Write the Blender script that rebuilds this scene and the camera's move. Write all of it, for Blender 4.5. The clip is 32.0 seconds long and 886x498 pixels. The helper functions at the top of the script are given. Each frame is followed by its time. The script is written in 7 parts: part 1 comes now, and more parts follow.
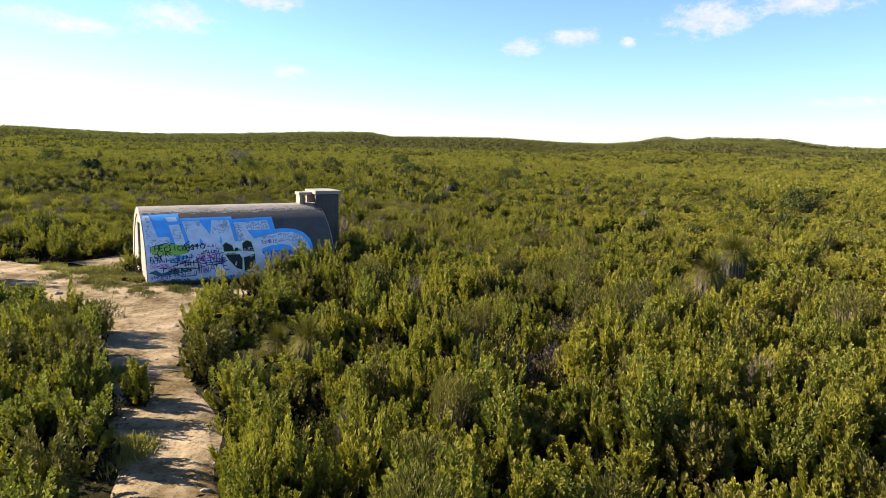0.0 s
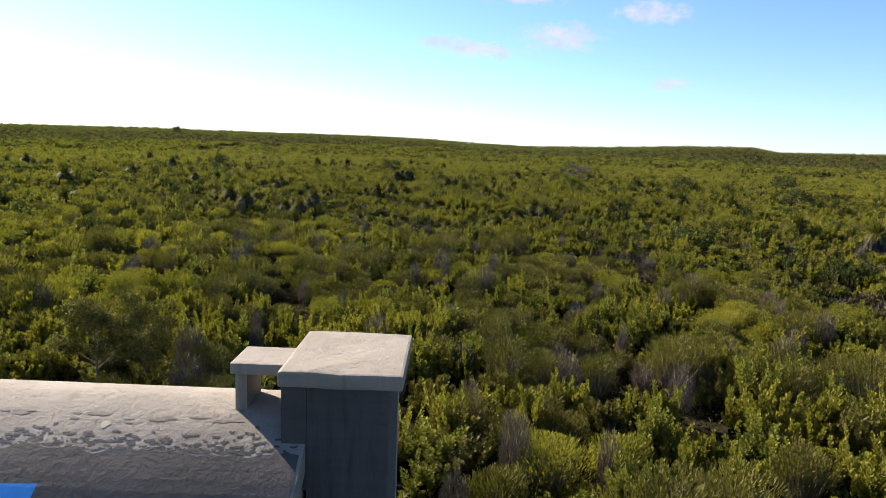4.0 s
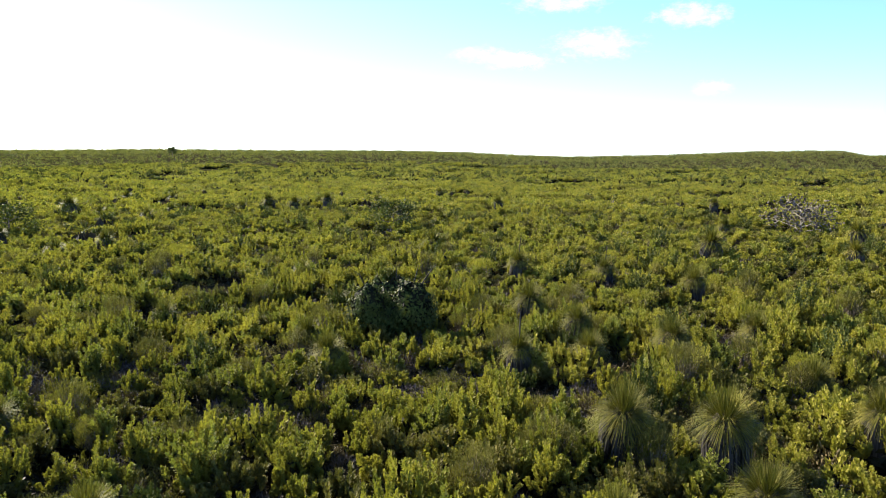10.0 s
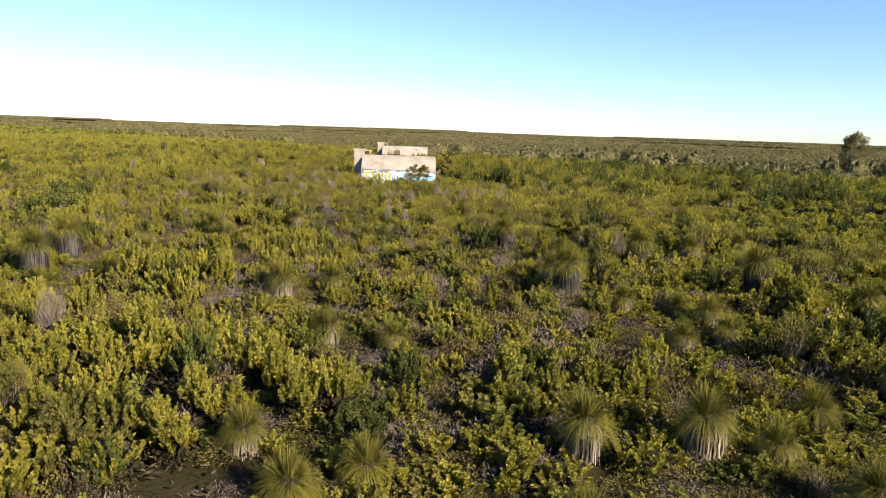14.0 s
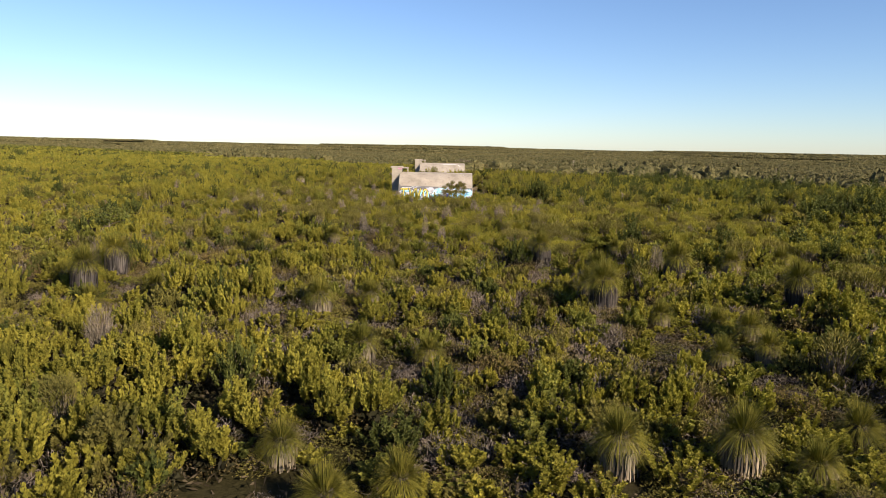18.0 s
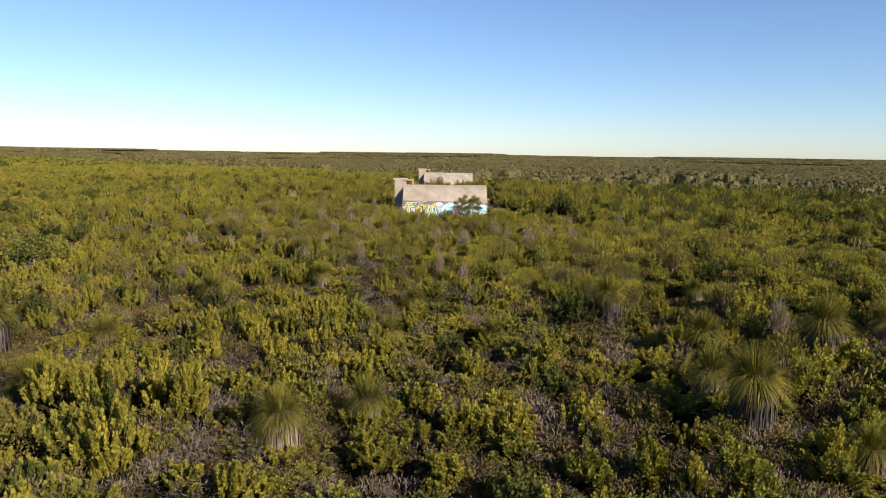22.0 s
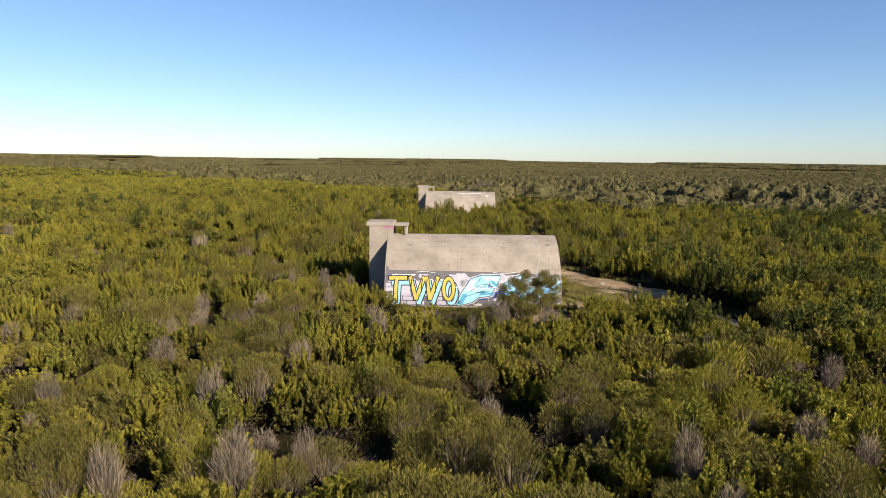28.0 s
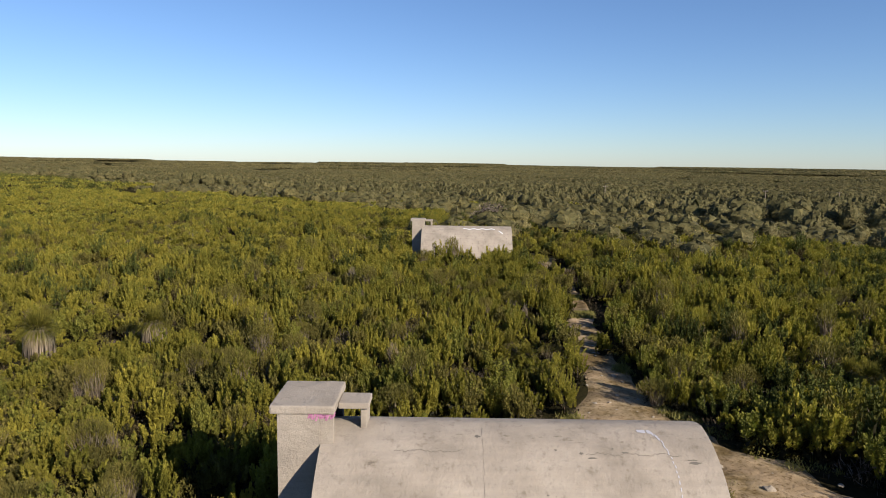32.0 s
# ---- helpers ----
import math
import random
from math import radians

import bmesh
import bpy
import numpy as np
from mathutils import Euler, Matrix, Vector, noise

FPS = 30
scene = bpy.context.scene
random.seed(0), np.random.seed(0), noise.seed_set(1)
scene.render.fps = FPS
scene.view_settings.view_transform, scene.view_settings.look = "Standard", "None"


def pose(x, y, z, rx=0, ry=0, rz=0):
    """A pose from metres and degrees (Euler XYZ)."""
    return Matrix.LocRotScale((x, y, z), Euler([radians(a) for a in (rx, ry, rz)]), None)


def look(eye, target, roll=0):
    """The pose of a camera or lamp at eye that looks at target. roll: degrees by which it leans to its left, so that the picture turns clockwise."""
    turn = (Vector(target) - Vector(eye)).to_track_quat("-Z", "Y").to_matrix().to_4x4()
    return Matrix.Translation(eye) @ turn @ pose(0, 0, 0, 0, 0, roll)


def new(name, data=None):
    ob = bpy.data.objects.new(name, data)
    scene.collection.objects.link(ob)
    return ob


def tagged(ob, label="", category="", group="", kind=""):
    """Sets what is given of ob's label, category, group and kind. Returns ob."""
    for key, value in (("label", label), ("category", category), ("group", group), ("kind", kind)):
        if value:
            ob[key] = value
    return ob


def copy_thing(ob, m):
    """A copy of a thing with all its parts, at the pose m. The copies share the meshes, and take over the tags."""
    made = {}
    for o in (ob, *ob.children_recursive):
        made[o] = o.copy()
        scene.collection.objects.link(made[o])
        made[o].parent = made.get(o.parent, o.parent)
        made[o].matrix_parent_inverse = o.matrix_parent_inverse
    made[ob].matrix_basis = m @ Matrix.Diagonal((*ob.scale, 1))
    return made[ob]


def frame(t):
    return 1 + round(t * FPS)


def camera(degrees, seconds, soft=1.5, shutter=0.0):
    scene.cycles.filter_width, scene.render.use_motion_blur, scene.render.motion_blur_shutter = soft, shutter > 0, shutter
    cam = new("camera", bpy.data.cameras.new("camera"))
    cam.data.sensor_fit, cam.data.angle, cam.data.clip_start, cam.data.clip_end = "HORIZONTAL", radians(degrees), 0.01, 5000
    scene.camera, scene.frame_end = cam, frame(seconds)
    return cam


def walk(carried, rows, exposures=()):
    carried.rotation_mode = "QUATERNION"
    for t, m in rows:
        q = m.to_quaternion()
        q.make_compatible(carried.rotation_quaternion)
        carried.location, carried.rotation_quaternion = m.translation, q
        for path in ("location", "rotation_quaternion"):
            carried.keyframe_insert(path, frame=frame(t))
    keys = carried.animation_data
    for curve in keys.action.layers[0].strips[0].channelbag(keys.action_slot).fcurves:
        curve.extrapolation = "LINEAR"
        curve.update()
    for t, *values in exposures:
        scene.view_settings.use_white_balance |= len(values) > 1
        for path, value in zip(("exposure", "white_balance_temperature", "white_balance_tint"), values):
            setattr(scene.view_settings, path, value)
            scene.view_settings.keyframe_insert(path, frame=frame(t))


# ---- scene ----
# ---- camera ----
# seconds, eye, (yaw to the left from +y, pitch, roll)
PATH = [
    (0, (10.46, 0.64, 5.20), (7.04, -8.65, 1.13)),
    (0.5, (10.79, 3.40, 5.20), (11.54, -8.53, 1.09)),
    (1, (10.91, 6.16, 5.21), (16.15, -8.46, 1.22)),
    (1.5, (10.88, 8.99, 5.18), (21.15, -8.37, 1.07)),
    (2, (10.66, 11.73, 5.15), (26.38, -8.32, 0.90)),
    (2.5, (10.16, 14.53, 5.16), (32.08, -8.23, 0.99)),
    (3, (9.60, 17.16, 5.18), (36.02, -8.16, 1.20)),
    (3.5, (8.47, 19.93, 5.18), (36.07, -8.38, 2.04)),
    (5.5, (-0.87, 40.45, 5.56), (40.77, -7.83, 1.51)),
    (6, (-2.35, 42.52, 5.57), (40.72, -7.73, 1.49)),
    (6.5, (-4.85, 45.44, 5.57), (40.41, -7.57, 1.32)),
    (7, (-9.93, 51.20, 5.63), (40.17, -7.25, 1.13)),
    (7.5, (-15.20, 56.29, 5.70), (39.95, -7.14, 0.88)),
    (8, (-19.16, 60.12, 5.72), (39.82, -6.92, 0.66)),
    (8.5, (-21.07, 61.89, 5.62), (39.66, -7.35, 0.59)),
    (9, (-24.55, 65.74, 5.58), (39.55, -7.42, 0.50)),
    (9.5, (-29.85, 71.32, 5.80), (39.32, -7.64, -0.29)),
    (10, (-36.13, 76.96, 6.27), (40.07, -7.34, 0.35)),
    (10.5, (-41.19, 81.68, 5.72), (69.82, -7.77, 1.43)),
    (10.6, (-41.86, 81.87, 5.63), (77.30, -7.88, 1.93)),
    (10.7, (-42.38, 81.99, 5.55), (87.20, -8.06, 2.25)),
    (10.8, (-42.74, 82.00, 5.49), (98.70, -8.45, 2.55)),
    (10.9, (-42.90, 81.87, 5.47), (110.30, -8.64, 2.69)),
    (11, (-42.82, 81.69, 5.46), (121.90, -8.91, 2.84)),
    (11.1, (-42.62, 81.66, 5.44), (133.50, -9.08, 2.49)),
    (11.2, (-42.34, 81.71, 5.41), (144.60, -9.28, 2.01)),
    (11.3, (-42.15, 81.75, 5.40), (154.02, -9.32, 2.05)),
    (11.4, (-42.24, 81.83, 5.40), (156.70, -9.18, 2.19)),
    (11.5, (-42.42, 81.93, 5.38), (158.96, -9.80, 2.94)),
    (12, (-42.40, 81.80, 5.33), (173.85, -10.02, 2.67)),
    (12.5, (-42.39, 81.61, 5.26), (188.88, -10.11, 2.14)),
    (13, (-42.36, 81.57, 5.26), (203.91, -10.23, 2.05)),
    (13.5, (-42.49, 81.52, 5.17), (213.22, -9.94, 1.96)),
    (14, (-42.50, 81.52, 5.20), (213.21, -9.76, 1.96)),
    (14.5, (-42.53, 81.53, 5.22), (213.24, -9.54, 1.90)),
    (16.5, (-42.60, 81.61, 5.22), (218.32, -8.91, 1.37)),
    (17, (-42.63, 81.58, 5.23), (217.18, -8.77, 1.23)),
    (17.5, (-42.66, 81.59, 5.24), (216.55, -8.63, 1.23)),
    (18, (-42.66, 81.60, 5.23), (216.45, -8.51, 1.18)),
    (18.5, (-42.60, 81.52, 5.20), (216.49, -8.52, 1.14)),
    (19, (-42.19, 81.00, 5.21), (216.49, -8.44, 1.12)),
    (19.5, (-41.58, 80.26, 5.20), (216.53, -8.29, 1.03)),
    (20, (-40.83, 79.43, 5.20), (216.50, -8.18, 1.00)),
    (20.5, (-39.95, 78.44, 5.18), (216.51, -8.07, 1.01)),
    (21, (-38.96, 77.40, 5.20), (216.47, -8.00, 1.01)),
    (21.5, (-37.94, 76.24, 5.19), (216.63, -7.83, 0.88)),
    (22, (-36.85, 75.15, 5.33), (216.54, -7.91, 0.83)),
    (22.5, (-35.68, 73.85, 5.33), (216.62, -7.82, 0.93)),
    (23, (-34.33, 72.41, 5.34), (216.48, -7.85, 0.80)),
    (23.5, (-32.88, 70.73, 5.27), (216.46, -7.78, 0.72)),
    (24, (-31.47, 68.99, 5.26), (216.50, -7.75, 0.72)),
    (24.5, (-30.00, 67.13, 5.18), (216.59, -7.60, 0.56)),
    (25, (-28.39, 65.23, 5.17), (216.48, -7.68, 0.80)),
    (25.5, (-26.96, 63.32, 5.21), (216.54, -7.61, 0.76)),
    (27.5, (-19.77, 54.03, 5.68), (216.44, -7.49, 0.70)),
    (28, (-17.93, 51.50, 5.81), (216.52, -7.44, 0.71)),
    (28.5, (-15.98, 49.12, 6.02), (216.31, -7.51, 0.78)),
    (29, (-14.23, 46.65, 6.20), (216.46, -7.42, 0.64)),
    (29.5, (-12.39, 44.19, 6.37), (216.47, -7.38, 0.61)),
    (30, (-10.70, 41.95, 6.61), (216.52, -7.26, 0.60)),
    (30.5, (-9.49, 40.16, 6.75), (216.79, -7.15, 0.49)),
    (31, (-8.57, 39.08, 6.93), (216.47, -7.12, 0.60)),
    (31.5, (-8.08, 38.61, 7.12), (215.85, -6.98, 0.53)),
    (32, (-7.78, 38.09, 7.48), (216.46, -7.13, 0.81)),
]


def aim(eye, angles):
    yaw, pitch, roll = angles
    a, b = radians(yaw), radians(pitch)
    way = Vector((-math.sin(a) * math.cos(b), math.cos(a) * math.cos(b), math.sin(b)))
    return look(eye, Vector(eye) + way, roll)


cam = camera(65.4, 32.0, soft=0.8)
walk(cam, [(t, aim(eye, angles)) for t, eye, angles in PATH],
     exposures=[(0, 1.96, 6000, 14), (1.5, 1.82, 6000, 14), (3, 1.6, 5950, 14), (6, 2.1, 5850, 13), (9, 2.38, 5650, 12), (10.2, 2.36, 5650, 12), (11, 1.9, 5850, 14), (12, 1.92, 5900, 15), (13.5, 1.8, 5950, 15), (14.5, 1.64, 6100, 15), (17, 1.36, 6200, 16), (20, 1.26, 6150, 16), (29, 1.12, 6000, 16), (31, 0.98, 5800, 15), (32, 0.96, 5800, 15)])

# ---- light ----
SUN_YAW, SUN_UP = 83.0, 27.0
world = bpy.data.worlds.new("sky")
scene.world = world
world.use_nodes = True
wn = world.node_tree.nodes
sky = wn.new("ShaderNodeTexSky")
sky.sky_type = "NISHITA"
sky.sun_disc = False
sky.sun_elevation = radians(SUN_UP)
sky.sun_rotation = radians(-SUN_YAW)
sky.air_density, sky.dust_density, sky.ozone_density = 0.9, 0.15, 2.4
wn["Background"].inputs["Strength"].default_value = 0.054
cool = wn.new("ShaderNodeMix")
cool.data_type, cool.blend_type = "RGBA", "MULTIPLY"
cool.inputs[0].default_value, cool.inputs[7].default_value = 1.0, (0.92, 1.0, 1.09, 1.0)
world.node_tree.links.new(sky.outputs[0], cool.inputs[6])
world.node_tree.links.new(cool.outputs[2], wn["Background"].inputs["Color"])
sun_data = bpy.data.lights.new("sun", "SUN")
sun_data.energy, sun_data.angle, sun_data.color = 5.0, radians(0.55), (1.0, 0.85, 0.62)
sun = new("sun", sun_data)
_a, _e = radians(SUN_YAW), radians(SUN_UP)
SUN_WAY = Vector((-math.sin(_a) * math.cos(_e), math.cos(_a) * math.cos(_e), math.sin(_e)))
sun.matrix_world = look(SUN_WAY * 60, (0, 0, 0))

# ---- materials ----


def ramp(nt, fac, stops):
    node = nt.nodes.new("ShaderNodeValToRGB")
    while len(node.color_ramp.elements) < len(stops):
        node.color_ramp.elements.new(0.5)
    for el, (pos, col) in zip(node.color_ramp.elements, stops):
        el.position, el.color = pos, (*col, 1)
    nt.links.new(fac, node.inputs[0])
    return node.outputs[0]


def noise_of(nt, scale, detail=4.0, rough=0.55, world_space=True, stretch=None):
    src = nt.nodes.new("ShaderNodeNewGeometry").outputs["Position"] if world_space else nt.nodes.new("ShaderNodeTexCoord").outputs["Object"]
    if stretch:
        mp = nt.nodes.new("ShaderNodeMapping")
        mp.inputs["Scale"].default_value = stretch
        nt.links.new(src, mp.inputs[0])
        src = mp.outputs[0]
    tex = nt.nodes.new("ShaderNodeTexNoise")
    tex.inputs["Scale"].default_value, tex.inputs["Detail"].default_value, tex.inputs["Roughness"].default_value = scale, detail, rough
    nt.links.new(src, tex.inputs["Vector"])
    return tex.outputs["Fac"]


def mixed(nt, fac, a, b, mode="MIX"):
    node = nt.nodes.new("ShaderNodeMix")
    node.data_type, node.blend_type = "RGBA", mode
    for socket, value in ((node.inputs[0], fac), (node.inputs[6], a), (node.inputs[7], b)):
        if isinstance(value, (int, float)):
            socket.default_value = value
        elif isinstance(value, tuple):
            socket.default_value = (*value, 1)
        else:
            nt.links.new(value, socket)
    return node.outputs[2]


def start(name, rough=0.8):
    mat = bpy.data.materials.new(name)
    mat.use_nodes = True
    bsdf = mat.node_tree.nodes["Principled BSDF"]
    bsdf.inputs["Roughness"].default_value = rough
    bsdf.inputs["Specular IOR Level"].default_value = 0.25
    return mat, mat.node_tree, bsdf


def bumped(nt, bsdf, height, strength, distance):
    b = nt.nodes.new("ShaderNodeBump")
    b.inputs["Strength"].default_value, b.inputs["Distance"].default_value = strength, distance
    nt.links.new(height, b.inputs["Height"])
    nt.links.new(b.outputs[0], bsdf.inputs["Normal"])


def leaf_material(name, dark, mid, light, patch=0.35, glow=0.35, even=0.5):
    """Leaves: each leaf a little different, and broad patches of plants that differ."""
    dark, light = (tuple(m + (c - m) * (1 - even) for c, m in zip(col, mid)) for col in (dark, light))
    mat, nt, bsdf = start(name, 0.7)
    bsdf.inputs["Specular IOR Level"].default_value = 0.07
    isl = nt.nodes.new("ShaderNodeNewGeometry").outputs["Random Per Island"]
    per_leaf = ramp(nt, isl, [(0.0, dark), (0.45, mid), (1.0, light)])
    broad = ramp(nt, noise_of(nt, patch, 3.0), [(0.35, (0.74, 0.76, 0.74)), (0.65, (1.14, 1.12, 1.06))])
    col = mixed(nt, 1.0, per_leaf, broad, "MULTIPLY")
    fine = ramp(nt, noise_of(nt, 0.95, 2.0), [(0.34, (0.74, 0.79, 0.76)), (0.5, (1.0, 1.0, 1.0)), (0.66, (1.14, 1.12, 1.04))])
    col = mixed(nt, 1.0, col, fine, "MULTIPLY")
    plant = ramp(nt, noise_of(nt, 2.4, 1.0), [(0.36, (0.80, 0.81, 0.82)), (0.5, (1.0, 1.0, 1.0)), (0.64, (1.10, 1.10, 1.07))])
    col = mixed(nt, 1.0, col, plant, "MULTIPLY")
    nt.links.new(col, bsdf.inputs["Base Color"])
    tr = nt.nodes.new("ShaderNodeBsdfTranslucent")
    warm = mixed(nt, 1.0, col, (1.0, 1.15, 0.5), "MULTIPLY")
    nt.links.new(warm, tr.inputs["Color"])
    mx = nt.nodes.new("ShaderNodeMixShader")
    mx.inputs[0].default_value = glow
    nt.links.new(bsdf.outputs[0], mx.inputs[1])
    nt.links.new(tr.outputs[0], mx.inputs[2])
    nt.links.new(mx.outputs[0], nt.nodes["Material Output"].inputs["Surface"])
    return mat


M_HEATH = leaf_material("heath_leaf", (0.108, 0.098, 0.017), (0.210, 0.187, 0.030), (0.300, 0.260, 0.048), glow=0.30, even=0.62)
M_SOFT = leaf_material("soft_leaf", (0.070, 0.062, 0.017), (0.126, 0.110, 0.028), (0.182, 0.155, 0.046), glow=0.18)
M_BROAD = leaf_material("broad_leaf", (0.088, 0.090, 0.020), (0.160, 0.156, 0.030), (0.235, 0.215, 0.050), glow=0.30, even=0.75)
M_LOW = leaf_material("low_scrub_leaf", (0.044, 0.033, 0.014), (0.082, 0.062, 0.026), (0.128, 0.098, 0.045), glow=0.08)
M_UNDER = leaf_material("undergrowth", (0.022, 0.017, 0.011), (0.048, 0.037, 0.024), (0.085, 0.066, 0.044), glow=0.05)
# almost black: the shade inside the bushes is put into this colour
M_CORE_SHADE = leaf_material("bush_shade_fill", (0.0084, 0.0077, 0.0042), (0.0182, 0.0168, 0.0077), (0.0315, 0.028, 0.0126), glow=0.0)
M_DARK = leaf_material("dark_leaf", (0.03255, 0.04116, 0.01176), (0.0651, 0.0735, 0.01764), (0.1085, 0.1127, 0.0294), glow=0.15)
M_GREY = leaf_material("dry_twig", (0.060, 0.047, 0.040), (0.115, 0.092, 0.080), (0.185, 0.153, 0.135), glow=0.0, even=0.0)
M_BROOM = leaf_material("broom_twig", (0.088, 0.068, 0.050), (0.165, 0.131, 0.100), (0.250, 0.205, 0.162), glow=0.0, even=0.0)
M_THICKET = leaf_material("thicket_leaf", (0.073, 0.062, 0.025), (0.135, 0.113, 0.046), (0.205, 0.172, 0.074), patch=0.22, glow=0.1, even=0.75)
M_FAR = leaf_material("far_leaf", (0.072, 0.063, 0.028), (0.124, 0.106, 0.047), (0.180, 0.153, 0.070), patch=0.11, glow=0.1, even=0.8)
M_WOOD = leaf_material("dark_wood_leaf", (0.048, 0.044, 0.020), (0.080, 0.073, 0.032), (0.116, 0.103, 0.047), patch=0.11, glow=0.05, even=0.8)
M_OLIVE = leaf_material("olive_wood_leaf", (0.092, 0.080, 0.040), (0.145, 0.126, 0.060), (0.205, 0.178, 0.086), patch=0.11, glow=0.1, even=0.8)
M_SLOPE = leaf_material("far_heath_leaf", (0.075, 0.076, 0.022), (0.132, 0.128, 0.034), (0.195, 0.178, 0.052), patch=0.11, glow=0.25)
M_NEEDLE = leaf_material("grasstree_needle", (0.052, 0.054, 0.009), (0.112, 0.104, 0.017), (0.185, 0.160, 0.032), glow=0.14, even=0.0)
# shaded copy of the dead needles, for grass trees seen against the sun
M_SKIRT_SHADE = leaf_material("shaded_dead_needle", (0.026, 0.022, 0.021), (0.052, 0.044, 0.042), (0.090, 0.078, 0.074), glow=0.0, even=0.0)
M_SKIRT = leaf_material("dead_needle", (0.068, 0.053, 0.040), (0.138, 0.111, 0.084), (0.212, 0.174, 0.132), glow=0.0, even=0.0)


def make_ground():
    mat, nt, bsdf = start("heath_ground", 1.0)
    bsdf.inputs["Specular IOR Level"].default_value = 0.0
    # soil almost black: the shade in gaps between bushes is in this colour
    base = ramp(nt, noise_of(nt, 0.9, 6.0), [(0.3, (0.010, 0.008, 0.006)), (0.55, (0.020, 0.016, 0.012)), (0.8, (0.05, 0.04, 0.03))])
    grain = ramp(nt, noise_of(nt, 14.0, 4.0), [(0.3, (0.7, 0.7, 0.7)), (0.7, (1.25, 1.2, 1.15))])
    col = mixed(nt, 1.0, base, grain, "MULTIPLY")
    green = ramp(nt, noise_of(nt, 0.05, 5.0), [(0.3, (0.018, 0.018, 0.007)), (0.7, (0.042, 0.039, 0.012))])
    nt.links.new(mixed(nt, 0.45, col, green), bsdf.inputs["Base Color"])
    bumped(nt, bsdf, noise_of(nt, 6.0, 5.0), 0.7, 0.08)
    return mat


def make_sand():
    mat, nt, bsdf = start("track_sand", 1.0)
    bsdf.inputs["Specular IOR Level"].default_value = 0.05
    base = ramp(nt, noise_of(nt, 0.7, 6.0, 0.6), [(0.3, (0.135, 0.100, 0.060)), (0.5, (0.255, 0.194, 0.122)), (0.72, (0.360, 0.285, 0.195))])
    litter = ramp(nt, noise_of(nt, 9.0, 5.0, 0.7), [(0.36, (0.52, 0.46, 0.36)), (0.47, (1.0, 1.0, 1.0)), (0.8, (1.10, 1.08, 1.05))])
    soil = ramp(nt, noise_of(nt, 0.55, 6.0, 0.7), [(0.40, (0.50, 0.47, 0.34)), (0.50, (0.92, 0.92, 0.86)), (0.60, (1.08, 1.06, 1.02))])
    col = mixed(nt, 1.0, mixed(nt, 1.0, base, litter, "MULTIPLY"), soil, "MULTIPLY")
    nt.links.new(col, bsdf.inputs["Base Color"])
    bumped(nt, bsdf, noise_of(nt, 2.2, 7.0, 0.62), 1.0, 0.09)
    return mat


def make_concrete(name="old_concrete", tone=(1.0, 1.0, 1.0)):
    """Buff weathered concrete: broad stains, faint board marks, run-off, lichen blotches, pits and fine cracks."""
    mat, nt, bsdf = start(name, 0.92)
    base = ramp(nt, noise_of(nt, 0.9, 7.0, 0.62, False), [(0.28, (0.182, 0.158, 0.130)), (0.48, (0.25, 0.218, 0.181)), (0.72, (0.30, 0.265, 0.224))])
    boards = ramp(nt, noise_of(nt, 3.0, 3.0, 0.5, False, (0.3, 0.3, 5.0)), [(0.35, (0.95, 0.95, 0.95)), (0.65, (1.04, 1.04, 1.03))])
    runs = ramp(nt, noise_of(nt, 3.4, 5.0, 0.65, False, (1.5, 1.5, 0.14)), [(0.30, (0.72, 0.70, 0.67)), (0.43, (1.0, 1.0, 1.0)), (0.72, (1.06, 1.05, 1.03))])
    lichen = ramp(nt, noise_of(nt, 2.6, 9.0, 0.72, False, (0.8, 1.0, 1.6)), [(0.25, (0.46, 0.44, 0.42)), (0.32, (0.88, 0.87, 0.85)), (0.39, (1.0, 1.0, 1.0))])
    pits = ramp(nt, noise_of(nt, 30.0, 4.0, 0.65, False), [(0.26, (0.6, 0.58, 0.55)), (0.36, (1.0, 1.0, 1.0))])
    col = base
    for layer in (boards, runs, lichen, pits):
        col = mixed(nt, 1.0, col, layer, "MULTIPLY")
    nt.links.new(mixed(nt, 1.0, col, tone, "MULTIPLY"), bsdf.inputs["Base Color"])
    bumped(nt, bsdf, noise_of(nt, 11.0, 8.0, 0.7, False), 0.7, 0.03)
    return mat


def plain(name, colour, rough=0.7, wear=0.25, scale=6.0):
    """Paint or wood of one colour, worn and dusty."""
    mat, nt, bsdf = start(name, rough)
    low = tuple(v * (1 - wear) for v in colour)
    col = ramp(nt, noise_of(nt, scale, 5.0, 0.65, False), [(0.3, low), (0.6, colour)])
    nt.links.new(col, bsdf.inputs["Base Color"])
    bumped(nt, bsdf, noise_of(nt, scale * 6, 4.0, 0.6, False), 0.25, 0.01)
    return mat


M_GROUND, M_SAND = make_ground(), make_sand()
M_CONC = make_concrete()
# darker copy of the concrete, with the sunless side's shade in its colour
M_CONC_SHADE = make_concrete("shade_toned_concrete", (0.30, 0.31, 0.35))
M_BARK = plain("bark", (0.17, 0.13, 0.10), 0.9, 0.5, 8.0)
M_TRUNK = plain("charred_trunk", (0.045, 0.038, 0.032), 0.95, 0.5, 14.0)
M_THATCH = plain("old_leaf_thatch", (0.060, 0.050, 0.034), 0.95, 0.5, 20.0)
M_POLE = plain("weathered_pole", (0.24, 0.20, 0.16), 0.9, 0.35, 5.0)


# ---- building helpers ----


def finish(name, verts, faces, mat, smooth=False):
    me = bpy.data.meshes.new(name)
    me.from_pydata([tuple(v) for v in verts], [], [tuple(f) for f in faces])
    me.materials.append(mat)
    if smooth:
        me.shade_smooth()
    me.update()
    return me


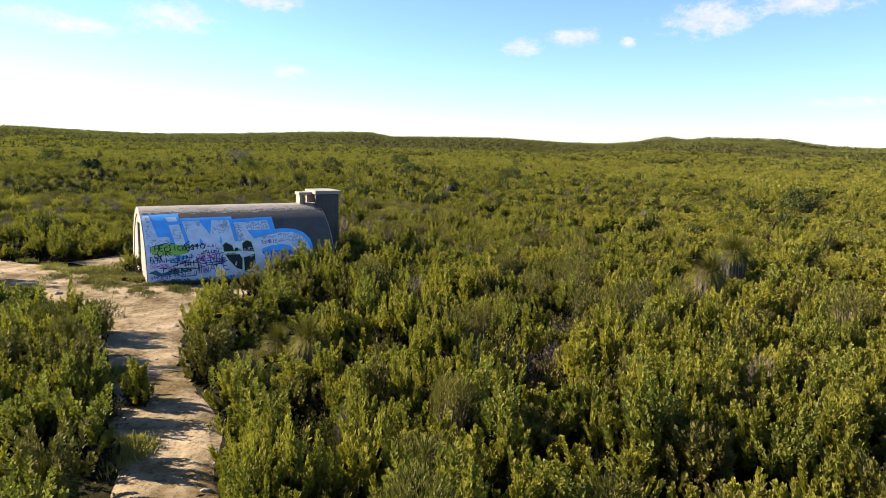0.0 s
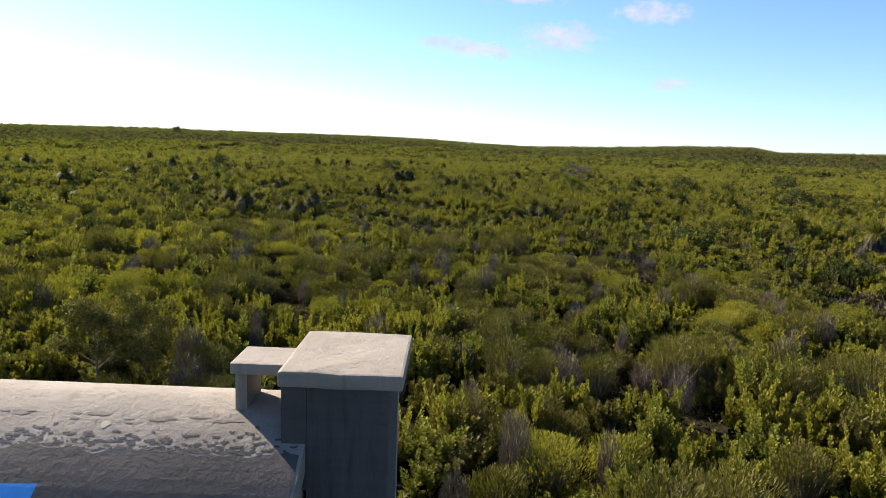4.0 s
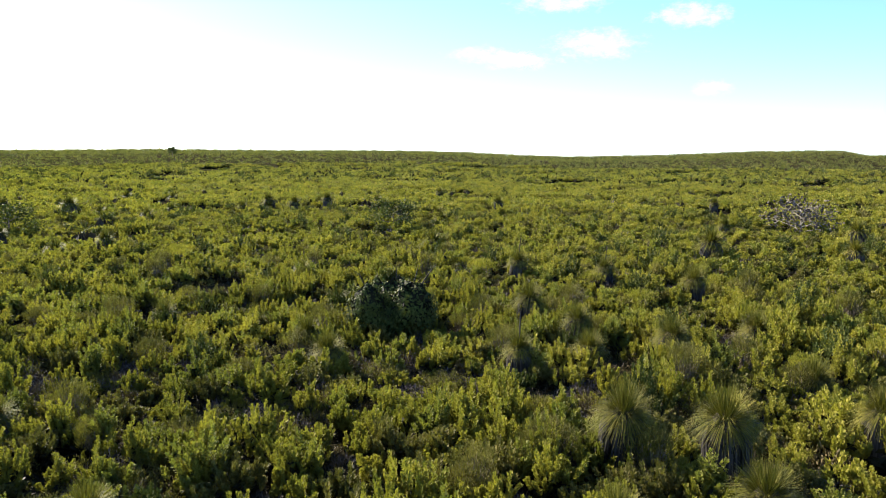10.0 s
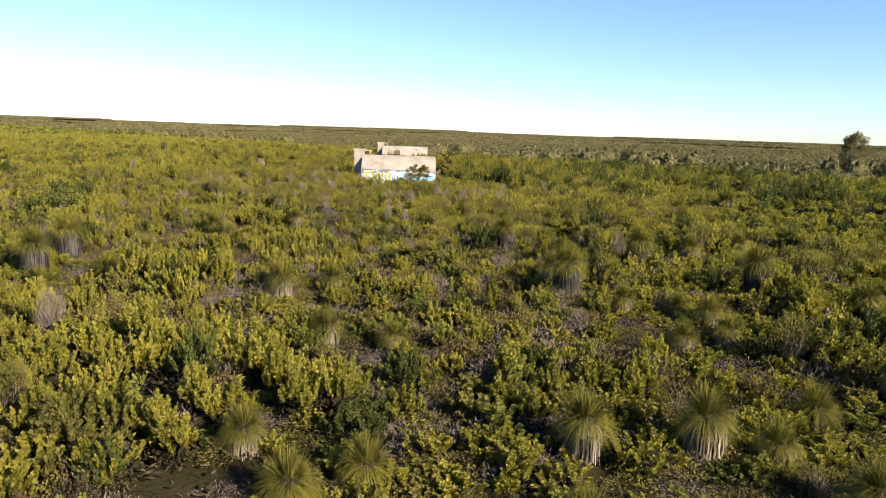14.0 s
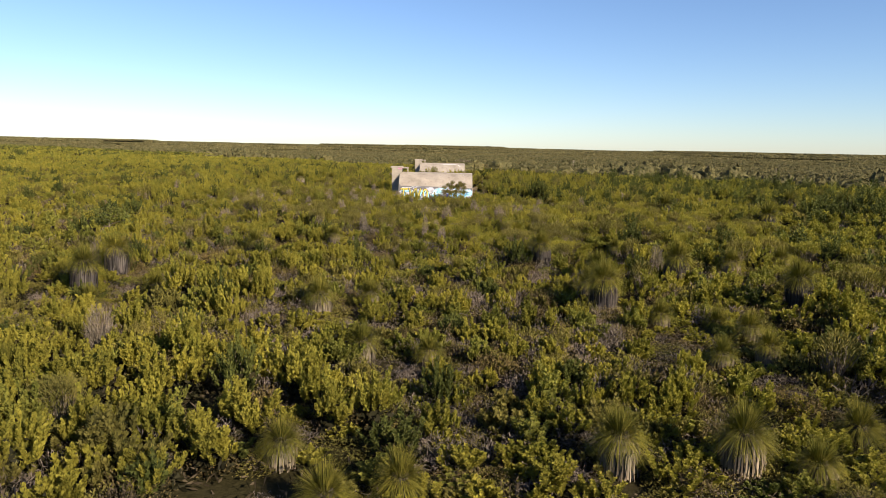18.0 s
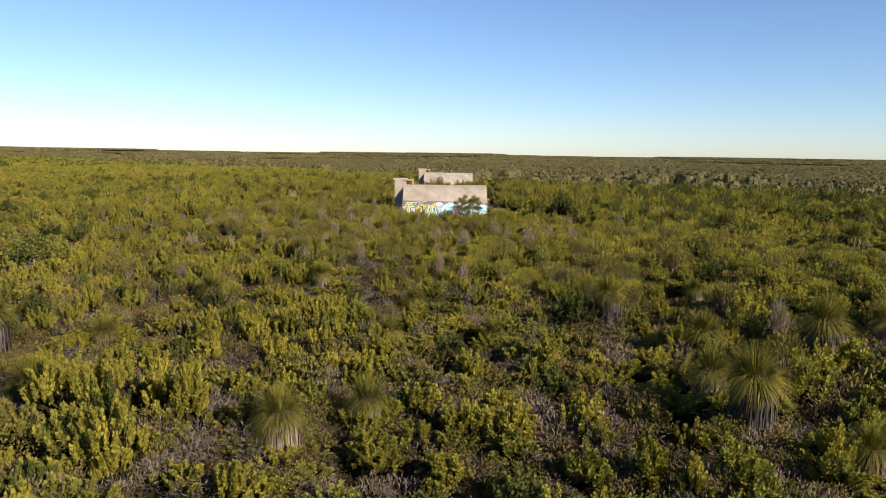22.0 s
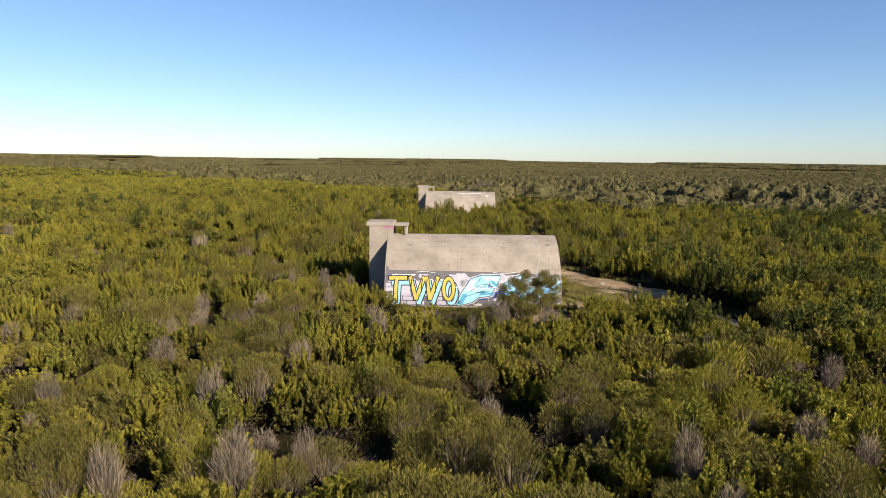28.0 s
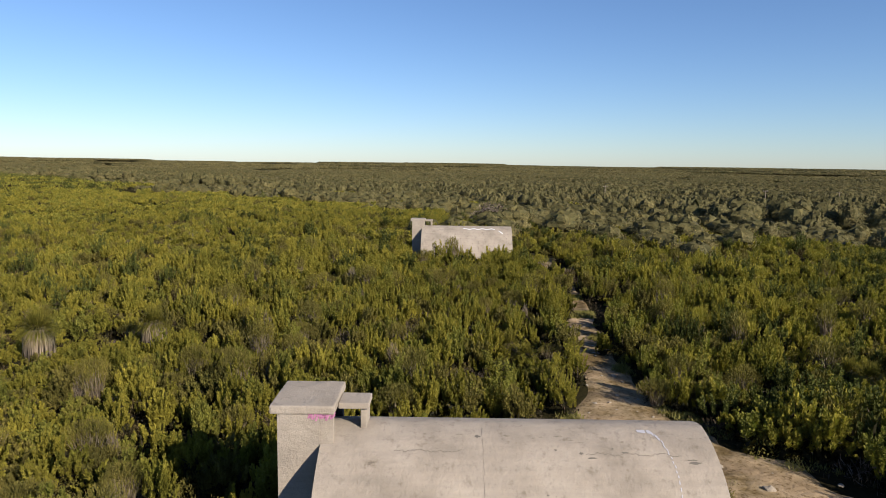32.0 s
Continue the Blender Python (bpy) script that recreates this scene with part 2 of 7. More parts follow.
def part(name, bm, mat, parent, label=""):
    """Links a bmesh or mesh as one mesh object under a thing."""
    if isinstance(bm, bpy.types.Mesh):
        me = bm
    else:
        me = bpy.data.meshes.new(name)
        bm.to_mesh(me)
        bm.free()
        me.materials.append(mat)
    ob = new(name, me)
    ob.parent = parent
    if label:
        ob["label"] = label
    return ob


def unit(a):
    return a / np.maximum(np.linalg.norm(a, axis=-1, keepdims=True), 1e-9)


def clamp01(x):
    return np.clip(x, 0.0, 1.0)


def smooth01(x):
    x = clamp01(x)
    return x * x * (3 - 2 * x)


# ---- terrain ----
CENTRE = (-18.0, 45.0)
# the skyline of the low hills to the north and west: bearing to the left, and height
HILL_YAW = (-60, -40, -28, -25, -22, -17, -14.9, -13.3, -12, -9, -5, 0, 6, 10, 11.5, 17, 19.5, 23, 30, 34, 38, 43, 52, 60, 70, 80, 105)
HILL_TOP = (0, 7, 7.5, 9, 15, 16, 13, 16, 11.5, 7.5, 8, 11, 10.8, 10.5, 15, 14.5, 13, 11, 9, 10.5, 13, 14, 13.5, 14, 11.5, 8, 0)


def south_of(x, y):
    """How far a place lies beyond the edge of the level ground, to the south."""
    return -18 - y - 0.15 * (x + 40)


def height(x, y):
    """Level round the bunkers, falling away to the south, low hills to the north and west."""
    x, y = np.asarray(x, float), np.asarray(y, float)
    dx, dy = x - CENTRE[0], y - CENTRE[1]
    r = np.hypot(dx, dy)
    yaw = np.degrees(np.arctan2(-dx, dy))
    near = 0.10 * np.sin(x * 0.21 + 1) * np.cos(y * 0.17) + 0.06 * np.sin(x * 0.53 + y * 0.41)
    z = near - 14 * (1 - np.exp(-np.maximum(0, south_of(x, y)) * 0.07 / 14))
    north = np.interp(yaw, HILL_YAW, HILL_TOP) * smooth01((r - 90) / 680)
    z = z + north + 2.0 * np.sin(x * 0.011 + 2) * np.sin(y * 0.013) * smooth01((r - 120) / 300) * smooth01((y + 30) / 100) * smooth01((760 - r) / 200)
    z = z - 10 * smooth01((r - 860) / 500) * smooth01((100 - np.abs(yaw)) / 30)
    ridge = smooth01((r - 1500) / 1400) * (11 + 3 * np.sin(yaw * 0.21) + 2 * np.sin(yaw * 0.9)) * smooth01((np.abs(yaw) - 70) / 30)
    return z + ridge


def build_ground():
    rings = np.concatenate([np.linspace(0.5, 60, 40), np.geomspace(62, 1500, 125), np.geomspace(1560, 4600, 22)])
    turn = np.linspace(0, 2 * math.pi, 320, endpoint=False)
    rr, tt = np.meshgrid(rings, turn, indexing="ij")
    x, y = CENTRE[0] - rr * np.sin(tt), CENTRE[1] + rr * np.cos(tt)
    verts = np.stack([x, y, height(x, y)], -1).reshape(-1, 3).tolist()
    n = len(turn)
    faces = [(i * n + j, (i + 1) * n + j, (i + 1) * n + (j + 1) % n, i * n + (j + 1) % n) for i in range(len(rings) - 1) for j in range(n)]
    verts.append((CENTRE[0], CENTRE[1], float(height(*CENTRE))))
    faces += [(len(verts) - 1, j, (j + 1) % n) for j in range(n)]
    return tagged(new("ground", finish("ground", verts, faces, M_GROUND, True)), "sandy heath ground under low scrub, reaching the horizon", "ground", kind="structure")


build_ground()

# Middle line of the sandy track with its half width: from behind the first bunker's door end, past it and on to the second.
TRACK = [(-12.0, 26.4, 0.8), (-9.0, 24.3, 1.5), (-6.2, 22.5, 2.4), (-3.4, 21.2, 2.3), (-1.2, 19.9, 1.9), (0.2, 17.7, 1.1), (1.6, 15.4, 0.75), (3.4, 12.9, 0.78),
         (4.8, 10.6, 0.72), (5.6, 9.2, 0.55), (6.8, 6.4, 0.36), (9.0, 2.8, 0.25), (12.4, -2.4, 0.3), (16.2, -8.0, 0.4), (18.2, -10.8, 0.8)]

# bare sand that spreads from it along the shaded wall, and along the sunny wall
VERGE_A = [(-3.2, 22.4, 1.2), (-1.4, 22.2, 1.9), (0.0, 22.5, 1.75), (1.0, 23.5, 1.25), (1.9, 24.5, 0.5)]
VERGE_B = [(-7.2, 26.0, 1.3), (-6.4, 28.0, 1.2), (-5.2, 29.4, 1.0), (-3.4, 30.9, 0.9), (-1.6, 32.3, 0.7)]


def dense(line, step=0.4):
    out = []
    for a, b in zip(line[:-1], line[1:]):
        n = max(2, int(math.dist(a[:2], b[:2]) / step))
        out += [tuple(p + (q - p) * k / n for p, q in zip(a, b)) for k in range(n)]
    return np.array(out + [line[-1]])


TRACK_PTS = dense(TRACK)
SAND_PTS = np.concatenate([TRACK_PTS, dense(VERGE_A), dense(VERGE_B)])


def track_gap(x, y):
    """Distance from the edge of the track: below zero on it."""
    best = np.full(np.shape(x), 1e9)
    for px, py, w in SAND_PTS:
        best = np.minimum(best, np.hypot(x - px, y - py) - w)
    return best


def build_sand(name, label, pts, rise):
    verts, faces, rng = [], [], np.random.default_rng(4)
    cols = 9
    for i, (px, py, w) in enumerate(pts):
        a = pts[max(0, i - 1)][:2]
        b = pts[min(len(pts) - 1, i + 1)][:2]
        d = unit(b - a)
        side = np.array([-d[1], d[0]])
        wl, wr = w * (1.0 + 0.16 * math.sin(i * 0.9)) + 0.2, w * (1.0 + 0.16 * math.cos(i * 0.7 + 1)) + 0.2
        for k in range(cols):
            s = -wl + (wl + wr) * k / (cols - 1)
            q = np.array([px, py]) + side * s
            edge = min(k, cols - 1 - k)
            lift = (-0.06, 0.02, 0.035, 0.03, 0.02)[edge] + rng.uniform(-0.008, 0.008)
            verts.append((q[0], q[1], float(height(q[0], q[1])) + lift + rise))
    for i in range(len(pts) - 1):
        for k in range(cols - 1):
            a = i * cols + k
            faces.append((a, a + 1, a + cols + 1, a + cols))
    return tagged(new(name, finish(name, verts, faces, M_SAND, True)), label, "path", kind="structure")


build_sand("sandy_track", "pale sandy footpath worn through the heath", TRACK_PTS, 0.02)
build_sand("sandy_verge", "bare trodden sand along the bunker wall", dense(VERGE_A), 0.032)
build_sand("sandy_verge", "bare trodden sand along the bunker wall", dense(VERGE_B), 0.038)

# ---- bunkers ----
HALF_W, CROWN, LENGTH = 2.40, 2.625, 7.06
BUNKERS = [(-1.46, 27.21, 0.0, 36.4), (23.3, -7.1, -0.12, 35.2)]


def arch_line(steps, half=HALF_W, top=CROWN):
    out = []
    for i in range(steps + 1):
        a = math.pi * (i / steps)
        c, s = math.cos(a), math.sin(a)
        out.append((half * math.copysign(abs(c) ** 1.176, c), top * abs(s) ** 1.06))
    return out


def vault_mesh():
    """A thick barrel shell, a little uneven."""
    outer, inner = arch_line(72), arch_line(72, HALF_W - 0.28, CROWN - 0.26)
    us = [-LENGTH / 2 + LENGTH * i / 22 for i in range(23)]
    verts, faces, m = [], [], 73
    for u in us:
        for n, z in outer:
            verts.append((u, n, -0.3 if z < 0.001 else z))
    for u in us:
        verts += [(u, n, -0.3 if z < 0.001 else z) for n, z in inner]
    off = len(us) * m
    for i in range(len(us) - 1):
        for j in range(m - 1):
            a = i * m + j
            faces.append((a, a + m, a + m + 1, a + 1))
            faces.append((off + a, off + a + 1, off + a + m + 1, off + a + m))
    for i in (0, len(us) - 1):
        for j in range(m - 1):
            a = i * m + j
            q = (a, a + 1, off + a + 1, off + a)
            faces.append(q if i == 0 else q[::-1])
    me = finish("vault", verts, faces, M_CONC, False)
    return me


def end_wall_mesh(door):
    """The wall that fills the end of the vault, with a doorway through it or without."""
    bm = bmesh.new()
    half = HALF_W - 0.28
    xs = sorted({-half + 2 * half * i / 24 for i in range(25)} | {-0.42, 0.42})
    top = lambda n: (CROWN - 0.26) * max(0.0, 1 - abs(n / half) ** 1.7) ** 0.53
    for a, b in zip(xs[:-1], xs[1:]):
        low = 2.02 if door and a >= -0.43 and b <= 0.43 else -0.3
        za, zb = max(top(a), low + 0.001), max(top(b), low + 0.001)
        vs = [bm.verts.new((x, n, z)) for x in (0.0, 0.24) for n, z in ((a, low), (b, low), (b, zb), (a, za))]
        for f in ((0, 3, 2, 1), (4, 5, 6, 7), (0, 1, 5, 4), (1, 2, 6, 5), (2, 3, 7, 6), (3, 0, 4, 7)):
            bm.faces.new([vs[i] for i in f])
    bmesh.ops.remove_doubles(bm, verts=bm.verts, dist=0.0005)
    return bm


def box_bm(x0, y0, z0, x1, y1, z1, bevel=0.02):
    bm = bmesh.new()
    bmesh.ops.create_cube(bm, size=1)
    for v in bm.verts:
        v.co = Vector((x0 if v.co.x < 0 else x1, y0 if v.co.y < 0 else y1, z0 if v.co.z < 0 else z1))
    if bevel:
        bmesh.ops.bevel(bm, geom=bm.edges[:], offset=bevel, segments=2, affect="EDGES", profile=0.6)
    return bm


def bunker(pose_m, label):
    root = tagged(new("bunker"), label, "bunker")
    ob = part("vault", vault_mesh(), None, root)
    wall = part("end_wall", end_wall_mesh(True), M_CONC, root, "pale end wall with an open doorway")
    wall.location.x = -LENGTH / 2 + 0.03
    back = part("end_wall", end_wall_mesh(False), M_CONC, root)
    back.location.x = LENGTH / 2 - 0.27
    # the hollow square escape tower outside the end wall, open towards the vault at its top
    for x0, y0, z0, x1, y1 in ((3.54, 0.53, -0.3, 4.30, 0.69), (3.54, -0.69, -0.3, 4.30, -0.53), (4.14, -0.527, -0.3, 4.297, 0.527), (3.30, 0.53, 2.0, 3.537, 0.687), (3.30, -0.687, 2.0, 3.537, -0.53)):
        # walls turned from the sun get their shade as a darker concrete
        in_shade = y0 < 0
        part("tower_wall", box_bm(x0, y0, z0, x1, y1, 3.0, 0.004), M_CONC_SHADE if in_shade else M_CONC, root, "escape tower wall in concrete toned dark for shade" if in_shade else "square concrete escape tower wall")
    cap = box_bm(3.27, -0.73, 3.003, 4.43, 0.715, 3.16, 0.03)
    bmesh.ops.subdivide_edges(cap, edges=cap.edges[:], cuts=3, use_grid_fill=True)
    for v in cap.verts:
        v.co += noise.noise_vector(v.co * 3.1) * 0.012
    part("tower_cap", cap, M_CONC, root, "flat weathered concrete slab cap")
    part("hood_post", box_bm(2.74, -0.26, 2.3, 2.86, 0.26, 2.96, 0.015), M_CONC, root)
    part("hood_beam", box_bm(2.70, -0.30, 2.964, 3.265, 0.30, 3.08, 0.02), M_CONC, root)
    part("floor", box_bm(-LENGTH / 2 + 0.28, -HALF_W + 0.3, -0.25, LENGTH / 2 - 0.28, HALF_W - 0.3, 0.02, 0.0), M_CONC, root)
    root.matrix_world = pose_m
    return root


bunker_a = bunker(pose(*BUNKERS[0][:3], 0, 0, BUNKERS[0][3]), "barrel-vaulted concrete wartime bunker covered in graffiti, with an escape tower")
bunker_c = bunker(pose(*BUNKERS[1][:3], 0, 0, BUNKERS[1][3]), "weathered barrel-vaulted concrete bunker sunk behind scrub, with a white streak")

# ---- paint on the bunkers ----


def paint_mat(name, colour):
    return plain(name, colour, 0.55, 0.22, 3.0)


P_BLUE = paint_mat("paint_sky_blue", (0.115, 0.40, 0.80))
P_PALE = paint_mat("paint_pale_white", (0.62, 0.66, 0.72))
P_WHITE = paint_mat("paint_white", (0.54, 0.56, 0.58))
P_BLACK = paint_mat("paint_black", (0.018, 0.018, 0.022))
P_GREEN = paint_mat("paint_lime", (0.26, 0.46, 0.06))
P_PURPLE = paint_mat("paint_purple", (0.20, 0.05, 0.34))
P_PINK = paint_mat("paint_magenta", (0.50, 0.10, 0.36))
P_FADED = paint_mat("faded_magenta", (0.46, 0.20, 0.33))
P_INK = paint_mat("paint_dark_green", (0.02, 0.04, 0.03))
P_NAVY = paint_mat("paint_navy", (0.03, 0.045, 0.20))
P_TEAL = paint_mat("paint_teal", (0.03, 0.13, 0.16))
P_YELLOW = paint_mat("paint_yellow", (0.40, 0.34, 0.065))
P_CYAN = paint_mat("paint_cyan", (0.25, 0.49, 0.58))
P_GREY = paint_mat("paint_undercoat_grey", (0.108, 0.104, 0.108))
P_LILAC = paint_mat("paint_lilac_grey", (0.34, 0.33, 0.40))

P_TURQUOISE = paint_mat("paint_turquoise", (0.07, 0.27, 0.40))
P_SMEAR = paint_mat("worn_grey_paint", (0.36, 0.385, 0.43))
P_HAZE = paint_mat("thin_white_spray", (0.37, 0.37, 0.41))
P_STAIN = paint_mat("concrete_stain", (0.12, 0.108, 0.09))
P_LICHEN = plain("crown_lichen", (0.225, 0.198, 0.160), 0.95, 0.5, 9.0)

def on_vault(u, z, side, lift):
    """The place on the outside of the vault at height z, lifted off it a little."""
    z = max(0.0, min(z, CROWN * 0.992))
    n = HALF_W * (1 - (z / CROWN) ** 1.887) ** (1 / 1.7)
    a, b = 1.7 * (n / HALF_W) ** 0.7 / HALF_W, 1.887 * (max(z, 0.001) / CROWN) ** 0.887 / CROWN
    k = lift / math.hypot(a, b)
    return Vector((u, side * (n + a * k), z + b * k))


def wrapped(bm, side, layer):
    """Cuts a flat (u, z) drawing into narrow bands and bends it round the vault."""
    for i in range(1, 38):
        geom = bm.verts[:] + bm.edges[:] + bm.faces[:]
        bmesh.ops.bisect_plane(bm, geom=geom, plane_co=(0, i * 0.07, 0), plane_no=(0, 1, 0))
    for v in bm.verts:
        v.co = on_vault(v.co.x, v.co.y * 0.972, side, 0.006 + 0.0035 * layer)
    return bm


def daub(root, name, pts, mat, side, layer, label="", hole=None):
    """A painted patch with the outline pts in metres along the vault and up it."""
    bm = bmesh.new()
    if hole:
        n = len(pts)
        a, b = [bm.verts.new((u, z, 0)) for u, z in pts], [bm.verts.new((u, z, 0)) for u, z in hole]
        for i in range(n):
            bm.faces.new((a[i], a[(i + 1) % n], b[(i + 1) % n], b[i]))
    else:
        for piece in (pts if isinstance(pts[0], list) else [pts]):
            bm.faces.new([bm.verts.new((u, z, 0)) for u, z in piece])
        bmesh.ops.triangulate(bm, faces=bm.faces[:])
    part(name, wrapped(bm, side, layer), mat, root, label)


def stroke(root, name, line, width, mat, side, layer, label=""):
    """A sprayed line of even width."""
    bm, prev = bmesh.new(), None
    for i, (u, z) in enumerate(line):
        p, q = line[max(0, i - 1)], line[min(len(line) - 1, i + 1)]
        d = Vector((q[0] - p[0], q[1] - p[1])).normalized() * width / 2
        pair = (bm.verts.new((u - d.y, z + d.x, 0)), bm.verts.new((u + d.y, z - d.x, 0)))
        if prev:
            bm.faces.new((prev[0], prev[1], pair[1], pair[0]))
        prev = pair
    part(name, wrapped(bm, side, layer), mat, root, label)


def scrawl(u0, z0, w, h, rng, loops):
    """A looping scribble from left to right, as of a tag that cannot be read."""
    out, n = [], int(loops * 9)
    ph, k = rng.uniform(0, 6), rng.uniform(0.7, 1.2)
    for i in range(n + 1):
        s = i / n
        a = ph + s * loops * 2 * math.pi
        out.append((u0 + w * s + 0.5 * w / loops * math.cos(a * k), z0 + h * 0.5 * math.sin(a) * (0.6 + 0.4 * math.sin(a * 0.37 + ph))))
    return out


def ring(cu, cz, ru, rz, n=20, power=1.0):
    return [(cu + ru * math.cos(2 * math.pi * i / n), cz + rz * math.sin(2 * math.pi * i / n)) for i in range(n)]


def grown(pts, d):
    """The outline moved outwards by about d."""
    cu, cz = sum(p[0] for p in pts) / len(pts), sum(p[1] for p in pts) / len(pts)
    out = []
    for i, (u, z) in enumerate(pts):
        (au, az), (bu, bz) = pts[i - 1], pts[(i + 1) % len(pts)]
        tu, tz = bu - au, bz - az
        k = math.hypot(tu, tz) or 1
        nu, nz = tz / k, -tu / k
        area = sum(pts[j - 1][0] * pts[j][1] - pts[j][0] * pts[j - 1][1] for j in range(len(pts)))
        sgn = 1 if area > 0 else -1
        out.append((u + sgn * nu * d, max(0.0, z + sgn * nz * d)))
    return out


def lettering(root, body, u0, z0, size, mat, side, layer, label):
    """Words in the built-in font, wrapped round the vault."""
    cu = bpy.data.curves.new("lettering", "FONT")
    cu.body, cu.size, cu.offset = body, size, size * 0.012
    ob = bpy.data.objects.new("lettering", cu)
    me = bpy.data.meshes.new_from_object(ob)
    bpy.data.objects.remove(ob)
    bm = bmesh.new()
    bm.from_mesh(me)
    bpy.data.meshes.remove(me)
    for v in bm.verts:
        v.co = Vector((u0 - side * v.co.x, z0 + v.co.y, 0))
    part("graffiti_word", wrapped(bm, side, layer), mat, root, label)


# Capital letters as single strokes in a unit square.
HAND = {"A": [[(0, 0), (0.5, 1), (1, 0)], [(0.2, 0.38), (0.85, 0.42)]], "B": [[(0, 0), (0.05, 1), (0.7, 0.9), (0.65, 0.6), (0, 0.5), (0.9, 0.35), (0.8, 0.05), (0, 0)]],
        "C": [[(0.95, 0.85), (0.5, 1), (0.1, 0.7), (0.08, 0.3), (0.45, 0), (0.95, 0.15)]], "E": [[(0.9, 1), (0, 1), (0, 0), (0.9, 0)], [(0, 0.5), (0.7, 0.5)]],
        "G": [[(0.95, 0.85), (0.5, 1), (0.08, 0.65), (0.1, 0.2), (0.5, 0), (0.95, 0.2), (0.95, 0.5), (0.55, 0.5)]], "H": [[(0, 0), (0, 1)], [(1, 0), (1, 1)], [(0, 0.5), (1, 0.5)]],
        "I": [[(0.5, 0), (0.5, 1)]], "K": [[(0, 0), (0, 1)], [(0.95, 1), (0.05, 0.45), (1, 0)]], "L": [[(0.1, 1), (0.05, 0), (0.85, 0)]], "M": [[(0, 0), (0.1, 1), (0.5, 0.35), (0.9, 1), (1, 0)]],
        "N": [[(0, 0), (0.05, 1), (0.9, 0), (1, 1)]], "O": [[(0.5, 1), (0.1, 0.75), (0.08, 0.3), (0.5, 0), (0.9, 0.3), (0.92, 0.75), (0.5, 1)]],
        "S": [[(0.92, 0.88), (0.5, 1), (0.1, 0.78), (0.5, 0.52), (0.9, 0.25), (0.5, 0), (0.05, 0.12)]], "T": [[(0, 1), (1, 1)], [(0.5, 1), (0.5, 0)]],
        "W": [[(0, 1), (0.25, 0), (0.5, 0.7), (0.75, 0), (1, 1)]], "Z": [[(0.1, 0.9), (0.9, 1), (0.1, 0.05), (0.95, 0.0)]]}


def sprayed(root, name, lines, width, mat, side, layer, label=""):
    """Several sprayed lines of one tag, in one mesh."""
    bm = bmesh.new()
    for line in lines:
        prev = None
        for i, (u, z) in enumerate(line):
            p, q = line[max(0, i - 1)], line[min(len(line) - 1, i + 1)]
            d = Vector((q[0] - p[0], q[1] - p[1])).normalized() * width / 2
            pair = (bm.verts.new((u - d.y, max(0.01, z + d.x), 0)), bm.verts.new((u + d.y, max(0.01, z - d.x), 0)))
            if prev:
                bm.faces.new((prev[0], prev[1], pair[1], pair[0]))
            prev = pair
    return part(name, wrapped(bm, side, layer), mat, root, label)


def rounded(line):
    """Cuts the corners of a line once."""
    out = [line[0]]
    for (a, b), (c, d) in zip(line[:-1], line[1:]):
        out += [(a * 0.75 + c * 0.25, b * 0.75 + d * 0.25), (a * 0.25 + c * 0.75, b * 0.25 + d * 0.75)]
    return out + [line[-1]]


def hand_word(root, body, u0, z0, w, h, weight, mat, side, layer, label, rng, rise=0.0):
    """Hand-sprayed capitals, each a little out of line."""
    lines, cell = [], w / len(body)
    for i, ch in enumerate(body):
        a, b, k, lean = u0 + cell * i, z0 + rise * i + rng.uniform(-0.1, 0.1) * h, rng.uniform(0.85, 1.12), rng.uniform(-0.12, 0.12)
        lines += [rounded([(a + cell * (0.82 * x + lean * y), b + h * k * y) for x, y in st]) for st in HAND[ch]]
    sprayed(root, "graffiti_word", lines, weight, mat, side, layer, label)


def marks(u0, z0, w, h, n, rng):
    """The bows, stems and bars of a tag that cannot be read."""
    lines, cell = [], w / n
    for i in range(n):
        a, b = u0 + cell * i, z0 + rng.uniform(-0.12, 0.12) * h
        for _ in range(2):
            kind = rng.randint(0, 3)
            if kind == 0:
                c0, c1, e = rng.uniform(0, 6.3), rng.uniform(3.0, 5.5), rng.uniform(0.3, 0.55)
                lines.append([(a + cell * (0.5 + e * math.cos(c0 + c1 * k / 8)), b + h * (0.5 + 0.48 * math.sin(c0 + c1 * k / 8))) for k in range(9)])
            elif kind == 1:
                x = rng.uniform(0.1, 0.9)
                lines.append([(a + cell * x, b), (a + cell * (x + rng.uniform(-0.2, 0.2)), b + h * rng.uniform(0.7, 1.15))])
            elif kind == 2:
                lines.append(rounded([(a + cell * rng.uniform(0, 1), b + h * rng.uniform(0, 1)) for _ in range(4)]))
            else:
                z = b + h * rng.choice((0.05, 0.5, 0.95))
                lines.append([(a, z), (a + cell * rng.uniform(0.7, 1.5), z + rng.uniform(-0.1, 0.1) * h)])
    return lines


def shade_side(root, seed):
    """The shade of the sunless wall, painted on as dark concrete up to a ragged edge under the crown."""
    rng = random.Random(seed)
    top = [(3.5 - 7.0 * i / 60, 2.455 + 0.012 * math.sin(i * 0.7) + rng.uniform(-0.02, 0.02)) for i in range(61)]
    daub(root, "algae_stain", [(-3.5, 0.02), (3.5, 0.02)] + top, M_CONC_SHADE, -1, -1.0, "dark tone on the sunless wall, its shade painted on")
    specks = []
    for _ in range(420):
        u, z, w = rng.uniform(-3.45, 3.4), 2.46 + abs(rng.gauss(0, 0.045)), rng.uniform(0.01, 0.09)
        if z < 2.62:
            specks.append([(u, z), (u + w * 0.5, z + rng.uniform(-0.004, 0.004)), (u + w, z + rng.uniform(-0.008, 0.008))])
    sprayed(root, "algae_specks", specks, 0.010, M_CONC_SHADE, -1, -0.9, "dark specks that soften the painted shade towards the crown")["kind"] = "stuff"


